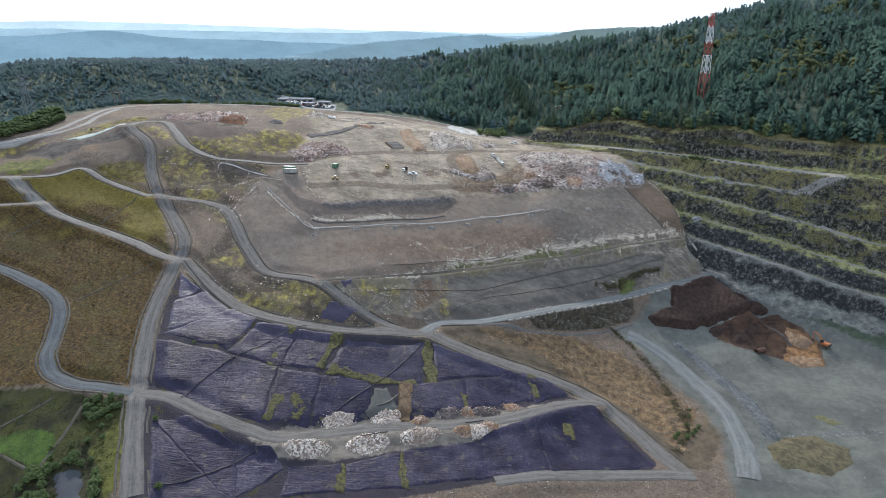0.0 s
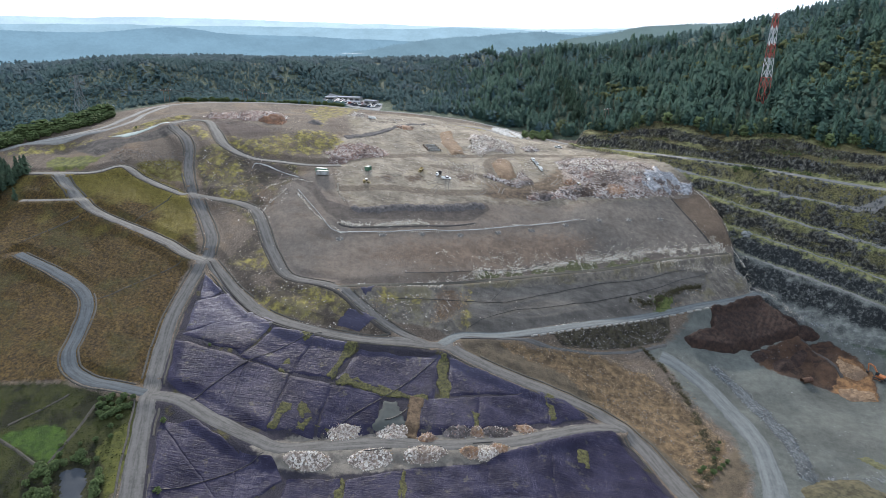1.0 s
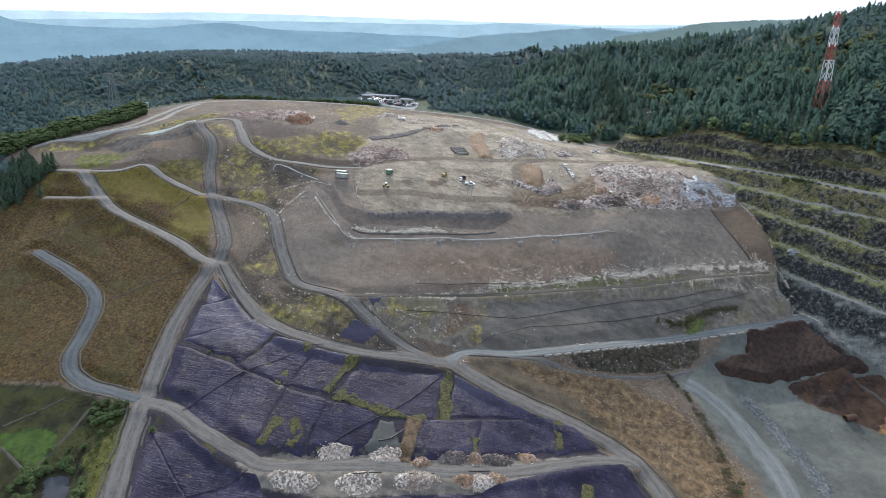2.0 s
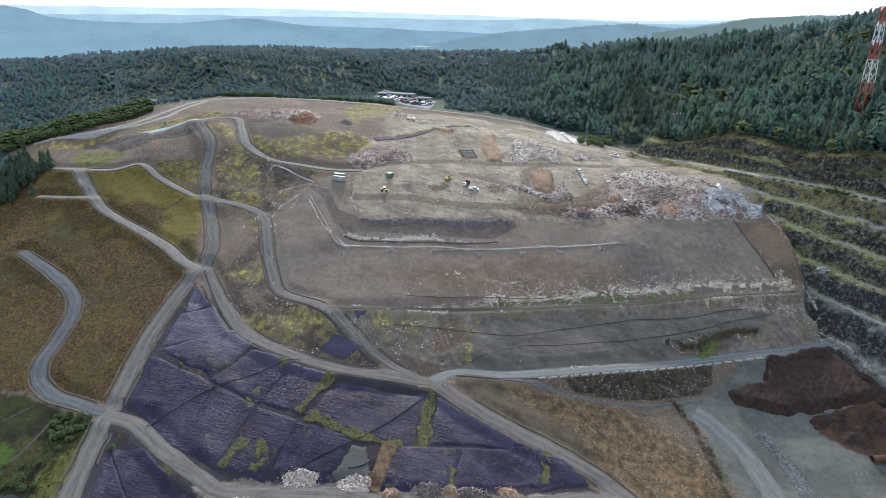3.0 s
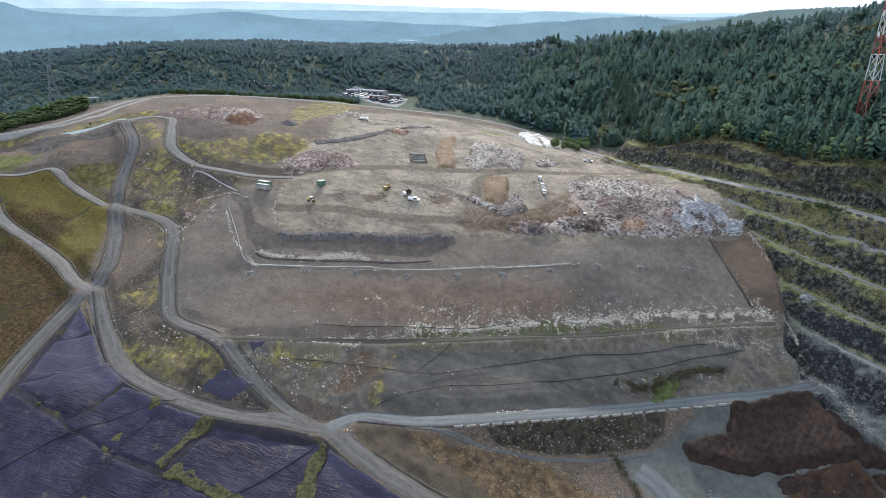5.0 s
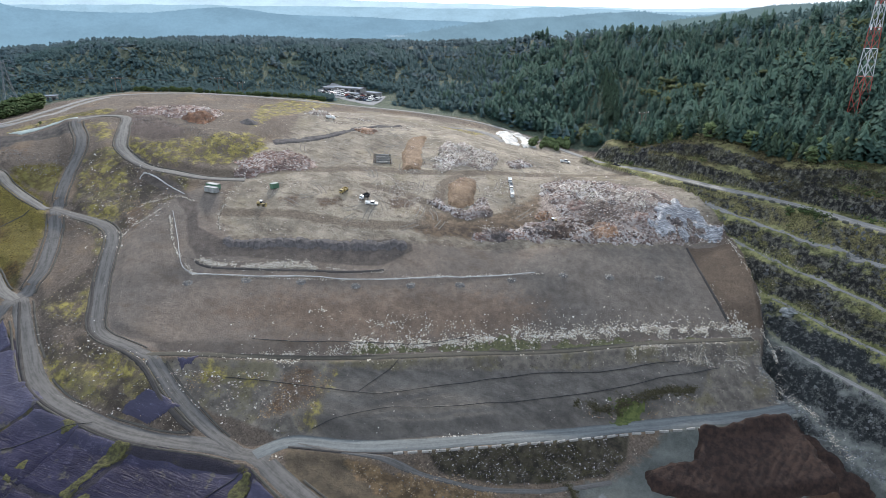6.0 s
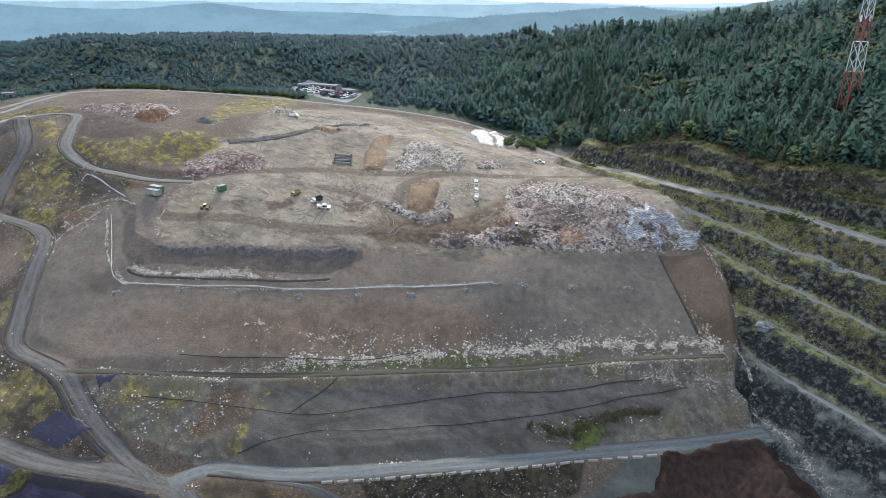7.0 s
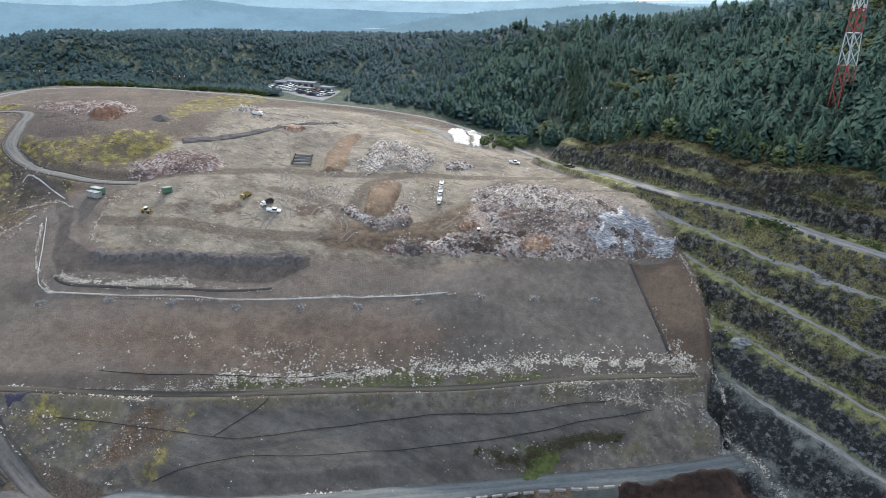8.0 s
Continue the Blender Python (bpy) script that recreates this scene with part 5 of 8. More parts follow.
k = Mat("window_glass", 0.08)
M_GLASS = k.done((0.02, 0.025, 0.03))


def litter_material(name, colours):
    """Scraps: one colour to a scrap, drawn from a list."""
    k = Mat(name, 0.7)
    r = k.n.new("ShaderNodeValToRGB")
    r.color_ramp.interpolation = 'CONSTANT'
    for i, c in enumerate(colours):
        e = r.color_ramp.elements[i] if i < 2 else r.color_ramp.elements.new(0.5)
        e.position, e.color = i / len(colours), (*c, 1)
    k.l.new(k.rand("island"), r.inputs[0])
    c = k.mix(k.math('MULTIPLY', k.ramp(k.noise(1.5, 4), 0.4, 0.7), 0.45), r.outputs[0], (0.12, 0.10, 0.085))
    return k.done(c)


M_LITTER = litter_material("mixed_litter", [(0.56, 0.52, 0.46), (0.24, 0.19, 0.16), (0.42, 0.35, 0.29), (0.10, 0.08, 0.075), (0.64, 0.61, 0.56), (0.20, 0.155, 0.125), (0.44, 0.38, 0.37), (0.06, 0.055, 0.05), (0.60, 0.53, 0.46), (0.28, 0.15, 0.11)])
M_PALE = litter_material("pale_litter", [(0.60, 0.56, 0.49), (0.38, 0.32, 0.25), (0.70, 0.67, 0.61), (0.20, 0.16, 0.12), (0.52, 0.46, 0.37), (0.56, 0.53, 0.47), (0.09, 0.075, 0.062), (0.30, 0.22, 0.15)])
M_REDWASTE = litter_material("reddish_litter", [(0.33, 0.20, 0.16), (0.42, 0.33, 0.29), (0.22, 0.14, 0.12), (0.50, 0.45, 0.41), (0.14, 0.09, 0.08), (0.40, 0.24, 0.16)])
M_BRUSH = litter_material("brown_brush", [(0.22, 0.13, 0.06), (0.30, 0.19, 0.09), (0.14, 0.085, 0.045), (0.36, 0.25, 0.13)])
M_DARKWASTE = litter_material("dark_litter", [(0.07, 0.06, 0.06), (0.13, 0.11, 0.11), (0.24, 0.22, 0.22), (0.09, 0.075, 0.07), (0.42, 0.40, 0.40), (0.05, 0.045, 0.045)])
M_CLOD = litter_material("clods", [(0.05, 0.045, 0.042), (0.11, 0.10, 0.095), (0.035, 0.03, 0.028), (0.17, 0.16, 0.15), (0.075, 0.066, 0.06), (0.24, 0.23, 0.215)])
M_STONE = litter_material("quarry_stone", [(0.11, 0.12, 0.127), (0.18, 0.19, 0.198), (0.07, 0.077, 0.082), (0.24, 0.25, 0.255), (0.14, 0.15, 0.156)])


def soil_material(name, dark, light, scale=0.5, strength=1.0):
    k = Mat(name, 0.95)
    k.bump(k.noise(1.8, 6, 0.7), strength, 0.5)
    return k.done(k.mix(k.ramp(k.noise(scale, 7, 0.65), 0.35, 0.65), dark, light))


M_PEAT = soil_material("dark_peat", (0.016, 0.0095, 0.008), (0.040, 0.023, 0.017), 0.5, 1.0)
M_EARTH = soil_material("brown_earth", (0.12, 0.08, 0.055), (0.24, 0.165, 0.11), 0.3)
M_WELL = soil_material("well_soil", (0.08, 0.075, 0.072), (0.15, 0.142, 0.135), 0.8)
M_GREY_HEAP = soil_material("grey_heap", (0.06, 0.054, 0.053), (0.10, 0.09, 0.087), 0.6)
M_WASTE = soil_material("waste_body", (0.10, 0.085, 0.08), (0.33, 0.29, 0.27), 0.9)
M_WEEDSOIL = soil_material("weed_soil", (0.045, 0.04, 0.024), (0.10, 0.088, 0.05), 0.5)
M_TURF = soil_material("green_turf", (0.042, 0.055, 0.018), (0.095, 0.11, 0.034), 0.6)
M_OLIVE = soil_material("olive_moss", (0.066, 0.066, 0.036), (0.125, 0.122, 0.060), 0.8)


# ---- shape helpers ----
def box(bm, cx, cy, cz, sx, sy, sz, bevel=0.0, yaw=0.0, pitch=0.0, taper=1.0):
    """A box by its middle and size; taper narrows its top."""
    m = pose(cx, cy, cz, 0, pitch, yaw)
    made = bmesh.ops.create_cube(bm, size=1.0)["verts"]
    for v in made:
        t = taper if v.co.z > 0 else 1.0
        v.co = m @ Vector((v.co.x * sx * t, v.co.y * sy * t, v.co.z * sz))
    if bevel:
        edges = list({e for v in made for e in v.link_edges})
        bmesh.ops.bevel(bm, geom=edges, offset=bevel, segments=1, affect='EDGES')
    return bm


def drum(bm, p, q, r0, r1=None, n=12, caps=True):
    """A cylinder or cone from p to q."""
    p, q = Vector(p), Vector(q)
    d = q - p
    m = Matrix.Translation((p + q) / 2) @ d.to_track_quat("Z", "Y").to_matrix().to_4x4()
    bmesh.ops.create_cone(bm, cap_ends=caps, segments=n, radius1=r0, radius2=r0 if r1 is None else r1, depth=d.length, matrix=m)
    return bm


def thing(name, x, y, yaw=0.0, sink=0.0, **tags):
    e = new(name)
    e.matrix_world = pose(x, y, float(ground_z(x, y)) - sink, 0, 0, yaw)
    return tagged(e, **tags)


def tilt_to_ground(ob, x, y, yaw, span=3.0, sink=0.05):
    """Stand a thing on the slope under it."""
    c, s = math.cos(radians(yaw)), math.sin(radians(yaw))
    g = lambda a, b: float(ground_z(x + a * c - b * s, y + a * s + b * c))
    pitch = -math.degrees(math.atan2(g(span, 0) - g(-span, 0), 2 * span))
    roll = math.degrees(math.atan2(g(0, span / 2) - g(0, -span / 2), span))
    ob.matrix_world = pose(x, y, 0.25 * (g(span, 0) + g(-span, 0) + g(0, span / 2) + g(0, -span / 2)) - sink, 0, 0, yaw) @ pose(0, 0, 0, roll, pitch, 0)


def wheel(parent, x, y, r, w, hub=M_STEEL):
    bm = bmesh.new()
    drum(bm, (x, y - w / 2, r), (x, y + w / 2, r), r, n=16)
    t = part("wheel", bm, M_RUBBER, parent)
    bm = bmesh.new()
    drum(bm, (x, y - w / 2 - 0.02, r), (x, y + w / 2 + 0.02, r), r * 0.5, n=12)
    part("rim", bm, hub, t)


def scraps(n, x, y, z, size, rng, flat=0.6):
    """Small crumpled scraps as arrays; each is an uneven six-cornered lump."""
    base = np.array([[1, 0, 0], [-1, 0, 0], [0, 1, 0], [0, -1, 0], [0, 0, 1], [0, 0, -1]], float)
    tri = np.array([[0, 2, 4], [2, 1, 4], [1, 3, 4], [3, 0, 4], [2, 0, 5], [1, 2, 5], [3, 1, 5], [0, 3, 5]])
    s = rng.uniform(0.35, 1.0, (n, 6, 1)) * np.asarray(size).reshape(-1, 1, 1)
    v = base[None] * s * np.array([1, 0.7, flat]) + rng.uniform(-0.15, 0.15, (n, 6, 3)) * np.asarray(size).reshape(-1, 1, 1)
    a, b = rng.uniform(0, 6.28, (n, 1)), rng.uniform(-0.7, 0.7, (n, 1))
    c, s_ = np.cos(a), np.sin(a)
    vx, vz = v[..., 0] * np.cos(b) - v[..., 2] * np.sin(b), v[..., 0] * np.sin(b) + v[..., 2] * np.cos(b)
    vx, vy = vx * c - v[..., 1] * s_, vx * s_ + v[..., 1] * c
    out = np.stack([vx + np.reshape(x, (-1, 1)), vy + np.reshape(y, (-1, 1)), vz + np.reshape(z, (-1, 1))], -1)
    return out.reshape(-1, 3), (tri[None] + 6 * np.arange(n)[:, None, None]).reshape(-1, 3)


def heap_mesh(rx, ry, h, seed, n=26, rough=0.25, flat_top=0.0):
    """A dumped heap: a lumpy dome on an oval, skirt below ground."""
    u = np.linspace(-1, 1, n)
    X, Y = np.meshgrid(u, u)
    sx, sy = X * np.sqrt(1 - Y * Y / 2), Y * np.sqrt(1 - X * X / 2)
    r = np.hypot(sx, sy)
    a = np.arctan2(sy, sx)
    wob = 1 + 0.16 * lattice_noise(np.cos(a) * 20 + seed * 7, np.sin(a) * 20, 12, seed, 3)
    prof = np.clip((1 - r) / (1 - flat_top), 0, 1)
    prof = prof * prof * (3 - 2 * prof) * 0.55 + prof * 0.45
    z = h * prof * (1 + rough * lattice_noise(sx * rx + seed * 13, sy * ry, max(1.2, min(rx, ry) * 0.35), seed + 5, 4)) - 0.5 * (r > 0.98)
    i = np.arange(n * n).reshape(n, n)
    f = np.stack([i[:-1, :-1], i[:-1, 1:], i[1:, 1:], i[1:, :-1]], -1).reshape(-1, 4)
    return np.stack([sx * rx * wob, sy * ry * wob, z], -1).reshape(-1, 3), f


def heap(name, x, y, rx, ry, h, yaw, material, seed, label, category, litter=None, count=0, size=0.5, group="", flat_top=0.0, rough=0.25):
    """A heap that follows the ground, with scraps on its skin."""
    v, f = heap_mesh(rx, ry, h, seed, flat_top=flat_top, rough=rough)
    c, s = math.cos(radians(yaw)), math.sin(radians(yaw))
    wx, wy = x + v[:, 0] * c - v[:, 1] * s, y + v[:, 0] * s + v[:, 1] * c
    z0 = float(ground_z(x, y))
    v2 = np.c_[wx - x, wy - y, v[:, 2] + ground_z(wx, wy) - z0]
    ob = big_mesh(name, v2, f, material, smooth=True, label=label, category=category, group=group)
    ob.location = (x, y, z0)
    if count:
        r = np.random.RandomState(seed + 99)
        pick = r.randint(0, len(v2), count)
        p = v2[pick] + r.uniform(-0.6, 0.6, (count, 3)) * np.array([rx * 0.08 + 0.3, ry * 0.08 + 0.3, 0.15])
        sv, sf = scraps(count, p[:, 0], p[:, 1], p[:, 2] + 0.12, r.uniform(0.4, 1.3, count) * size, r)
        lit = big_mesh("litter", sv, sf, litter or M_LITTER, kind="stuff")
        lit.parent = ob
    return ob


# ---- machines ----
def waste_bin(x, y, yaw, label, cover=None, length=6.4, side=M_GREEN):
    e = thing("waste_bin", x, y, yaw, label=label, category="waste bin", group="waste bins on the working flat")
    bm = bmesh.new()
    box(bm, 0, 0, 0.28, length, 2.3, 0.16)
    for sy in (-1.12, 1.12):
        box(bm, 0, sy, 1.25, length, 0.08, 1.9)
    for sx in (-1, 1):
        box(bm, sx * (length / 2 - 0.04), 0, 1.25, 0.08, 2.2, 1.9)
    part("body", bm, side, e)
    for i in range(7):
        for sy in (-1.2, 1.2):
            part("rib", box(bmesh.new(), -length / 2 + 0.5 + i * (length - 1) / 6, sy, 1.25, 0.12, 0.1, 1.9), side, e)
    bm = bmesh.new()
    for sy in (-1.14, 1.14):
        box(bm, 0, sy, 2.25, length + 0.1, 0.14, 0.14)
    for sx in (-1, 1):
        box(bm, sx * length / 2, 0, 2.25, 0.14, 2.3, 0.14)
    part("rim", bm, M_GREEN, e)
    if cover:
        part("cover", box(bmesh.new(), 0, 0, 2.36, length - 0.1, 2.2, 0.12, 0.04), cover, e, "pale sheet cover")
    for i in (-1, 1):
        part("skid", box(bmesh.new(), 0, i * 0.5, 0.1, length, 0.14, 0.2), M_DARK, e)
    return e


def loader(x, y, yaw, name="wheel_dozer", label="yellow wheeled dozer with a front blade", paint=M_YELLOW, scale=0.66):
    e = thing(name, x, y, yaw, label=label, category="machine")
    bm = bmesh.new()
    box(bm, -1.3, 0, 1.55, 2.8, 1.7, 1.1, 0.1)
    box(bm, 1.2, 0, 1.25, 1.8, 1.3, 0.7, 0.08)
    part("body", bm, paint, e)
    part("hood", box(bmesh.new(), -1.9, 0, 2.2, 1.6, 1.4, 0.35, 0.08), paint, e)
    cab = part("cab", box(bmesh.new(), 0.1, 0, 2.7, 1.5, 1.6, 1.5, 0.1, taper=0.88), M_GLASS, e)
    part("roof", box(bmesh.new(), 0.1, 0, 3.5, 1.7, 1.75, 0.14, 0.04), M_WHITE, cab, "white cab roof")
    bm = bmesh.new()
    box(bm, 3.1, 0, 0.75, 0.22, 3.4, 1.3, 0.05)
    box(bm, 3.25, 0, 0.2, 0.3, 3.4, 0.2)
    part("blade", bm, paint, e)
    for sy in (-0.8, 0.8):
        part("arm", box(bmesh.new(), 2.3, sy, 0.9, 1.7, 0.2, 0.3, pitch=12), paint, e)
    for wx in (-1.6, 1.5):
        for wy in (-1.2, 1.2):
            wheel(e, wx, wy, 0.78, 0.7, paint)
    tilt_to_ground(e, x, y, yaw, 2.0)
    e.scale = (scale,) * 3
    return e


def haul_truck(x, y, yaw, body, label, length=7.5, box_mat=None, name="haul_truck"):
    e = thing(name, x, y, yaw, label=label, category="truck")
    part("chassis", box(bmesh.new(), -0.3, 0, 0.95, length, 1.0, 0.3), M_DARK, e)
    bm = bmesh.new()
    box(bm, length / 2 - 0.9, 0, 1.95, 1.9, 2.3, 1.9, 0.12)
    box(bm, length / 2 + 0.35, 0, 1.45, 1.0, 2.0, 1.0, 0.12)
    cab = part("cab", bm, body, e)
    part("windscreen", box(bmesh.new(), length / 2 + 0.06, 0, 2.4, 0.06, 2.0, 0.75), M_GLASS, cab)
    bm = bmesh.new()
    L = length - 2.6
    box(bm, -1.2, 0, 1.25, L, 2.4, 0.15)
    for sy in (-1.18, 1.18):
        box(bm, -1.2, sy, 1.95, L, 0.1, 1.4)
    box(bm, -1.2 + L / 2, 0, 2.1, 0.1, 2.4, 1.7)
    box(bm, -1.2 - L / 2, 0, 1.8, 0.1, 2.4, 1.1)
    part("dump_body", bm, box_mat or body, e)
    for wx in (length / 2 - 0.6, -1.4, -2.8):
        for wy in (-1.05, 1.05):
            wheel(e, wx, wy, 0.52, 0.4)
    tilt_to_ground(e, x, y, yaw, 2.5)
    e.scale = (0.66,) * 3
    return e


def pickup(x, y, yaw, paint, label="white pickup truck parked on gravel", group=""):
    e = thing("pickup_truck", x, y, yaw, label=label, category="pickup", group=group)
    bm = bmesh.new()
    box(bm, 0, 0, 0.75, 5.4, 1.85, 0.55, 0.1)
    box(bm, 1.9, 0, 1.05, 1.5, 1.75, 0.25, 0.08)
    for sy in (-0.86, 0.86):
        box(bm, -1.6, sy, 1.15, 2.1, 0.1, 0.4)
    box(bm, -2.62, 0, 1.15, 0.1, 1.8, 0.4)
    part("body", bm, paint, e)
    cab = part("cab", box(bmesh.new(), 0.35, 0, 1.45, 1.9, 1.7, 0.75, 0.1, taper=0.82), M_GLASS, e)
    part("roof", box(bmesh.new(), 0.3, 0, 1.84, 1.45, 1.4, 0.08, 0.03), paint, cab)
    for wx in (-1.7, 1.75):
        for wy in (-0.85, 0.85):
            wheel(e, wx, wy, 0.4, 0.28)
    tilt_to_ground(e, x, y, yaw, 1.7)
    return e


def excavator(x, y, yaw):
    e = thing("excavator", x, y, yaw, label="orange tracked excavator digging in clay on quarry floor", category="excavator")
    for sy in (-1.3, 1.3):
        bm = bmesh.new()
        box(bm, 0, sy, 0.5, 4.4, 0.65, 0.95, 0.3)
        t = part("track", bm, M_RUBBER, e)
        part("track_frame", box(bmesh.new(), 0, sy, 0.5, 3.2, 0.7, 0.4, 0.1), M_ORANGE, t)
    part("turntable", drum(bmesh.new(), (0, 0, 0.6), (0, 0, 1.2), 1.0, n=18), M_DARK, e)
    bm = bmesh.new()
    box(bm, -0.5, 0, 1.8, 3.8, 2.7, 1.2, 0.15)
    h = part("house", bm, M_ORANGE, e)
    part("counterweight", box(bmesh.new(), -2.5, 0, 1.7, 0.8, 2.6, 1.1, 0.2), M_DARK, h)
    part("cab", box(bmesh.new(), 0.9, 0.85, 2.5, 1.5, 1.0, 1.7, 0.1, taper=0.9), M_GLASS, h)
    bm = bmesh.new()
    box(bm, 2.2, 0, 3.6, 3.6, 0.5, 0.6, 0.05, pitch=-52)
    box(bm, 4.3, 0, 5.3, 2.6, 0.45, 0.55, 0.05, pitch=-12)
    part("boom", bm, M_ORANGE, e)
    part("stick", box(bmesh.new(), 5.7, 0, 3.6, 0.4, 0.4, 3.6, 0.05, pitch=8), M_ORANGE, e)
    bm = bmesh.new()
    box(bm, 5.7, 0, 1.4, 1.0, 1.2, 0.9, 0.15, pitch=-25, taper=1.2)
    part("bucket", bm, M_DARK, e)
    part("ram", drum(bmesh.new(), (1.4, 0, 2.3), (3.0, 0, 4.2), 0.12), M_STEEL, e)


waste_bin(-73.6, 342.6, -14, "green steel waste bin closed with a pale lid on gravel", M_LINER)
waste_bin(-72.6, 339.8, -14, "pale steel waste bin with a green rim, covered by a sheet", M_LINER, 6.4, M_LINER)
waste_bin(-50.1, 352.6, 62, "small green steel waste bin alone on the gravel flat", M_LINER_GREEN, 3.2)
loader(-49.1, 339.0, 12)
loader(68.7, 374.2, 200, "landfill_compactor", "yellow landfill compactor working at the waste face")
haul_truck(-21.7, 362.1, 255, M_YELLOW, "yellow articulated dump truck on the gravel flat", 6.4)
haul_truck(-11.6, 361.0, 245, M_WHITE, "white tipper truck with a dark body", 7.2, M_DARK)
pickup(-7.2, 357.6, 18, M_WHITE)
haul_truck(48.4, 390.6, 282, M_WHITE, "white truck at the head of a parked row", 7.0)
haul_truck(46.6, 398.2, 282, M_WHITE, "white tipper truck with a grey body waiting in a row", 7.0, M_STEEL)
haul_truck(44.8, 405.0, 282, M_WHITE, "small white truck at the end of a parked row", 5.6)
pickup(66.5, 455, 10, M_WHITE, "pale van on the upper gravel road")
pickup(92.7, 456, 340, M_DARK, "dark pickup on the upper gravel road")
haul_truck(-60.6, 436.1, 30, M_WHITE, "white truck beside pale waste on the grey flat", 7.0)
excavator(192.0, 268.0, 118)


def culvert_pipe(x, y, yaw):
    bm = bmesh.new()
    drum(bm, (-2.6, 0, 1.25), (2.6, 0, 1.25), 1.3, n=24, caps=False)
    drum(bm, (-2.6, 0, 1.25), (2.6, 0, 1.25), 1.15, n=24, caps=False)
    for i in range(8):
        drum(bm, (-2.5 + i * 0.7, 0, 1.25), (-2.35 + i * 0.7, 0, 1.25), 1.36, n=24, caps=False)
    me = bpy.data.meshes.new("culvert_pipe")
    bm.to_mesh(me), bm.free()
    me.materials.append(M_RUST)
    ob = tagged(new("culvert_pipe", me), label="rusty corrugated steel pipe lying on quarry floor", category="pipe")
    ob.matrix_world = pose(x, y, float(ground_z(x, y)) - 0.1, 0, 0, yaw)


culvert_pipe(161.6, 270.0, 20)


# ---- heaps and waste ----
def pile_peat():
    """The long dark heap of peat on the quarry floor, ridged along its top."""
    rim = [(127, 303.5), (142, 312), (153.6, 318.6), (163.5, 320.3), (171.3, 311.5), (178, 298), (166, 294), (153, 290), (133, 283), (122, 281.7), (113, 281.6), (110.5, 287), (116, 290), (125, 294)]
    ux = np.arange(106, 180, 0.9)
    uy = np.arange(276, 324, 0.9)
    X, Y = np.meshgrid(ux, uy)
    sd = inside(X, Y, rim) + 1.6 * lattice_noise(X, Y, 6, 51, 3)
    ridge = 0.24 * np.sin((X * 0.85 - Y * 0.5) * 2.6 + 2.0 * lattice_noise(X, Y, 9, 53, 2)) + 0.2 * lattice_noise(X, Y, 2.5, 54, 3)
    h = 3.2 * smooth(sd, -0.2, 2.2) + smooth(sd, 1, 5) * (ridge + 0.5 * lattice_noise(X, Y, 14, 52, 3))
    Z = ground_z(X, Y) + np.where(sd > -0.2, h, -0.7)
    keep = sd > -1.6
    i = np.arange(X.size).reshape(X.shape)
    ok = keep[:-1, :-1] & keep[:-1, 1:] & keep[1:, 1:] & keep[1:, :-1]
    f = np.stack([i[:-1, :-1], i[:-1, 1:], i[1:, 1:], i[1:, :-1]], -1)[ok]
    ob = big_mesh("peat_mound", np.stack([X, Y, Z], -1).reshape(-1, 3), f, M_PEAT, smooth=True, label="wide flat-topped heap of dark brown peat on the quarry floor", category="heap")
    ob.data.update()


pile_peat()
heap("peat_mound", 155, 279, 7, 4, 1.2, 30, M_PEAT, 5, "small mound of dark red-brown peat", "heap")
heap("peat_mound", 145, 283, 5, 3, 1.1, 30, M_PEAT, 6, "small mound of dark red-brown peat", "heap")
heap("peat_mound", 163, 283, 6, 3, 0.9, 45, M_PEAT, 8, "small mound of dark red-brown peat", "heap")

CLAY_SPOTS = [[(172, 262), (177, 258), (186, 256), (188, 262), (180, 266), (174, 267)], [(181, 282), (188, 278), (190, 271), (184, 270), (179, 275)]]
ROW = "waste piles beside the lower track"
ROW_PILES = []
for i, (x, y, rx, ry, mat, lit, lab) in enumerate([
        (-35.9, 197.4, 6.0, 2.6, M_WASTE, M_PALE, "pile of broken pale rubble and sheet waste"), (-18.9, 199.6, 5.6, 2.8, M_WASTE, M_PALE, "pile of broken white rubble by the track"),
        (-6.6, 198.9, 3.2, 2.2, M_EARTH, M_BRUSH, "small brown pile of dry brush"), (3.5, 203.4, 5.4, 2.2, M_GREY_HEAP, M_DARKWASTE, "dark pile of mixed scrap"),
        (11.6, 205.0, 2.2, 1.8, M_EARTH, M_BRUSH, "small round pile of brown brush"), (19.0, 207.0, 5.2, 2.2, M_GREY_HEAP, M_DARKWASTE, "dark pile of mixed scrap"),
        (29.6, 211.2, 3.0, 2.2, M_EARTH, M_BRUSH, "rounded pile of dry brown brush"),
        (-44.9, 181.2, 6.8, 3.0, M_WASTE, M_PALE, "pile of pale rubble beside black pipes"), (-24.8, 186.4, 6.8, 3.0, M_WASTE, M_PALE, "pile of pale rubble and broken sheet"),
        (-6.4, 190.9, 6.6, 2.7, M_WASTE, M_PALE, "pile of white rubble with a yellow scrap"), (14.6, 195.4, 4.4, 2.6, M_WASTE, M_PALE, "pile of pale rubble between brown brush"),
        (9.2, 194.0, 3.2, 2.2, M_EARTH, M_BRUSH, "rounded brown brush pile"), (18.6, 197.6, 3.0, 2.2, M_EARTH, M_BRUSH, "rounded brown brush pile")]):
    ROW_PILES.append((x, y, rx * 1.15, ry * 1.2, mat, lit, lab))

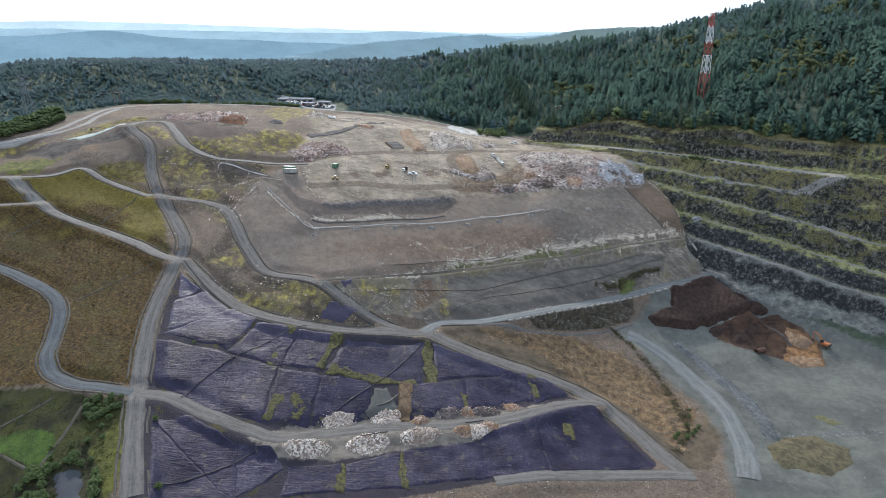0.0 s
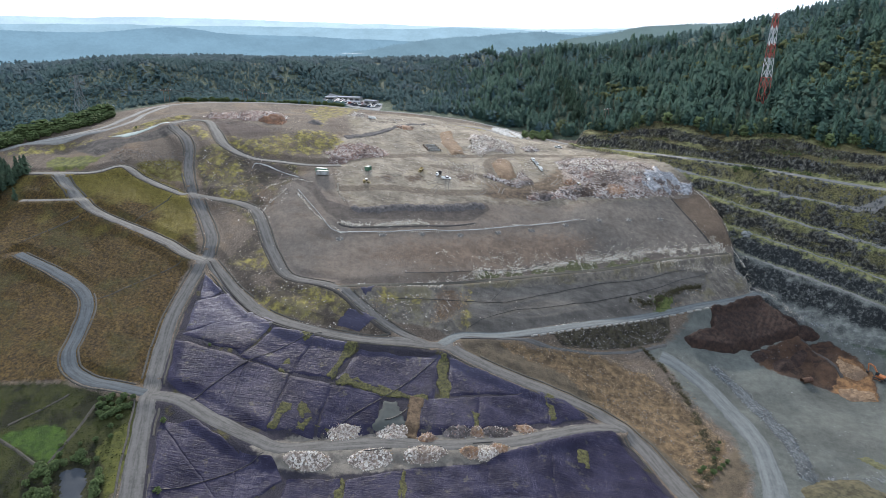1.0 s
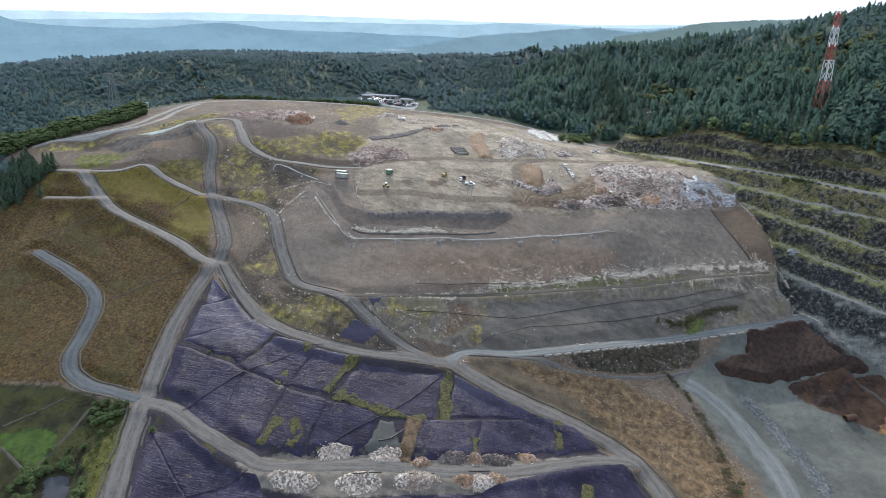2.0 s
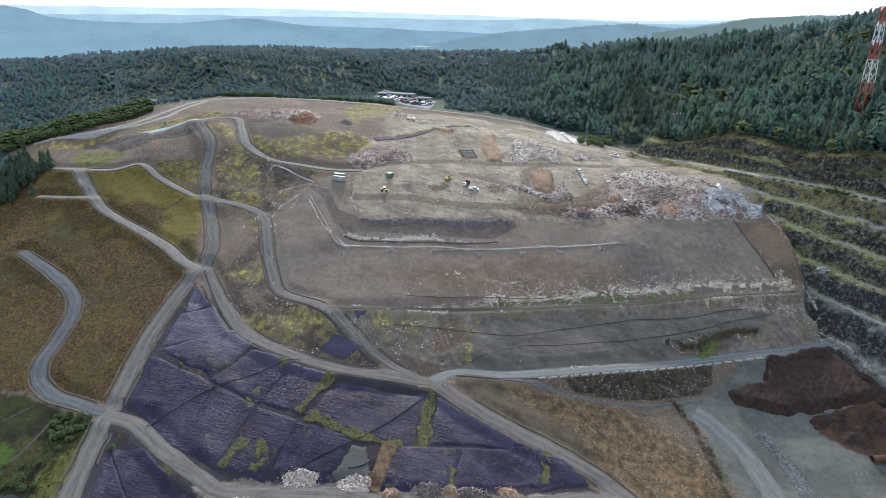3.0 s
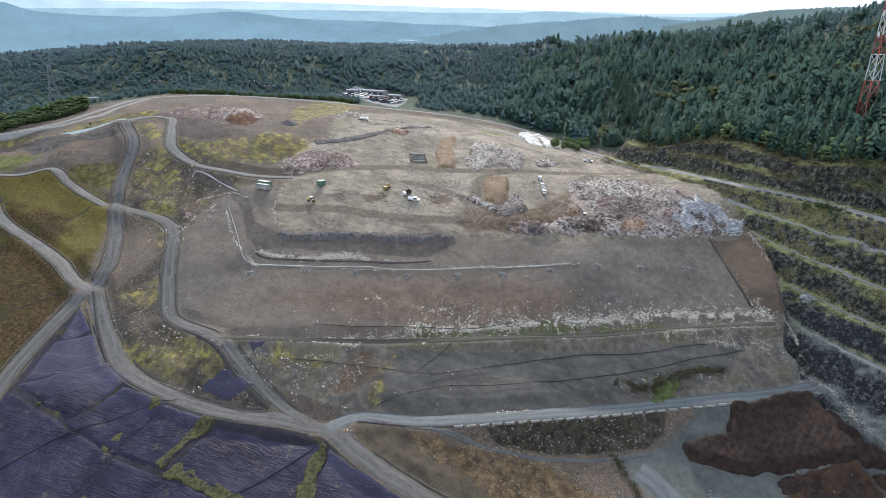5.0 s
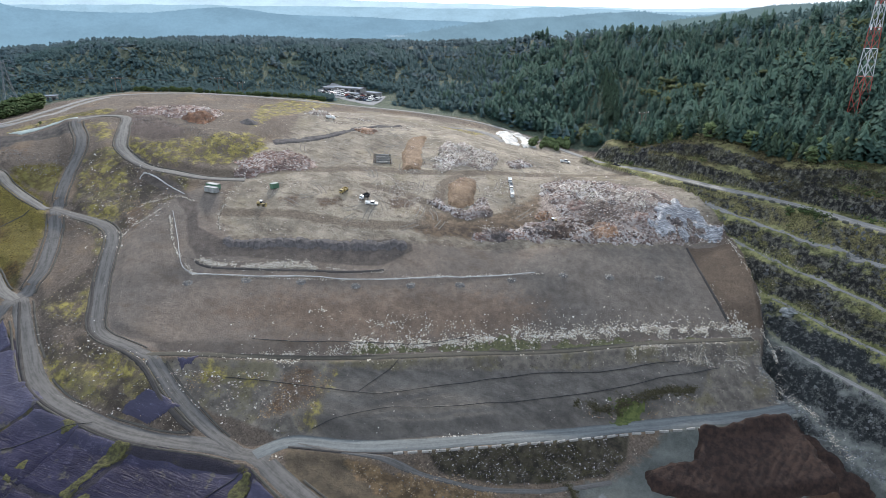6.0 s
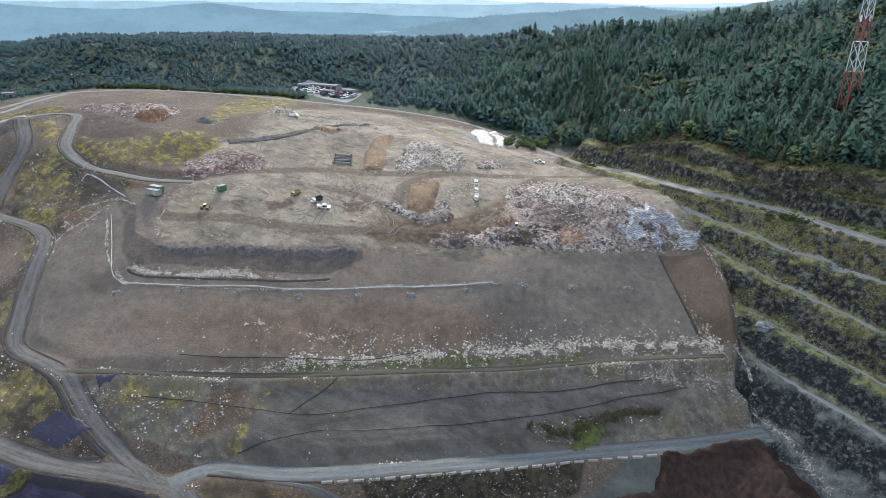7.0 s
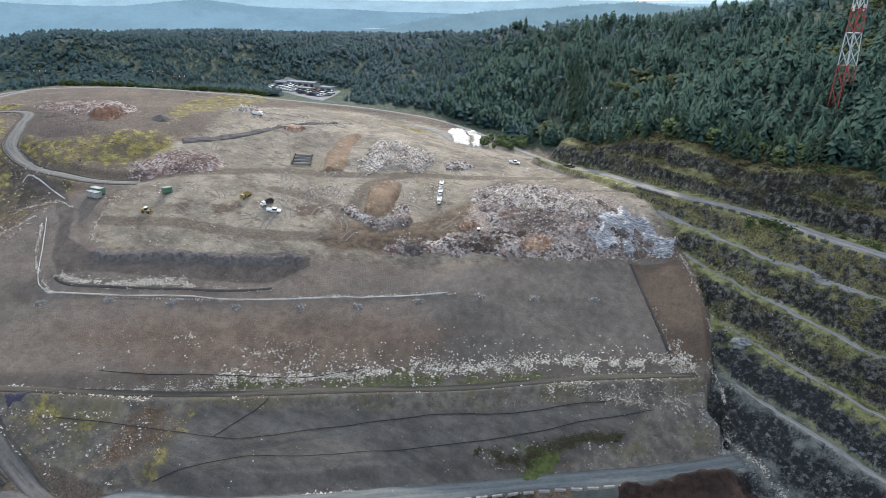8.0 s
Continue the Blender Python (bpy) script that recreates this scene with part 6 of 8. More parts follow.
# working flat
def waste_material(name, colours, wash, scale=1.1):
    """Torn mixed waste: patches of many colours under a wash of dirt."""
    k = Mat(name, 0.85)
    cell = k.n.new("ShaderNodeTexVoronoi")
    cell.inputs["Scale"].default_value = scale
    cell.inputs["Randomness"].default_value = 1.0
    warp = k.n.new("ShaderNodeVectorMath")
    warp.operation = 'ADD'
    k.l.new(k.pos, warp.inputs[0])
    k.l.new(k.noise(0.9, 4, 0.7, fac=False), warp.inputs[1])
    k.l.new(warp.outputs[0], cell.inputs["Vector"])
    pick = k.n.new("ShaderNodeSeparateColor")
    k.l.new(cell.outputs["Color"], pick.inputs[0])
    r = k.n.new("ShaderNodeValToRGB")
    r.color_ramp.interpolation = 'CONSTANT'
    for i, c in enumerate(colours):
        e = r.color_ramp.elements[i] if i < 2 else r.color_ramp.elements.new(0.5)
        e.position, e.color = i / len(colours), (*c, 1)
    k.l.new(pick.outputs[0], r.inputs[0])
    c = k.mix(k.math('MULTIPLY', k.ramp(k.noise(0.07, 5, 0.7), 0.42, 0.6), 0.6), r.outputs[0], wash[0])
    c = k.mix(k.math('MULTIPLY', k.ramp(k.noise(0.06, 6, 0.7), 0.48, 0.62), 0.85), c, wash[1])
    k.bump(k.noise(1.6, 6, 0.8), 1.0, 0.8)
    return k.done(k.tint(c, k.span(k.noise(1.8, 5, 0.8), 0.3, 0.7, 0.6, 1.3)))


M_FACE = waste_material("face_waste", [(0.32, 0.275, 0.25), (0.14, 0.096, 0.08), (0.23, 0.17, 0.145), (0.06, 0.046, 0.04), (0.42, 0.39, 0.365), (0.19, 0.125, 0.10), (0.26, 0.205, 0.185), (0.10, 0.07, 0.058)], [(0.16, 0.118, 0.10), (0.07, 0.05, 0.04)])
M_PALEFACE = waste_material("pale_waste", [(0.57, 0.52, 0.46), (0.30, 0.24, 0.195), (0.68, 0.64, 0.58), (0.16, 0.125, 0.105), (0.44, 0.38, 0.34), (0.08, 0.065, 0.058)], [(0.34, 0.28, 0.24), (0.18, 0.13, 0.105)], 1.7)
M_REDFACE = waste_material("red_waste", [(0.25, 0.155, 0.12), (0.38, 0.31, 0.275), (0.12, 0.078, 0.067), (0.44, 0.39, 0.36), (0.18, 0.105, 0.085), (0.07, 0.05, 0.045)], [(0.18, 0.112, 0.09), (0.09, 0.06, 0.052)])
M_BROWNFACE = waste_material("brown_waste", [(0.085, 0.056, 0.042), (0.05, 0.034, 0.028), (0.13, 0.084, 0.058), (0.035, 0.026, 0.022), (0.17, 0.115, 0.08)], [(0.075, 0.050, 0.038), (0.045, 0.032, 0.026)])
M_ORANGEFACE = waste_material("orange_soil", [(0.26, 0.125, 0.068), (0.19, 0.098, 0.058), (0.32, 0.165, 0.095), (0.11, 0.065, 0.045), (0.23, 0.14, 0.095)], [(0.24, 0.12, 0.068), (0.12, 0.07, 0.048)])
M_RAMP = waste_material("ramp_soil", [(0.22, 0.145, 0.088), (0.18, 0.118, 0.072), (0.26, 0.175, 0.11), (0.14, 0.092, 0.058)], [(0.22, 0.145, 0.09), (0.13, 0.088, 0.06)], 0.9)
M_DARKFACE = waste_material("dark_waste_skin", [(0.10, 0.085, 0.085), (0.045, 0.04, 0.04), (0.20, 0.17, 0.165), (0.07, 0.06, 0.056), (0.34, 0.32, 0.32)], [(0.09, 0.075, 0.07), (0.05, 0.04, 0.036)])
M_STONEHEAP = waste_material("stone_heap", [(0.10, 0.112, 0.12), (0.16, 0.175, 0.183), (0.06, 0.068, 0.072), (0.20, 0.215, 0.222), (0.13, 0.142, 0.147)], [(0.11, 0.122, 0.13), (0.07, 0.078, 0.082)], 1.6)
M_RUBBLE = waste_material("rubble_soil", [(0.31, 0.165, 0.09), (0.22, 0.13, 0.085), (0.42, 0.33, 0.27), (0.13, 0.085, 0.065), (0.36, 0.21, 0.125)], [(0.30, 0.17, 0.095), (0.13, 0.09, 0.07)])


def spread_heap(name, poly, h, material, seed, label, category, edge=4.0, rough=0.5, lump=2.4, step=0.8, ragged=1.6, litters=(), group=""):
    """A ragged heap inside a polygon, lying on the ground, with scraps on it."""
    p = np.array(poly, float)
    mid = p.mean(0)
    z0 = float(ground_z(*mid))
    ux, uy = np.arange(p[:, 0].min() - 4, p[:, 0].max() + 4, step), np.arange(p[:, 1].min() - 4, p[:, 1].max() + 4, step)
    X, Y = np.meshgrid(ux, uy)
    sd = inside(X, Y, p) + ragged * lattice_noise(X, Y, 6, seed, 4)
    big = 0.75 + 0.45 * lattice_noise(X, Y, 12, seed + 1, 3)
    hh = h * smooth(sd, -0.2, edge) * big + smooth(sd, 0, 1.5) * rough * np.abs(lattice_noise(X, Y, lump, seed + 2, 3))
    Z = ground_z(X, Y) + np.where(sd > -0.2, hh, -0.6)
    keep = sd > -step * 1.5
    i = np.arange(X.size).reshape(X.shape)
    ok = keep[:-1, :-1] & keep[:-1, 1:] & keep[1:, 1:] & keep[1:, :-1]
    f = np.stack([i[:-1, :-1], i[:-1, 1:], i[1:, 1:], i[1:, :-1]], -1)[ok]
    used = np.unique(f)
    back = np.full(X.size, -1)
    back[used] = np.arange(len(used))
    v = np.stack([X - mid[0], Y - mid[1], Z - z0], -1).reshape(-1, 3)[used]
    ob = big_mesh(name, v, back[f], material, smooth=True, label=label, category=category, group=group)
    ob.location = (mid[0], mid[1], z0)
    r = np.random.RandomState(seed + 9)
    for mat, count, size, clump in litters:
        x, y = r.uniform(ux[0], ux[-1], count * 2), r.uniform(uy[0], uy[-1], count * 2)
        ix, iy = ((x - ux[0]) / step).round().astype(int), ((y - uy[0]) / step).round().astype(int)
        m = (sd[iy, ix] > -0.6) & (lattice_noise(x, y, 7, seed + 11 + len(ob.children), 3) > clump)
        x, y, z = x[m], y[m], np.maximum(Z[iy, ix], ground_z(X[iy, ix], Y[iy, ix]))[m]
        sv, sf = scraps(len(x), x - mid[0], y - mid[1], z - z0 + 0.1, r.uniform(0.3, 1.3, len(x)) ** 1.5 * size, r, 0.5)
        big_mesh("litter", sv, sf, mat, kind="stuff").parent = ob
    return ob


for i, (x, y, rx, ry, mat, lit, lab) in enumerate(ROW_PILES):
    a = np.linspace(0, 2 * math.pi, 14, endpoint=False)
    ca, sa = math.cos(radians(14)), math.sin(radians(14))
    oval = [(x + rx * math.cos(t) * ca - ry * math.sin(t) * sa, y + rx * math.cos(t) * sa + ry * math.sin(t) * ca) for t in a]
    skin = M_PALEFACE if lit is M_PALE else M_RUBBLE if lit is M_BRUSH else M_DARKFACE
    spread_heap("rubbish_mound", oval, 1.1, skin, 320 + 7 * i, lab, "waste pile", 1.8, 0.7, 1.6, 0.5, 0.7, [(lit, 420, 0.30, -0.9), (M_PALE if lit is M_PALE else M_REDWASTE, 110, 0.4, -0.2), (M_REDWASTE, 150, 0.4, -0.3), (M_BRUSH, 90, 0.4, 0.0)], ROW)
for i, q in enumerate(CLAY_SPOTS):
    spread_heap("clay_mound", q, 0.8, M_RAMP, 290 + i, "low heap of orange clay dug over by an excavator", "heap", 2.0, 0.5, 2.2, 0.7, 1.4)
spread_heap("stone_ridge", [(117, 271), (121, 274), (129, 262), (134.5, 246), (137, 230), (137, 214), (133, 203), (129, 205), (131, 214), (130.6, 230), (128, 246), (124, 260)], 0.7, M_STONEHEAP, 295, "long low ridge of loose pale blue-grey stones", "stone ridge", 2.0, 0.5, 1.6, 0.8, 1.2, [(M_STONE, 3800, 0.42, -0.9)])
spread_heap("grass_mound", [(136, 205), (150, 204.8), (158, 196), (152, 186), (140, 180), (126, 186), (126, 199)], 1.6, M_WEEDSOIL, 296, "low olive mound of weeds and earth in the quarry", "mound", 5.0, 0.4, 3.0, 1.0, 1.2)
spread_heap("soil_ramp", [(-13, 417), (-15.5, 439), (-7, 444), (-5.6, 427), (3.1, 399), (-5.3, 396)], 1.9, M_RAMP, 240, "long flat-topped ramp of orange-brown soil", "ramp", 2.2, 0.15, 3.0, 0.8, 0.8, [(M_REDWASTE, 220, 0.45, 0.2)])
spread_heap("soil_ramp", [(19, 390), (22.5, 400), (29, 399.5), (32, 389), (33, 377), (29.5, 371), (23, 373), (20.5, 380)], 2.0, M_RAMP, 241, "flat-topped ramp of brown soil over waste", "ramp", 2.0, 0.15, 3.0, 0.7, 0.6, [(M_REDWASTE, 160, 0.45, 0.2)])
spread_heap("waste_mound", [(17, 376), (22, 372), (30, 372), (34, 380), (37, 383), (43, 379), (44, 371), (34, 365), (24, 366), (15, 370)], 1.2, M_FACE, 242, "torn mixed waste spilled at a ramp foot", "waste heap", 2.5, 0.7, 2.0, 0.8, 2.2, [(M_LITTER, 700, 0.6, -0.1), (M_DARKWASTE, 300, 0.6, 0.1)])
spread_heap("waste_mound", [(6, 404), (5, 428), (14, 438), (26, 441), (33, 434), (36, 421), (29, 411), (19, 413), (13, 402)], 1.4, M_PALEFACE, 243, "broad ragged heap of pale mixed waste on the flat", "waste heap", 3.0, 0.8, 2.2, 0.8, 2.4, [(M_PALE, 1500, 0.75, -0.1), (M_LITTER, 700, 0.6, 0.0)])
spread_heap("waste_mound", [(38, 430), (44, 440), (52, 435), (48, 426), (42, 422)], 0.9, M_FACE, 244, "low heap of mixed waste", "waste heap", 2.5, 0.6, 2.0, 0.8, 1.6, [(M_LITTER, 260, 0.6, -0.1)])
spread_heap("waste_mound", [(-77, 367), (-73, 376), (-60, 387), (-46, 384), (-41, 377), (-48, 370), (-61, 362), (-72, 358)], 1.8, M_REDFACE, 245, "reddish heap of demolition waste below the mound", "waste heap", 4.0, 0.8, 2.2, 0.8, 2.0, [(M_REDWASTE, 1300, 0.7, -0.1), (M_LITTER, 500, 0.6, 0.0)])
spread_heap("waste_mound", [(59, 404), (64, 415), (89, 422), (101, 409), (113, 408), (117, 401), (128, 396), (139, 390), (137, 386.5), (125, 381), (105, 371), (90, 366.5), (70, 362.5), (63, 360), (40, 355), (43, 361), (61, 371), (73, 380), (66, 389)], 1.1, M_FACE, 246, "wide ragged face of loose mixed waste being tipped", "waste heap", 5.0, 0.9, 2.4, 0.8, 2.6, [(M_LITTER, 3000, 0.55, 0.1), (M_REDWASTE, 2400, 0.6, 0.1), (M_DARKWASTE, 2400, 0.6, 0.1)])
spread_heap("waste_mound", [(62, 402), (66, 411), (88, 418), (99, 406), (112, 404), (114, 394), (104, 388), (95, 391), (84, 390), (74, 397)], 1.5, M_PALEFACE, 256, "pale upper shelf of freshly tipped mixed waste", "waste heap", 5.0, 1.0, 2.2, 0.7, 2.4, [(M_PALE, 3800, 0.6, -0.1), (M_LITTER, 1200, 0.6, 0.1)])
spread_heap("waste_mound", [(44, 358), (58, 368), (72, 377), (84, 383), (92, 381), (96, 374), (84, 368), (68, 364), (56, 358)], 1.0, M_BROWNFACE, 258, "dark brown ploughed waste along the tipping edge", "waste heap", 3.0, 1.0, 2.0, 0.7, 2.6, [(M_DARKWASTE, 700, 0.5, 0.1), (M_REDWASTE, 600, 0.5, 0.15), (M_PALE, 160, 0.5, 0.2)])
spread_heap("waste_mound", [(80, 371), (87, 379), (99, 381), (97, 372), (87, 367)], 1.5, M_RUBBLE, 247, "orange-brown torn waste at the working face", "waste heap", 2.5, 0.9, 1.8, 0.7, 2.0, [(M_REDWASTE, 420, 0.7, 0.0), (M_PALE, 160, 0.8, 0.1)])
spread_heap("waste_mound", [(70, 385), (74, 392), (82, 392), (82, 386), (76, 382)], 2.2, M_REDFACE, 248, "dark clump of torn waste at the working face", "waste heap", 2.5, 0.9, 1.8, 0.7, 1.6, [(M_DARKWASTE, 260, 0.8, -0.2)])
spread_heap("waste_mound", [(100, 383), (103, 389), (110, 389), (110, 384), (105, 381)], 2.4, M_REDFACE, 249, "brown clump of torn waste at the working face", "waste heap", 2.5, 0.9, 1.8, 0.7, 1.6, [(M_DARKWASTE, 220, 0.8, -0.2)])
for i, (x, y, rx, ry, skin) in enumerate([(66, 366, 9, 3, M_DARKFACE), (52, 360, 8, 2.6, M_DARKFACE), (92, 394, 6, 4, M_DARKFACE), (74, 404, 7, 5, M_REDFACE), (110, 378, 7, 2.4, M_DARKFACE), (84, 412, 6, 3, M_DARKFACE), (120, 388, 4, 3, M_DARKFACE), (64, 376, 5, 3, M_RUBBLE)]):
    t = np.linspace(0, 2 * math.pi, 12, endpoint=False)
    oval = [(x + rx * math.cos(q) * 0.94 - ry * math.sin(q) * 0.34, y + rx * math.cos(q) * 0.34 + ry * math.sin(q) * 0.94) for q in t]
    spread_heap("waste_mound", oval, 1.7, skin, 270 + 3 * i, "torn dark clump of waste on the tipping face", "waste heap", 2.4, 0.9, 1.8, 0.7, 2.2, [(M_DARKWASTE, 120, 0.6, -0.1), (M_REDWASTE, 90, 0.6, 0.0), (M_PALE, 60, 0.6, 0.1)])
spread_heap("brown_mound", [(-44, 427), (-40, 435), (-31, 435), (-32, 428), (-38, 425)], 1.5, M_RUBBLE, 250, "small heap of brown earth on the grey flat", "heap", 2.5, 0.5, 2.0, 0.7, 1.2, [(M_REDWASTE, 90, 0.5, 0.1)])
spread_heap("rubble_mound", [(-160, 398), (-152, 412), (-132, 418), (-112, 412), (-106, 402), (-112, 396), (-128, 395), (-146, 395)], 2.4, M_REDFACE, 251, "long low heap of pale rubble on the hilltop", "mound", 6.0, 1.2, 3.0, 0.9, 2.4, [(M_REDWASTE, 900, 0.6, 0.0), (M_PALE, 700, 0.6, 0.1)])
spread_heap("rubble_mound", [(-124, 396), (-121, 402), (-113, 404), (-107, 400), (-106, 394), (-111, 389), (-118, 390)], 3.6, M_ORANGEFACE, 252, "steep lumpy mound of orange soil on the hilltop", "mound", 4.5, 1.6, 3.0, 0.7, 1.6, [(M_REDWASTE, 260, 0.6, 0.0)])
spread_heap("waste_mound", [(-76, 438), (-74, 446), (-67, 448), (-63, 443), (-67, 437)], 1.6, M_PALEFACE, 259, "small heap of white sheet waste on the grey flat", "waste heap", 2.5, 1.2, 2.0, 0.6, 1.2, [(M_PALE, 260, 0.8, -0.4)])
heap("earth_mound", -91, 404, 5, 4, 2.2, 0, M_GREY_HEAP, 51, "small dark mound of earth on the hilltop", "mound")
for i in range(3):
    x, y = 44 + i * 13, 357.5 + i * 4.2
    spread_heap("earth_mound", [(x - 7, y - 4), (x - 6, y), (x + 6, y + 4.4), (x + 7, y + 1)], 1.0, M_REDFACE, 253 + i, "low ridge of dark dug earth before the waste", "mound", 2.0, 0.8, 1.8, 0.7, 1.6, [(M_DARKWASTE, 200, 0.6, -0.1), (M_REDWASTE, 120, 0.6, 0.0)])

# dumped heaps along the crest
rngh = np.random.RandomState(5)
for i in range(26):
    u = i / 25
    x, y = -50 + 62 * u, 315.2 + 24.5 * u
    heap("dumped_mound", x + rngh.uniform(-0.5, 0.5), y + rngh.uniform(-0.5, 0.5) - 0.5, rngh.uniform(2.0, 2.7), rngh.uniform(2.0, 3.2), rngh.uniform(0.7, 1.2), rngh.uniform(0, 90), M_GREY_HEAP, 70 + i, "dark grey heap of dumped soil in a row on the crest", "heap", group="dumped heaps along the crest")
for i in range(10):
    heap("gas_well_mound", -54 + i * 18.6 + rngh.uniform(-1, 1), 293.6 + i * 7.1 + rngh.uniform(-0.6, 0.6), 2.0, 1.3, 0.5, 20, M_WELL, 100 + i, "small grey soil mound over a well head on the slope", "mound", M_PALE, 26, 0.3, "mounds in a row on the slope")


# ---- scattered litter ----
def band(line, count, spread_, size, seed):
    """Litter strewn along a line."""
    p = dense([(*q, 0) for q in line], 1.0)
    r = np.random.RandomState(seed)
    i = np.clip((r.rand(count) * len(p)).astype(int), 0, len(p) - 1)
    clump = lattice_noise(p[i, 0], p[i, 1], 7, seed, 3)
    w = spread_ * (0.35 + 0.9 * np.clip(clump + 0.3, 0, 1.5))
    w = np.where(r.rand(count) < 0.12, w * 2.6, w)
    x, y, s = p[i, 0] + r.normal(0, 1, count) * w, p[i, 1] + r.normal(0, 1, count) * w, r.uniform(0.3, 1.2, count) * size
    m = lattice_noise(x, y, 2.6, seed + 3, 3) > (-0.15 if spread_ >= 0.9 else -0.45)
    return x[m], y[m], s[m]


def patch(poly, count, size, seed, clump=0.1, scale=9):
    """Litter strewn in clumps over an area."""
    p = np.array(poly, float)
    r = np.random.RandomState(seed)
    x, y = r.uniform(p[:, 0].min(), p[:, 0].max(), count), r.uniform(p[:, 1].min(), p[:, 1].max(), count)
    m = (inside(x, y, p) > 0) & (lattice_noise(x, y, scale, seed, 3) > clump)
    return x[m], y[m], r.uniform(0.35, 1.3, m.sum()) * size


def strew(name, material, label, parts_, seed):
    x, y, s = (np.concatenate(q) for q in zip(*parts_))
    r = np.random.RandomState(seed)
    v, f = scraps(len(x), x, y, ground_z(x, y) + 0.1 * s, s, r, 0.45)
    big_mesh(name, v, f, material, kind="stuff", label=label, category="litter")


strew("toe_litter", M_PALE, "pale litter blown together along the toe of the slope", [
    band([(-24, 276), (-3, 285), (22, 297), (44, 307)], 1500, 0.9, 0.5, 1), band([(10, 292), (44, 307), (71, 318), (99, 328.5), (130, 340), (146, 345)], 9000, 1.2, 0.68, 2), band([(40, 307), (71, 319.5), (99, 330), (130, 341.5), (144, 346)], 1500, 3.2, 0.6, 78),
    band([(144, 343), (141, 350), (142, 346)], 160, 1.2, 0.4, 3), band([(146, 344), (150, 334), (156, 326)], 700, 1.6, 0.4, 4), band([(105, 322), (131, 332), (146, 333)], 900, 2.2, 0.45, 5),
    patch([(-30, 277), (130, 341), (135, 352), (-35, 290)], 2600, 0.5, 6, 0.3, 5), patch([(20, 296), (50, 307), (48, 318), (20, 306)], 900, 0.55, 9, 0.0, 4), band([(104, 321), (112, 326), (124, 327), (131, 329)], 700, 0.9, 0.5, 19), band([(141, 385), (147, 370), (153, 352), (157, 341)], 700, 1.0, 0.4, 77), band([(151, 347), (155, 343), (158, 331.5), (168.7, 321), (174, 309)], 900, 0.6, 0.45, 20), band([(-9, 298), (-4.5, 300)], 120, 0.8, 0.5, 71), band([(47, 272.4), (58, 277.5), (69, 283)], 700, 0.5, 0.45, 72), band([(140, 345), (136, 354), (133, 360)], 70, 1.0, 0.5, 73), band([(-4, 247.5), (4, 248.5)], 60, 0.5, 0.4, 74), band([(-70, 243.6), (-50, 244)], 160, 0.5, 0.4, 75), band([(-42, 268), (-31, 270.4), (-19.7, 274.4), (-5.2, 278.9)], 700, 0.7, 0.5, 76), band([(12, 302), (22, 306)], 160, 1.6, 0.5, 7), band([(20, 307), (36, 314)], 160, 2.0, 0.4, 8)], 1)
strew("crest_litter", M_PALE, "strip of white litter below the dumped heaps", [
    band([(-57.2, 303.8), (-49, 304.1), (-33.6, 308.9), (-26.5, 312), (-14.6, 315.7)], 3000, 0.55, 0.5, 11), band([(-34, 309.5), (-26, 313), (-18, 315.6)], 1100, 0.8, 0.5, 12), band([(-10, 317.5), (10, 325)], 350, 0.8, 0.36, 13),
    band([(-82, 323), (-71, 309), (-63, 302), (-55, 297.5)], 700, 0.3, 0.42, 14), band([(-55, 297.5), (-20, 308), (16, 324), (50, 337), (69, 342)], 1300, 0.28, 0.34, 15),
    band([(-100, 330), (-88, 336), (-77, 333)], 380, 0.5, 0.4, 16), band([(-98, 309), (-95, 317), (-89, 327)], 380, 1.0, 0.4, 17), band([(-66, 348), (-62, 328), (-57, 320)], 350, 0.7, 0.4, 18)], 2)
strew("scrub_litter", M_LITTER, "mixed litter strewn over scrub and grey ground", [
    patch(AREAS["scrub"], 7000, 0.6, 21, 0.12, 5), band([(-131, 318.5), (-121, 313.2), (-110, 311.2), (-103.6, 310)], 160, 0.9, 0.5, 27), band([(152, 365), (160, 358.4), (169.4, 352.7), (180.6, 339)], 420, 0.7, 0.4, 28), band([(142.6, 385.4), (153.5, 378), (166.7, 366)], 380, 0.7, 0.4, 29), band([(138, 334), (147.6, 337.8), (154, 334), (160, 329.4)], 700, 1.8, 0.42, 30), patch([(-108, 300), (-100, 330), (-96, 326), (-100, 306)], 700, 0.6, 26, 0.0, 4), patch([(-52, 258), (-30, 266), (0, 277), (-2, 258), (-15, 254)], 2600, 0.6, 22, 0.1, 4), patch(AREAS["old_cover"], 4200, 0.42, 23, 0.4, 4),
    patch([(87, 298), (98, 302), (127, 314), (127, 319), (106, 311), (87, 303)], 900, 0.5, 24, -0.4), band([(46, 272), (66, 281), (76, 285)], 500, 0.9, 0.4, 25)], 3)
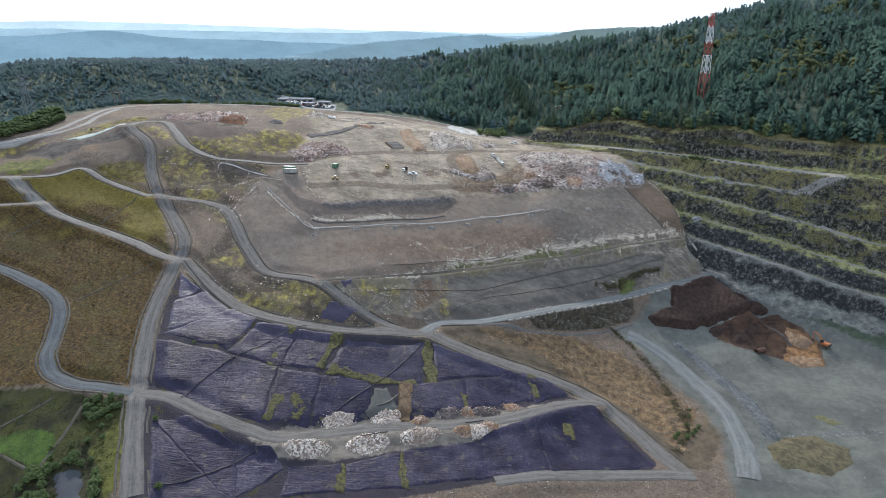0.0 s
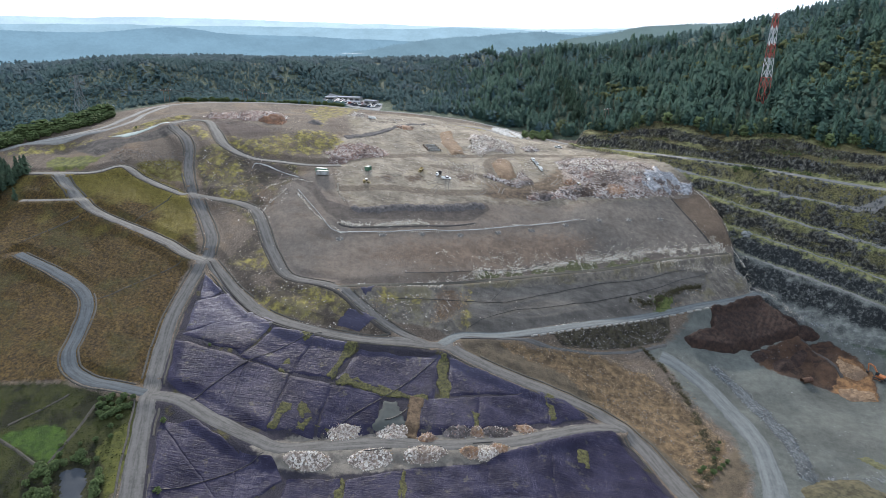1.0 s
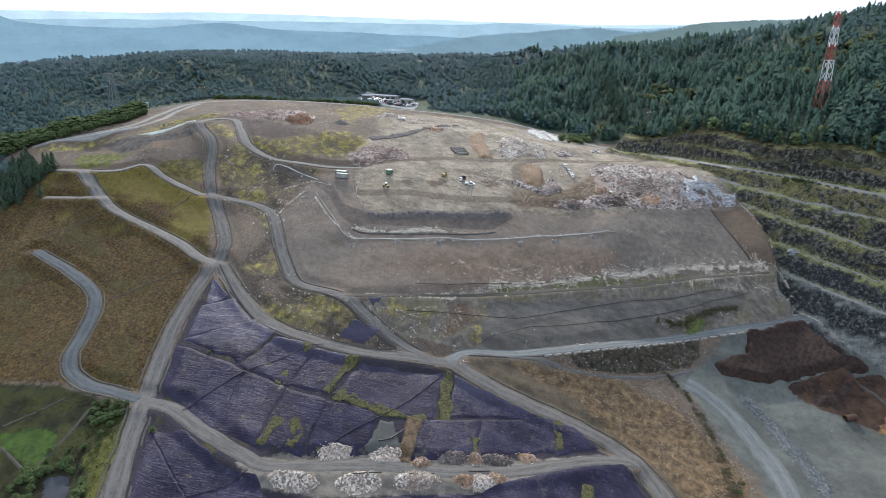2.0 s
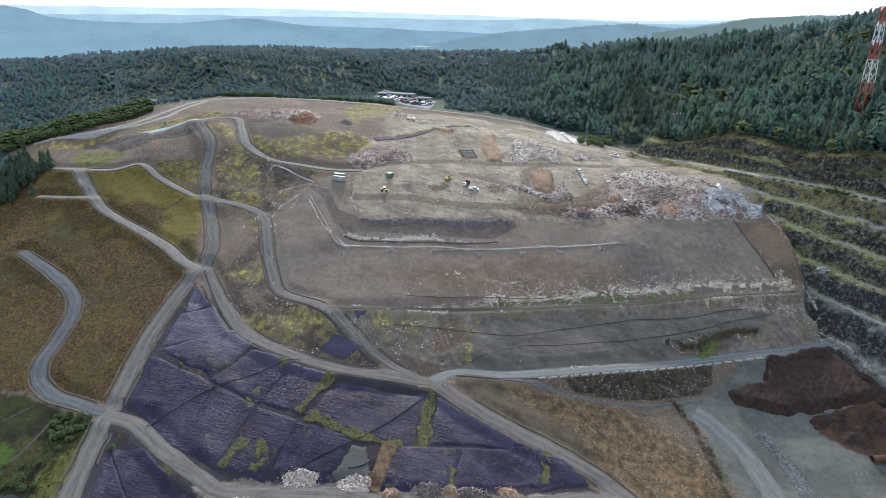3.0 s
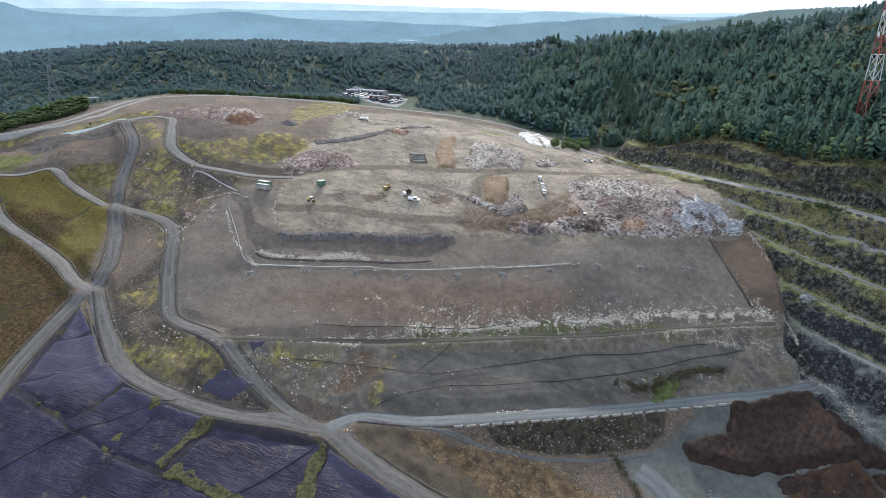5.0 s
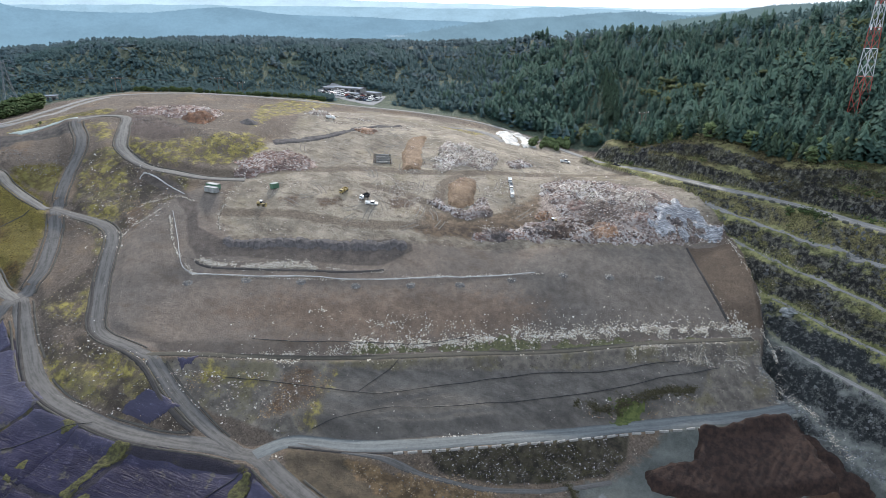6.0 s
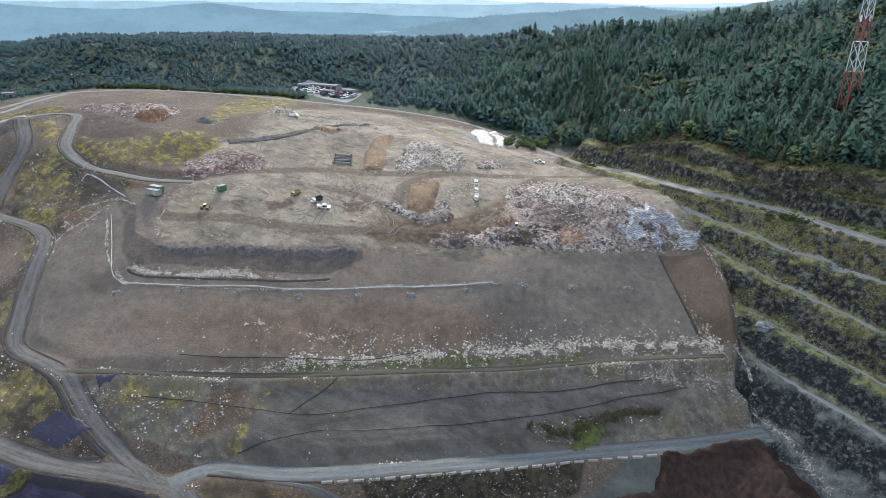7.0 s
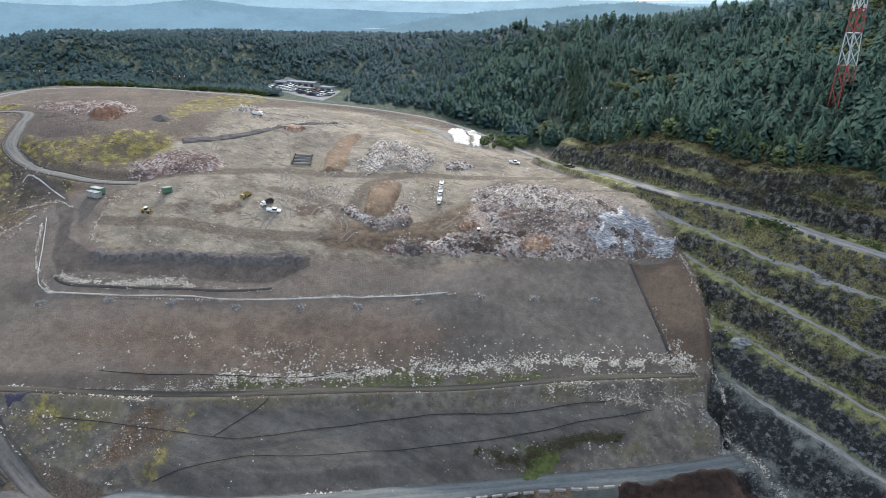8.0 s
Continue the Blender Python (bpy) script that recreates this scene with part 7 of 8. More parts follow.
strew("flat_litter", M_LITTER, "loose litter over the working flat", [
    patch(AREAS["work_flat"], 6500, 0.5, 31, 0.25, 6), patch([(-14, 356), (10, 366), (14, 387), (-10, 384)], 2400, 0.5, 32, 0.1, 4), patch([(36, 385), (46, 392), (44, 408), (34, 400)], 700, 0.5, 38, 0.0, 4), patch([(-62, 345), (-40, 350), (-42, 362), (-60, 358)], 500, 0.45, 39, 0.2, 4), patch(AREAS["litter_ground"], 2400, 0.5, 33, 0.0), band([(-65, 434), (-58, 431), (-43, 441), (-20, 452)], 420, 1.2, 0.6, 34), band([(-62, 442), (-52, 446), (-42, 449)], 700, 0.8, 0.6, 40), band([(-38, 444), (-30, 452), (-20, 460)], 300, 0.4, 0.6, 42),
    patch([(55, 404), (85, 372), (125, 378), (140, 390), (120, 412), (88, 422)], 3200, 0.5, 35, -0.1), band([(86, 367), (110, 376), (132, 385)], 1300, 1.0, 0.5, 36), band([(40, 362), (82, 369)], 700, 1.2, 0.45, 37)], 4)
strew("dark_waste", M_DARKWASTE, "dark rough waste on a bank below the road", [patch(AREAS["dark_bank"], 4200, 0.5, 41, -0.4, 4)], 5)
M_SOILBITS = litter_material("soil_rubble", [(0.17, 0.12, 0.07), (0.30, 0.225, 0.145), (0.08, 0.055, 0.035), (0.24, 0.17, 0.10), (0.36, 0.30, 0.22), (0.05, 0.036, 0.026), (0.14, 0.095, 0.055)])
strew("soil_rubble", M_SOILBITS, "brown rubble and stalks over bare soil", [patch(AREAS["soil"], 9000, 0.5, 45, 0.0, 5), band([(41, 259), (64, 262), (76, 260), (88, 258)], 1200, 1.4, 0.5, 47), band([(88, 258), (98, 247), (104, 236), (104, 222)], 1500, 2.2, 0.5, 48), patch([(97, 268), (105, 250), (110, 225), (104, 222), (99, 246), (90, 262)], 900, 0.5, 46, -0.3)], 6)
strew("quarry_rubble", M_STONE, "blue-grey rubble along the quarry floor", [
    patch(AREAS["quarry"], 2600, 0.4, 52, 0.1), band([(150, 333), (160, 325), (172, 314), (182, 302), (196, 282)], 2200, 2.2, 0.5, 53),
    band([(140, 205), (165, 206), (190, 205)], 900, 1.5, 0.6, 54)], 7)
strew("loose_clods", M_CLOD, "loose dark clods and stones over bare ground", [
    patch(AREAS["fill_slope"], 5200, 0.34, 61, -0.1, 20), patch(AREAS["scrub"], 3600, 0.5, 62, -0.2), patch(AREAS["old_cover"], 3200, 0.4, 63, -0.1), patch(AREAS["work_flat"], 4200, 0.4, 64, 0.0, 12), patch(AREAS["moss"], 1200, 0.6, 65, 0.0),
    band([(-160, 380), (-140, 388), (-120, 385), (-95, 375)], 900, 5.0, 0.5, 66), patch([(-200, 345), (-168, 345), (-146, 350), (-150, 335), (-190, 330)], 1800, 0.5, 67, -0.2), patch(AREAS["soil"], 2200, 0.5, 68, -0.2)], 8)
strew("dry_weeds", M_BRUSH, "dry brown weeds and brush on the old cover", [
    patch([(-10, 258), (6, 264), (8, 280), (-8, 277)], 900, 0.45, 81, -0.1, 4), patch([(88, 300), (98, 306), (112, 311), (129, 317), (128, 313), (104, 302)], 700, 0.45, 82, -0.1, 4), patch([(-40, 262), (-12, 272), (-14, 266), (-36, 256)], 500, 0.45, 83, 0.1, 4),
    patch([(20, 297), (60, 312), (58, 320), (18, 304)], 400, 0.45, 84, 0.2, 4), patch(AREAS["scrub"], 1600, 0.5, 85, 0.25, 5), patch([(-140, 336), (-104, 322), (-98, 330), (-126, 346)], 700, 0.5, 86, 0.1, 4)], 9)

# ---- loose sheets, pipes and blocks ----
def draped(name, poly, material, label, category, step=1.2, lift=0.25, fold=0.25, seed=0, ragged=0.7):
    """A sheet laid over the ground inside a polygon."""
    p = np.array(poly, float)
    ux, uy = np.arange(p[:, 0].min() - 1, p[:, 0].max() + 1, step), np.arange(p[:, 1].min() - 1, p[:, 1].max() + 1, step)
    X, Y = np.meshgrid(ux, uy)
    sd = inside(X, Y, p) + ragged * lattice_noise(X, Y, 5, seed, 3)
    Z = ground_z(X, Y) + np.where(sd > 0, lift + fold * lattice_noise(X, Y, 3, seed + 1, 3), -0.4)
    keep = sd > -step
    i = np.arange(X.size).reshape(X.shape)
    ok = keep[:-1, :-1] & keep[:-1, 1:] & keep[1:, 1:] & keep[1:, :-1]
    f = np.stack([i[:-1, :-1], i[:-1, 1:], i[1:, 1:], i[1:, :-1]], -1)[ok]
    used = np.unique(f)
    back = np.full(X.size, -1)
    back[used] = np.arange(len(used))
    ob = big_mesh(name, np.stack([X, Y, Z], -1).reshape(-1, 3)[used], back[f], material, smooth=True, label=label, category=category)
    if material is M_SHEET:
        # loose patches take the painted sky sheen too
        add_attr(ob, "upper", np.full(len(used), 0.7))
    return ob


def face_sheet_material():
    k = Mat("grey_blue_sheet", 0.4)
    k.bump(k.noise(0.5, 6, 0.7, (1.0, 5.0, 1.0, 25), distort=1.2), 1.0, 0.7)
    return k.done(k.mix(k.ramp(k.noise(0.5, 6, 0.7, (1.0, 5.0, 1.0, 25), distort=1.2), 0.42, 0.66), (0.11, 0.112, 0.122), (0.54, 0.54, 0.55)))


draped("face_sheet", [(110, 394), (118, 401), (128, 398), (137.5, 391), (138, 387), (124, 381.5), (112, 379), (107, 386)], face_sheet_material(), "crumpled grey-blue plastic sheet over the waste face", "plastic sheet", 0.7, 1.3, 1.0, 61, 2.6)
draped("white_liner", [(20, 498), (27, 507), (36, 490), (39, 474), (32, 474), (26, 488)], M_LINER, "white liner sheet over a pond bank", "liner", 1.0, 0.5, 0.6, 62, 1.6)
draped("white_liner", [(28.6, 507), (34, 510), (43, 497), (47, 480), (42, 472), (40.2, 475), (37.6, 490)], M_LINER, "white liner sheet over a pond bank", "liner", 1.0, 0.5, 0.6, 74, 1.2)
draped("pale_track", [(-6, 486), (8, 494), (22, 492), (30, 478), (27, 475), (18, 486), (8, 489), (-4, 483)], M_GRAVEL_PALE, "pale gravel track beside a liner", "track", 1.2, 0.3, 0.1, 75)
draped("green_liner", [(-197, 358.3), (-190.5, 361.6), (-181, 366.3), (-170.8, 377), (-169.6, 375.8), (-179.6, 364.2), (-187.5, 357.8)], M_LINER_GREEN, "pale green liner strip on a grass bank", "liner", 0.6, 0.25, 0.06, 63, 0.3)
draped("concrete_slab", [(-26, 200), (-23, 212), (-19, 212), (-14, 201)], plain("slab_grey", (0.058, 0.062, 0.058), 0.85, vary=0.25, scale=0.3), "grey-green patch sheet between purple covers", "sheet", 1.0, 0.65, 0.04, 64)
k = Mat("pond_water", 0.6)
k.bsdf.inputs["Specular IOR Level"].default_value = 0.06
draped("pond_surface", [(-119, 165), (-115, 167.4), (-112.6, 167.4), (-108.7, 162.4), (-106.4, 155), (-107, 151), (-113, 151), (-114, 157)], k.done(k.mix(k.noise(0.3), (0.032, 0.036, 0.043), (0.050, 0.056, 0.064))), "small grey pond ringed by shrubs", "pond", 1.0, 0.25, 0.0, 65)
draped("purple_patch", [(-47, 245), (-44, 253), (-36.7, 252.9), (-31.4, 252.4), (-37.2, 245.8)], M_SHEET, "purple plastic cover patch beside the road", "cover sheet", 0.6, 0.3, 0.12, 66, 0.7)
draped("purple_patch", [(-41, 265), (-35.3, 268), (-34.8, 264.9), (-38.2, 262.8)], M_SHEET, "small crumpled purple plastic patch at a road bend", "cover sheet", 0.5, 0.3, 0.3, 76, 1.6)
draped("turf_patch", [(98, 301), (101, 300), (105, 304), (109, 309), (104, 309), (98, 306)], M_TURF, "bright green turf patch on grey ground", "turf", 0.6, 0.2, 0.3, 67, 2.6)
draped("turf_patch", [(156, 219), (162, 219), (166, 213), (161, 211)], M_OLIVE, "green weed patch in a quarry puddle", "turf", 0.9, 0.2, 0.1, 68)
draped("green_strip", [(10, 292), (60, 313), (100, 326.5), (130, 337), (131, 335), (100, 323.5), (60, 310), (10, 289.5)], M_OLIVE, "thin green weed strip below the litter band", "turf", 0.6, 0.10, 0.1, 70, 1.9)
draped("earth_bank", [(-68, 388), (-61, 396), (-53, 407), (-46, 418), (-40.5, 431), (-33, 442), (-25, 454), (-26.5, 455), (-36, 443), (-43, 432), (-49, 420), (-56, 409), (-64, 399), (-72, 391)], M_GREY_HEAP, "dark cut bank across the grey flat", "bank", 0.7, 0.35, 0.4, 72)
M_STRIP = soil_material("strip_moss", (0.030, 0.029, 0.015), (0.085, 0.080, 0.028), 0.9)
for i, q in enumerate([[(-58.5, 203), (-55.5, 203), (-58, 192), (-61, 192)], [(-53, 205), (-49.5, 205), (-48.5, 193), (-52, 193)], [(-49, 199), (-38, 197), (-38, 194.8), (-49, 196.5)], [(-4.5, 241), (-1.2, 240), (0.6, 217), (-3.2, 217)], [(9.4, 213), (12.4, 213), (12.4, 205), (9.4, 205)], [(39.5, 232), (42, 232), (44, 218), (38, 217)], [(-33.5, 178), (-31, 178), (-31, 165), (-34, 165)], [(-13.4, 184), (-11.8, 184), (-10.8, 168), (-13.2, 168)], [(48, 206), (51, 206), (51.5, 198), (47.5, 198)], [(-43, 216), (-38, 219), (-28, 217.5), (-8, 217), (-8, 214.6), (-40, 214)], [(-58.5, 236), (-55.8, 236), (-62, 216), (-65, 217)], [(-40.5, 236), (-36, 237), (-43, 216), (-47, 217)]]):
    draped("moss_strip", q, M_STRIP, "mossy olive strip between purple cover sheets", "turf", 0.4, 0.36, 0.12, 80 + i, 1.5)
M_EARTH_DARK = soil_material("dark_earth", (0.055, 0.036, 0.022), (0.13, 0.088, 0.054), 0.5)
draped("earth_strip", [(-14, 216), (-9, 216), (-10, 198), (-15, 199)], M_EARTH_DARK, "brown earth strip with dry brush between sheets", "earth strip", 0.7, 0.62, 0.15, 95)


def hose(name, line, r, material, label, lift=0.15):
    """A pipe that lies along the ground."""
    p = dense([(*q, 0) for q in line], 2.0)
    z = ground_z(p[:, 0], p[:, 1]) + r + lift
    cu = bpy.data.curves.new(name, 'CURVE')
    cu.dimensions, cu.bevel_depth, cu.bevel_resolution = '3D', r, 1
    sp = cu.splines.new('POLY')
    sp.points.add(len(p) - 1)
    for q, (x, y, _), zz in zip(sp.points, p, z):
        q.co = (x, y, zz, 1)
    tmp = bpy.data.objects.new(name, cu)
    me = bpy.data.meshes.new_from_object(tmp)
    bpy.data.objects.remove(tmp)
    me.materials.clear()
    me.materials.append(material)
    return tagged(new(name, me), label=label, category="pipe", group="gas pipes on the slopes")


LAB = "thin black plastic gas pipe lying on the cover"
for line in ([(-25, 265.6), (-13, 269), (5, 274), (20.3, 278), (31.4, 283), (48, 292.3), (75, 306.6), (98, 315), (121, 325)], [(7.3, 262.6), (15.8, 268.4), (27.2, 275.2), (45.6, 282.4), (65, 292.3), (87, 304), (112, 316), (135, 328)], [(-22.4, 280.6), (-12.4, 283.6), (-3.4, 287), (15.9, 295.2), (33, 302), (48, 310)], [(17, 277), (24, 288), (27, 293)],
             [(-44, 192), (-33, 204), (-20, 217), (-4, 241)], [(-91, 199), (-78, 217), (-65, 229), (-52, 238)], [(-89, 163), (-69, 172), (-59, 180)]):
    hose("gas_pipe", line, 0.13, M_PIPE, LAB, 0.3)
for line in ([(-14, 210), (-18, 205), (-22, 203)], [(-48, 179.5), (-40, 182.5)], [(-27, 188), (-18, 190.5)], [(-9, 192), (-1, 194)], [(10, 197.8), (17, 200)]):
    hose("drain_pipe", line, 0.22, M_PIPE, "short black drain pipe by a waste pile", 0.6)


def block_shape(sx, sy, sz):
    bm = bmesh.new()
    box(bm, 0, 0, sz / 2, sx, sy, sz, 0.08)
    box(bm, 0, 0, sz + 0.06, sx * 0.3, sy * 0.3, 0.14)
    me = bpy.data.meshes.new("concrete_block")
    bm.to_mesh(me), bm.free()
    return me


me = block_shape(2.2, 1.0, 0.95)
me.materials.append(plain("mossy_concrete", (0.10, 0.10, 0.085), 0.95, vary=0.4))
up = dense(ROAD_UPPER, 1.0)
t = np.gradient(up[:, :2], axis=0)
t /= np.linalg.norm(t, axis=1, keepdims=True)
edge = up[:, :2] + np.c_[t[:, 1], -t[:, 0]] * 4.3
run = np.r_[0, np.cumsum(np.linalg.norm(np.diff(edge, axis=0), axis=1))]
s0 = run[np.argmin(np.hypot(edge[:, 0] - 126, edge[:, 1] - 417))]
for i in range(22):
    d = s0 + i * (3.0 if i < 6 else 4.4)
    x, y = np.interp(d, run, edge[:, 0]), np.interp(d, run, edge[:, 1])
    a = math.degrees(math.atan2(np.interp(d + 1, run, edge[:, 1]) - y, np.interp(d + 1, run, edge[:, 0]) - x))
    ob = tagged(new("concrete_block", me), label="mossy dark concrete block edging the upper road", category="concrete block", group="blocks along the upper road")
    ob.matrix_world = pose(x, y, float(ground_z(x, y)) - 0.08, 0, 0, a + 3 * math.sin(i * 2.3))
me = block_shape(3.0, 0.6, 0.75)
me.materials.append(M_CONCRETE)
md = dense(ROAD_MID, 1.0)
t = np.gradient(md[:, :2], axis=0)
t /= np.linalg.norm(t, axis=1, keepdims=True)
edge = md[:, :2] + np.c_[t[:, 1], -t[:, 0]] * 3.9
run = np.r_[0, np.cumsum(np.linalg.norm(np.diff(edge, axis=0), axis=1))]
s0 = run[np.argmin(np.hypot(edge[:, 0] - 36, edge[:, 1] - 262))]
for i in range(24):
    d = s0 + i * 4.4
    x, y = np.interp(d, run, edge[:, 0]), np.interp(d, run, edge[:, 1])
    a = math.degrees(math.atan2(np.interp(d + 1, run, edge[:, 1]) - y, np.interp(d + 1, run, edge[:, 0]) - x))
    ob = tagged(new("road_barrier", me), label="pale concrete barrier along the lower bench road", category="concrete barrier", group="barriers along the bench road")
    ob.matrix_world = pose(x, y, float(ground_z(x, y)) - 0.05, 0, 0, a + 4 * math.sin(i * 1.7))


# ---- waste pits ----
def waste_pit(x, y, yaw):
    e = thing("waste_pit", x, y, yaw, label="row of dark dumping bays with pale timber beams", category="dumping bay")
    for i in range(4):
        part("bay_wall", box(bmesh.new(), 0, -6.6 + i * 4.4, 0.6, 10.5, 0.45, 1.2, 0.05), M_CONCRETE, e, "pale timber beam")
        for sx in (-4.6, 4.6):
            part("post", box(bmesh.new(), sx, -6.6 + i * 4.4, 0.85, 0.5, 0.9, 1.8, 0.04), M_WOOD, e)
    part("back_wall", box(bmesh.new(), -5.4, 0, 0.75, 0.5, 14, 1.6, 0.05), M_WOOD, e)
    for i in range(3):
        part("bay_floor", box(bmesh.new(), 0, -4.4 + i * 4.4, 0.1, 10.2, 3.7, 0.2), M_RUBBER, e)
    tilt_to_ground(e, x, y, yaw, 5.0, -0.1)
    e.scale = (0.8,) * 3
    return e


waste_pit(-18.0, 402, 22)


# ---- masts and lines ----
def strut(bm, p, q, r):
    drum(bm, p, q, r, n=5, caps=False)


def radio_mast(x, y, high, base, top):
    e = thing("radio_mast", x, y, 28, 1.0, label="tall red and white steel lattice radio mast in the woods", category="radio mast")
    joints = (0, 0.307, 0.52, 0.675, 0.845, 1.0)
    corner = lambda t, i: Vector((((i % 2) * 2 - 1), ((i // 2) * 2 - 1), 0)) * (base + (top - base) * t) / 2 + Vector((0, 0, high * t))
    ring = (0, 1, 3, 2)
    for k, (a, b) in enumerate(zip(joints, joints[1:])):
        mat = M_RED if k % 2 == 0 else M_MAST_WHITE
        bm = bmesh.new()
        for i in range(4):
            strut(bm, corner(a, i), corner(b, i), 0.21)
        m = (a + b) / 2
        for j in range(4):
            c, d = ring[j], ring[(j + 1) % 4]
            for lo, hi in ((a, m), (m, b)):
                strut(bm, corner(lo, c), corner(hi, d), 0.12)
                strut(bm, corner(lo, d), corner(hi, c), 0.12)
            strut(bm, corner(b, c), corner(b, d), 0.15)
        part("lattice_section", bm, mat, e, "red lattice section" if k % 2 == 0 else "white lattice section")
    for i, zz in enumerate((0.675, 0.845, 0.985)):
        w = base + (top - base) * zz
        for sx in (-1, 1):
            bm = bmesh.new()
            drum(bm, (sx * (w / 2 + 0.6), 0, high * zz - 1), (sx * (w / 2 + 0.6), 0, high * zz + 1.4), 0.35, n=8)
            drum(bm, (sx * w / 2, 0, high * zz), (sx * (w / 2 + 0.6), 0, high * zz), 0.1, n=6)
            part("antenna", bm, M_WHITE, e)
    part("whip", drum(bmesh.new(), (0, 0, high), (0, 0, high + 3.5), 0.12, n=6), M_STEEL, e)


def pylon(x, y, high, yaw):
    e = thing("power_pylon", x, y, yaw, 0.5, label="grey steel lattice power pylon at the forest edge", category="pylon")
    half = lambda t: 3.6 * (1 - t) ** 1.6 + 0.7
    bm = bmesh.new()
    lv = [0, 0.2, 0.38, 0.54, 0.68, 0.8, 0.9, 1.0]
    cn = lambda t, i: Vector((((i % 2) * 2 - 1) * half(t), ((i // 2) * 2 - 1) * half(t), t * high))
    for a, b in zip(lv, lv[1:]):
        for i in range(4):
            strut(bm, cn(a, i), cn(b, i), 0.14)
        for c, d in ((0, 1), (1, 3), (3, 2), (2, 0)):
            strut(bm, cn(a, c), cn(b, d), 0.08), strut(bm, cn(a, d), cn(b, c), 0.08)
    part("tower", bm, M_PYLON, e)
    for zz, w in ((0.68, 5.5), (0.82, 4.8), (0.97, 4.0)):
        for sx in (-1, 1):
            bm = bmesh.new()
            strut(bm, (sx * half(zz), 0, zz * high), (sx * w, 0, zz * high + 0.4), 0.14)
            strut(bm, (sx * half(zz), 0, zz * high + 1.3), (sx * w, 0, zz * high + 0.4), 0.1)
            drum(bm, (sx * w, 0, zz * high + 0.4), (sx * w, 0, zz * high - 0.9), 0.16, n=6)
            part("crossarm", bm, M_PYLON, e)
    return e


def pole_frame(x, y, high, yaw, label="double grey power pole with a crossarm"):
    e = thing("power_pole", x, y, yaw, 0.5, label=label, category="power pole", group="power poles before the woods")
    for sx in (-1.6, 1.6):
        part("pole", drum(bmesh.new(), (sx, 0, 0), (sx, 0, high), 0.2, 0.15, n=8), M_WOOD, e)
    part("crossarm", box(bmesh.new(), 0, 0, high - 0.8, 7.0, 0.25, 0.3), M_WOOD, e)
    for sx in (-3.2, 0, 3.2):
        part("insulator", drum(bmesh.new(), (sx, 0, high - 0.7), (sx, 0, high - 0.1), 0.16, n=6), M_WHITE, e)


radio_mast(198.5, 450, 57, 5.3, 2.3)
pylon(-236, 399, 27, 60)
POLES = [(-203, 445, 10), (-167, 497, 10), (-154.5, 500.5, 8.5)]
for x, y, h in POLES:
    pole_frame(x, y, h, 20)
pole_frame(106, 494, 13, 40, "single bay timber power pole above the quarry")


def wire(a, b, sag):
    bm = bmesh.new()
    pts = [Vector(a).lerp(Vector(b), i / 12) - Vector((0, 0, sag * 4 * (i / 12) * (1 - i / 12))) for i in range(13)]
    for p, q in zip(pts, pts[1:]):
        strut(bm, p, q, 0.05)
    me = bpy.data.meshes.new("power_line")
    bm.to_mesh(me), bm.free()
    me.materials.append(M_DARK)
    tagged(new("power_line", me), label="thin sagging overhead power line", category="power line", group="overhead lines")


top = lambda x, y, h: (x, y, float(ground_z(x, y)) + h)
for off in (-3.2, 0, 3.2):
    wire(top(-236 + off, 399, 22), top(-203 + off, 445, 9.4), 2.5)
    wire(top(-203 + off, 445, 9.4), top(-167 + off, 497, 9.4), 2.0)
    wire(top(-167 + off, 497, 9.4), top(-154.5 + off, 500.5, 7.9), 0.6)


# ---- depot beyond the fill ----
def shed(x, y, sx, sy, h, yaw, label):
    e = thing("depot_shed", x, y, yaw, 0.6, label=label, category="shed", group="sheds of the depot")
    part("wall", box(bmesh.new(), 0, 0, h / 2, sx, sy, h), M_WALL, e)
    bm = bmesh.new()
    for s in (-1, 1):
        box(bm, 0, s * sy / 4, h + 0.45, sx + 0.8, sy / 2 + 0.6, 0.2, pitch=0)
    bmesh.ops.rotate(bm, verts=bm.verts[:8], cent=(0, -sy / 4, h + 0.45), matrix=Matrix.Rotation(0.12, 3, 'X'))
    bmesh.ops.rotate(bm, verts=bm.verts[8:16], cent=(0, sy / 4, h + 0.45), matrix=Matrix.Rotation(-0.12, 3, 'X'))
    part("roof", bm, M_ROOF, e)
    n = max(2, int(sx / 5))
    for i in range(n):
        part("door", box(bmesh.new(), -sx / 2 + (i + 0.5) * sx / n, -sy / 2 - 0.03, h * 0.4, sx / n * 0.6, 0.08, h * 0.75), M_DARK, e)


draped("depot_yard", [(-123, 536), (-97, 533), (-76, 522), (-68, 524), (-69, 552), (-89, 562), (-117, 566)], plain("yard_asphalt", (0.20, 0.205, 0.21), 0.9, vary=0.3, scale=0.2), "grey paved yard of a depot", "yard", 1.5, 0.3, 0.0, 71)
shed(-101, 559, 26, 6, 3.2, -14, "long pale metal-roofed depot shed")
shed(-79, 552, 11, 5, 3.2, -20, "pale metal-roofed depot shed")
shed(-113, 552, 9, 5, 3.0, -6, "small pale depot shed")
shed(-93, 547, 12, 4, 2.8, -14, "low pale depot shed with a metal roof")
shed(-233, 424, 6, 4, 3.0, 30, "small white hut among trees")
rngp = np.random.RandomState(3)
paints = [M_WHITE, M_DARK, plain("car_blue", (0.05, 0.08, 0.14), 0.4), plain("car_red", (0.22, 0.04, 0.03), 0.4), M_STEEL]
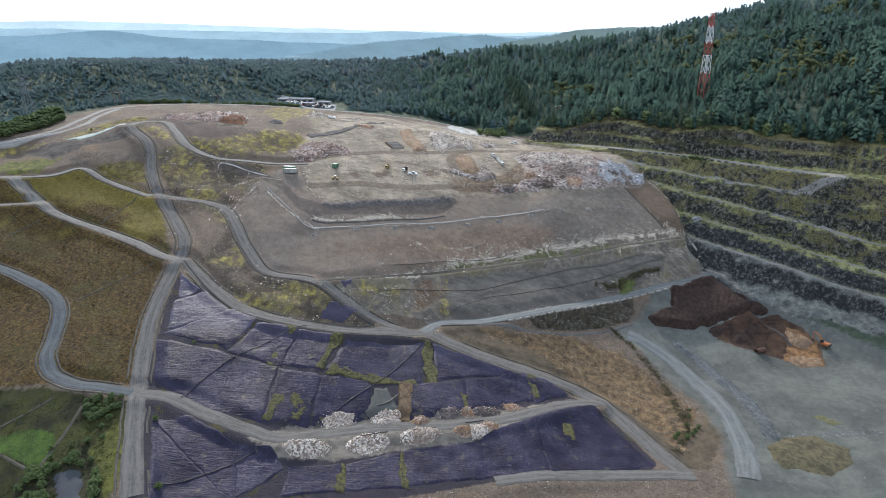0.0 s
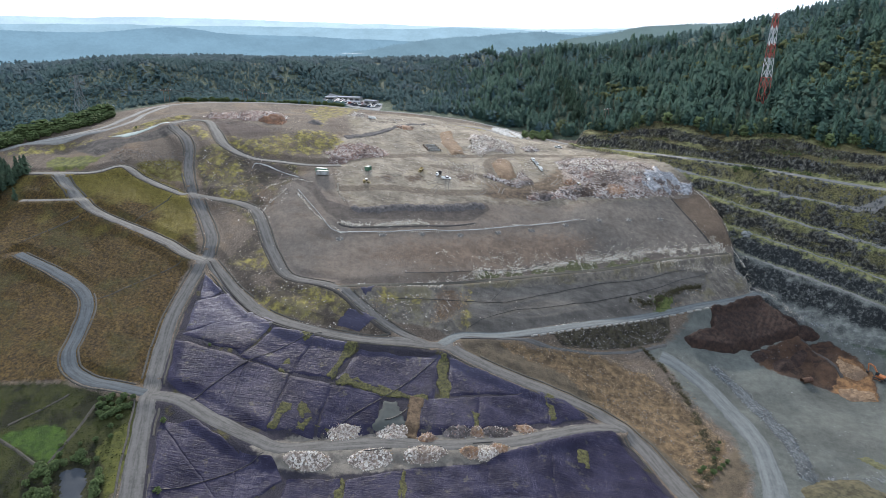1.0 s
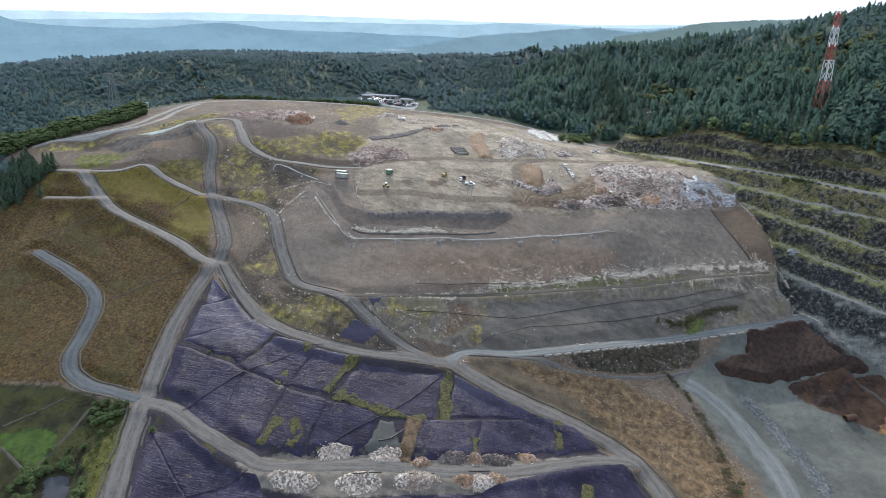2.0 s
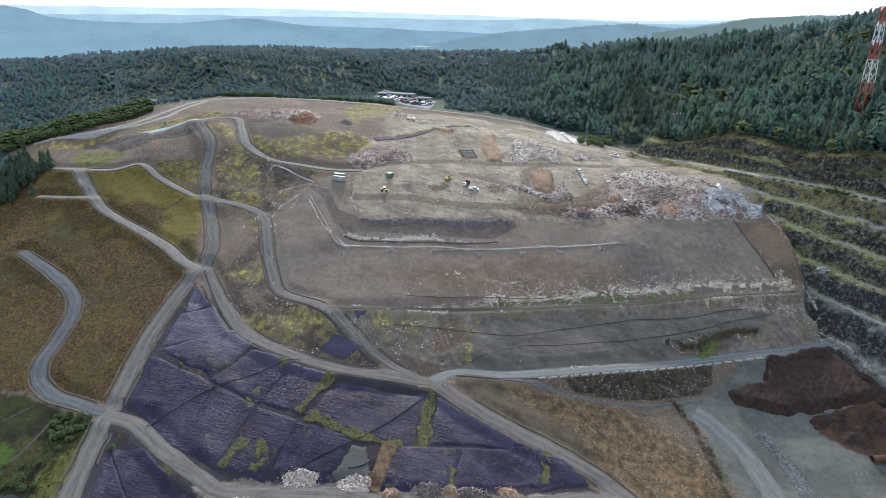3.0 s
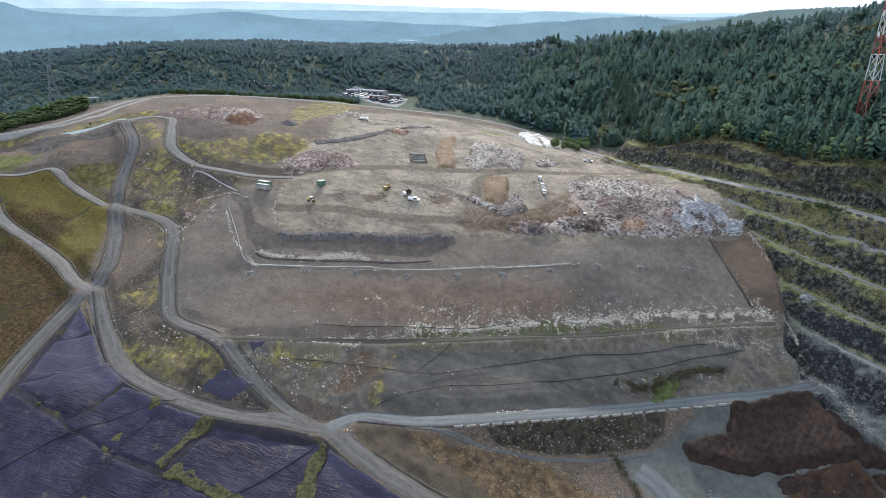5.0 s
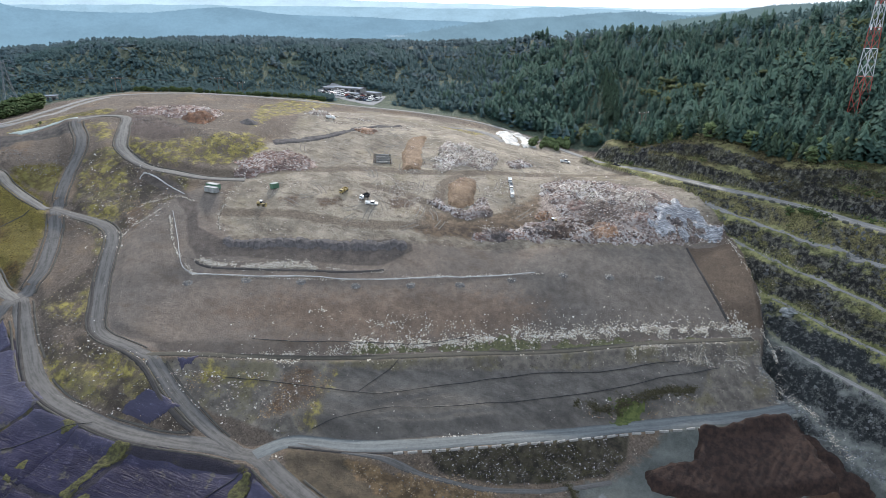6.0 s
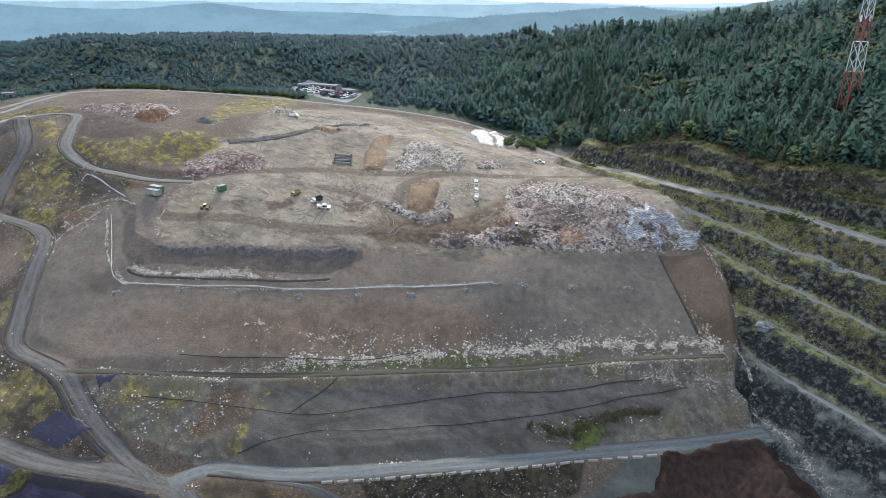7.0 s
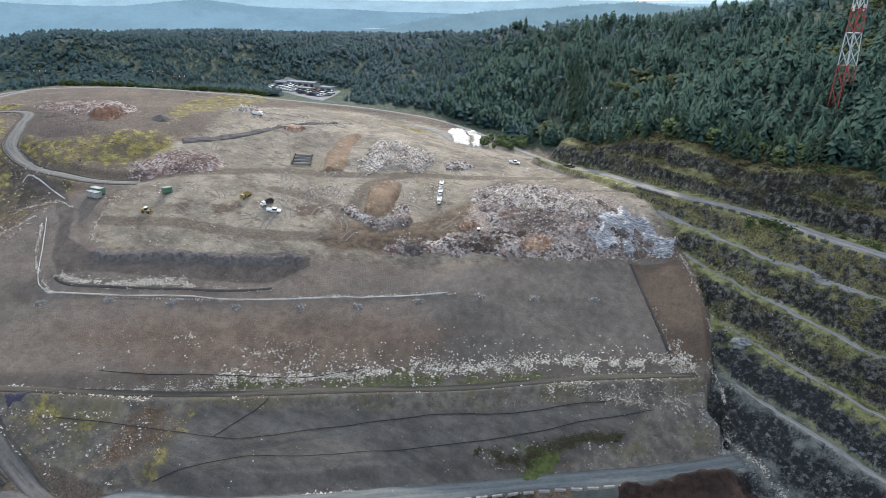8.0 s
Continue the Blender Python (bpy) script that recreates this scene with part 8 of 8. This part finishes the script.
protos = [pickup(-115 + 3 * i, 542 - 0.5 * i, 70, m, lab, "cars in the depot yard") for i, (m, lab) in enumerate(zip(paints, ("white parked car in the depot yard", "dark parked car in the depot yard", "blue parked car in the depot yard", "red parked car in the depot yard", "silver parked car in the depot yard")))]
for i in range(58):
    row, at_ = divmod(i, 15)
    x, y = -113 + at_ * 2.9 + rngp.uniform(-0.4, 0.4), 543.5 + row * 5.6 - at_ * 0.75 + rngp.uniform(-0.5, 0.5) - (7 if row == 3 else 0) - (10 if row == 3 and at_ > 9 else 0)
    if rngp.rand() < 0.86:
        copy_thing(protos[rngp.choice(5, p=[0.4, 0.2, 0.14, 0.08, 0.18])], pose(x, y, float(ground_z(x, y)) + 0.35, 0, 0, 72 + rngp.uniform(-6, 6)))


# ---- trees that stand apart ----
def tree_thing(kind, shape, leaf, high, wide, label, category, group):
    me = bpy.data.meshes.new("crown")
    v, f = shape
    v = v * np.array([high * wide, high * wide, high])
    me.from_pydata([tuple(map(float, p)) for p in v], [], [tuple(map(int, p)) for p in f])
    me.materials.append(leaf)
    e = new(kind)
    tagged(e, label=label, category=category, group=group)
    bm = bmesh.new()
    drum(bm, (0, 0, -0.6), (0, 0, high * 0.62), high * 0.022, high * 0.008, n=7)
    for i in range(5):
        a, z = i * 2.4, high * (0.25 + 0.1 * i)
        drum(bm, (0, 0, z), (math.cos(a) * high * 0.1, math.sin(a) * high * 0.1, z + high * 0.06), high * 0.007, high * 0.003, n=5)
    part("trunk", bm, M_BARK, e)
    ob = new("crown", me)
    ob.parent = e
    return e


rt = np.random.RandomState(11)
firs = [tree_thing("fir_tree", fir_shape(60 + i, 11, 8), M_FIR, 12.0, 1.1, "dark green fir tree at the edge of the quarry woods", "fir tree", "firs along the quarry edge") for i in range(3)]
broads = [tree_thing("broadleaf_tree", broad_shape(60 + i, 70), M_LEAF, 7.0, 1.0, "yellow-green broadleaf tree at the edge of the woods", "broadleaf tree", "broadleaf trees along the quarry edge") for i in range(3)]
hedges = [tree_thing("hedge_tree", broad_shape(80 + i, 60), M_HEDGE, 4.6, 1.25, "green hedge tree in a row beside the road", "hedge tree", "hedge trees in a row") for i in range(2)]


def set_tree(protos, used, x, y, scale):
    i = rt.randint(len(protos))
    m = pose(x, y, float(ground_z(x, y)) - 0.2, 0, 0, rt.uniform(0, 360))
    if i in used:
        ob = copy_thing(protos[i], m)
    else:
        used.add(i)
        ob = protos[i]
        ob.matrix_basis = m
    ob.scale = (scale * rt.uniform(0.9, 1.15), scale * rt.uniform(0.9, 1.15), scale)


uf, ub, uh = set(), set(), set()
for i in range(70):
    a, d = rt.uniform(0, 6.28), rt.uniform(6, 15)
    x, y = -113 + d * math.cos(a), 161 + d * 0.75 * math.sin(a)
    if inside(np.array(x), np.array(y), [(-120, 166), (-115, 169), (-110, 168), (-105, 157), (-105, 150), (-115, 150), (-116, 157)]) < -0.5 and inside(np.array(x), np.array(y), AREAS["thicket"]) > 0:
        set_tree(hedges, uh, x, y, rt.uniform(0.35, 0.7))
for i in range(22):
    set_tree(hedges, uh, rt.uniform(-121, -110), rt.uniform(187, 197), rt.uniform(0.3, 0.6))
for i in range(150):
    s, n = rt.uniform(-70, 170), 44 + abs(rt.normal(0, 9))
    x, y = 119 + 0.768 * s + 0.640 * n, 395 - 0.640 * s + 0.768 * n
    if i % 3 == 0:
        set_tree(broads, ub, x, y, rt.uniform(0.55, 1.15))
    else:
        set_tree(firs, uf, x, y, rt.uniform(0.6, 1.15))
for i in range(40):
    y = rt.uniform(508, 585)
    set_tree(firs, uf, 88 - 0.08 * (y - 515) + rt.normal(0, 2.5), y, rt.uniform(0.7, 1.1))
for i in range(26):
    set_tree(broads, ub, rt.uniform(44, 66), rt.uniform(482, 505), rt.uniform(0.4, 0.8))
HEDGE = dense([(-262, 332, 0), (-246, 345, 0), (-233, 358, 0), (-222, 375, 0), (-219, 400, 0)], 1.6)
for p in HEDGE:
    set_tree(hedges, uh, p[0] + rt.normal(0, 1.2), p[1] + rt.normal(0, 1.2), rt.uniform(0.7, 1.2))
    set_tree(hedges, uh, p[0] - 5 + rt.normal(0, 2.5), p[1] + 5 + rt.normal(0, 2.5), rt.uniform(1.1, 1.9))
FAR_ROW = dense([(-196, 452, 0), (-178, 462, 0), (-150, 474, 0), (-120, 486, 0), (-92, 497, 0)], 1.7)
for p in FAR_ROW:
    set_tree(hedges, uh, p[0] + rt.normal(0, 1.0), p[1] + rt.normal(0, 1.0), rt.uniform(0.45, 0.85))
for i in range(75):
    set_tree(firs, uf, rt.normal(-229, 5.5), rt.normal(306, 8), rt.uniform(0.5, 0.9))
for x, y, h in ((-96.1, 188.6, 0.45), (-86.8, 162.5, 0.5), (-93.3, 224.8, 0.3), (-113, 191, 0.6), (-117, 191, 0.5), (-111, 188, 0.45), (-116, 187, 0.5), (-119, 193, 0.4), (-112, 169, 0.5), (-117, 170, 0.45), (-121, 167, 0.5), (-125, 164, 0.5), (-120, 161, 0.55), (-126, 160, 0.5), (-119, 157, 0.55), (-116, 154, 0.5), (-105, 164, 0.45), (-104, 158, 0.45), (-107, 167, 0.4), (-122, 171, 0.4), (-110, 171, 0.4), (-123, 156, 0.5), (-124, 175, 0.3), (-110, 180, 0.35), (-114, 178, 0.4), (-118, 176, 0.3), (-112, 184, 0.4), (-187, 369, 0.3), (104, 218, 0.35), (101, 213, 0.3), (106, 222, 0.3), (95, 207, 0.45), (98, 205, 0.5), (101, 207, 0.4), (105, 211, 0.4), (93, 205, 0.4), (103, 209, 0.35)):
    set_tree(hedges, uh, x, y, h)


def lake():
    """Bright water far off in the hazy valley."""
    a = np.linspace(0, 2 * math.pi, 28, endpoint=False)
    v = [(-137 + 13 * math.cos(t) * (1 + 0.2 * math.sin(3 * t)), 776 + 9 * math.sin(t), 126.0) for t in a]
    mesh_object("lake_water", v, [tuple(range(28))], plain("lake_water", (0.75, 0.80, 0.84), 0.1), kind="structure", label="bright sliver of lake in the hazy valley", category="water")


lake()


# ---- shrubs, tufts and stones as loose cover ----
POND_AND_MEADOW = [AREAS["meadow"], [(-119, 165), (-115, 167.4), (-112.6, 167.4), (-108.7, 162.4), (-106.4, 155), (-107, 151), (-113, 151), (-114, 157)], [(-132, 165), (-125.5, 167.5), (-125.5, 179), (-124.5, 194), (-123, 194), (-123.4, 179), (-123.4, 167)]]


def tufts(name, spots, material, label, category, shapes, lo, hi, seed):
    r = np.random.RandomState(seed)
    x, y = (np.concatenate(q) for q in zip(*spots))
    free = np.ones(len(x), bool)
    for nm, road in ROAD_LINES.items():
        free &= polyline_near(x, y, road)[0] > ROADS[nm][1] + 0.4
    for poly in POND_AND_MEADOW:
        free &= inside(x, y, poly) < 0.5
    x, y = x[free], y[free]
    v, f = scatter(shapes, x, y, r.uniform(lo, hi, len(x)), r.uniform(1.0, 1.8, len(x)), r)
    big_mesh(name, v, f, material, kind="stuff", label=label, category=category)


LOW = [broad_shape(120 + i, 5) for i in range(4)]
TUFT = [broad_shape(130 + i, 2) for i in range(6)]
SHRUB = [broad_shape(140 + i, 6) for i in range(4)]
area = lambda nm, n, seed, c=-9, sc=9: patch(AREAS[nm], n, 1, seed, c, sc)[:2]
tufts("dry_grass", [area("grass_brown", 14000, 201)], M_DRYGRASS, "rough dry brown grass over the west field", "grass", TUFT, 0.6, 1.5, 1)
tufts("green_grass", [area("grass_green", 5500, 202)], M_GRASS, "rough green grass and weeds", "grass", TUFT, 0.7, 1.7, 2)
tufts("yellow_scrub", [area("moss", 4200, 203, 0.0, 14), area("moss_far", 2600, 204, 0.0, 14), area("moss_west", 3600, 205, 0.0, 14), area("scrub", 2600, 206, 0.25, 14), patch([(-52, 258), (-30, 266), (5, 279), (0, 258), (-15, 254)], 900, 1, 207, 0.2, 8)[:2]], M_SCRUB, "yellow-green scrub and weeds on the mound", "scrub", LOW, 0.3, 0.75, 3)
edge_x, edge_y, _ = band([(87.5, 273.4), (95.4, 262.4), (100.8, 245.9), (102.1, 228), (100, 210), (89.5, 196)], 620, 1.5, 1.0, 208)
tufts("bank_shrubs", [(edge_x, edge_y), patch(AREAS["dark_bank"], 1500, 1, 209, -0.3)[:2], band([(87, 301), (98, 304), (110, 311), (127, 318)], 900, 1.3, 1.0, 210)[:2]], M_BANKSCRUB, "dark brown-green shrubs along a soil bank", "shrubs", SHRUB, 0.6, 1.7, 6)
rw = np.random.RandomState(9)
s, n = rw.uniform(-60, 190, 7500), rw.uniform(-5, 48, 7500)
x, y = 119 + 0.768 * s + 0.640 * n, 395 - 0.640 * s + 0.768 * n
level = abs(ground_z(x + 0.6, y + 0.7) - ground_z(x - 0.6, y - 0.7)) < 1.3
ok = (s > np.interp(n, EDGE_N, EDGE_S) + 3) & (lattice_noise(x, y, 12, 88, 3) > np.where((n > 13) & (n < 22), 0.45, 0.0)) & ~((n > 21) & (n < 31)) & (level | (lattice_noise(x, y, 30, 86, 2) > 0.35))
tufts("bench_shrubs", [(x[ok], y[ok])], M_BENCH, "low shrubs and moss on the quarry benches", "shrubs", LOW, 0.5, 1.3, 4)
road_bushes = tuple(np.concatenate(q) for q in zip(band([(162, 386.5), (168, 382.5), (174, 379)], 110, 1.5, 1.0, 211)[:2], band([(179, 376.5), (187, 374)], 60, 1.2, 1.0, 212)[:2], band([(190, 372), (196, 368)], 30, 1.0, 1.0, 213)[:2]))
ok2 = ok & (lattice_noise(x, y, 20, 89, 2) > 0.35) & (n > 14)
bushes = x[ok2][::3], y[ok2][::3]
s, n = rw.uniform(-60, 170, 2600), rw.uniform(33, 56, 2600)
x, y = 119 + 0.768 * s + 0.640 * n, 395 - 0.640 * s + 0.768 * n
keep = lattice_noise(x, y, 16, 84, 3) > 0.1
tufts("slope_scrub", [(x[keep], y[keep])], M_BANKSCRUB, "brown undergrowth on the slope below the trees", "scrub", SHRUB, 0.8, 2.4, 7)
tufts("bench_bushes", [bushes, road_bushes], M_HEDGE, "green bushes on the upper quarry benches", "bushes", SHRUB, 1.5, 3.0, 5)
s, n = rw.uniform(-60, 190, 15000), rw.uniform(-34, 46, 15000)
x, y = 119 + 0.768 * s + 0.640 * n, 395 - 0.640 * s + 0.768 * n
steep = abs(ground_z(x + 0.6, y + 0.7) - ground_z(x - 0.6, y - 0.7))
ok = (s > np.interp(n, EDGE_N, EDGE_S) + 1) & (steep > 1.2) & (lattice_noise(x, y, 14, 87, 3) > 0.05)
v, f = scraps(ok.sum(), x[ok], y[ok], ground_z(x[ok], y[ok]), rw.uniform(0.5, 1.3, ok.sum()) ** 2, rw, 0.7)
big_mesh("wall_stones", v, f, M_CRAG, kind="stuff", label="broken dark stone of the quarry faces", category="rock")


def boulder(x, y, r, seed):
    bm = bmesh.new()
    bmesh.ops.create_icosphere(bm, subdivisions=3, radius=r)
    rb = np.random.RandomState(seed)
    for v in bm.verts:
        d = 0.8 + 0.25 * float(lattice_noise(np.array([v.co.x * 3]), np.array([v.co.y * 3 + v.co.z * 5]), 4, seed, 3)[0])
        v.co = Vector((v.co.x * d * 1.3, v.co.y * d, v.co.z * d * 0.8))
    me = bpy.data.meshes.new("boulder")
    bm.to_mesh(me), bm.free()
    me.materials.append(soil_material("boulder_stone", (0.11, 0.118, 0.118), (0.25, 0.26, 0.255), 0.6))
    ob = tagged(new("boulder", me), label="big pale grey boulder on a quarry bench", category="boulder")
    ob.location = (x, y, float(ground_z(x, y)) + r * 0.35)


boulder(159.8, 351.5, 2.6, 5)
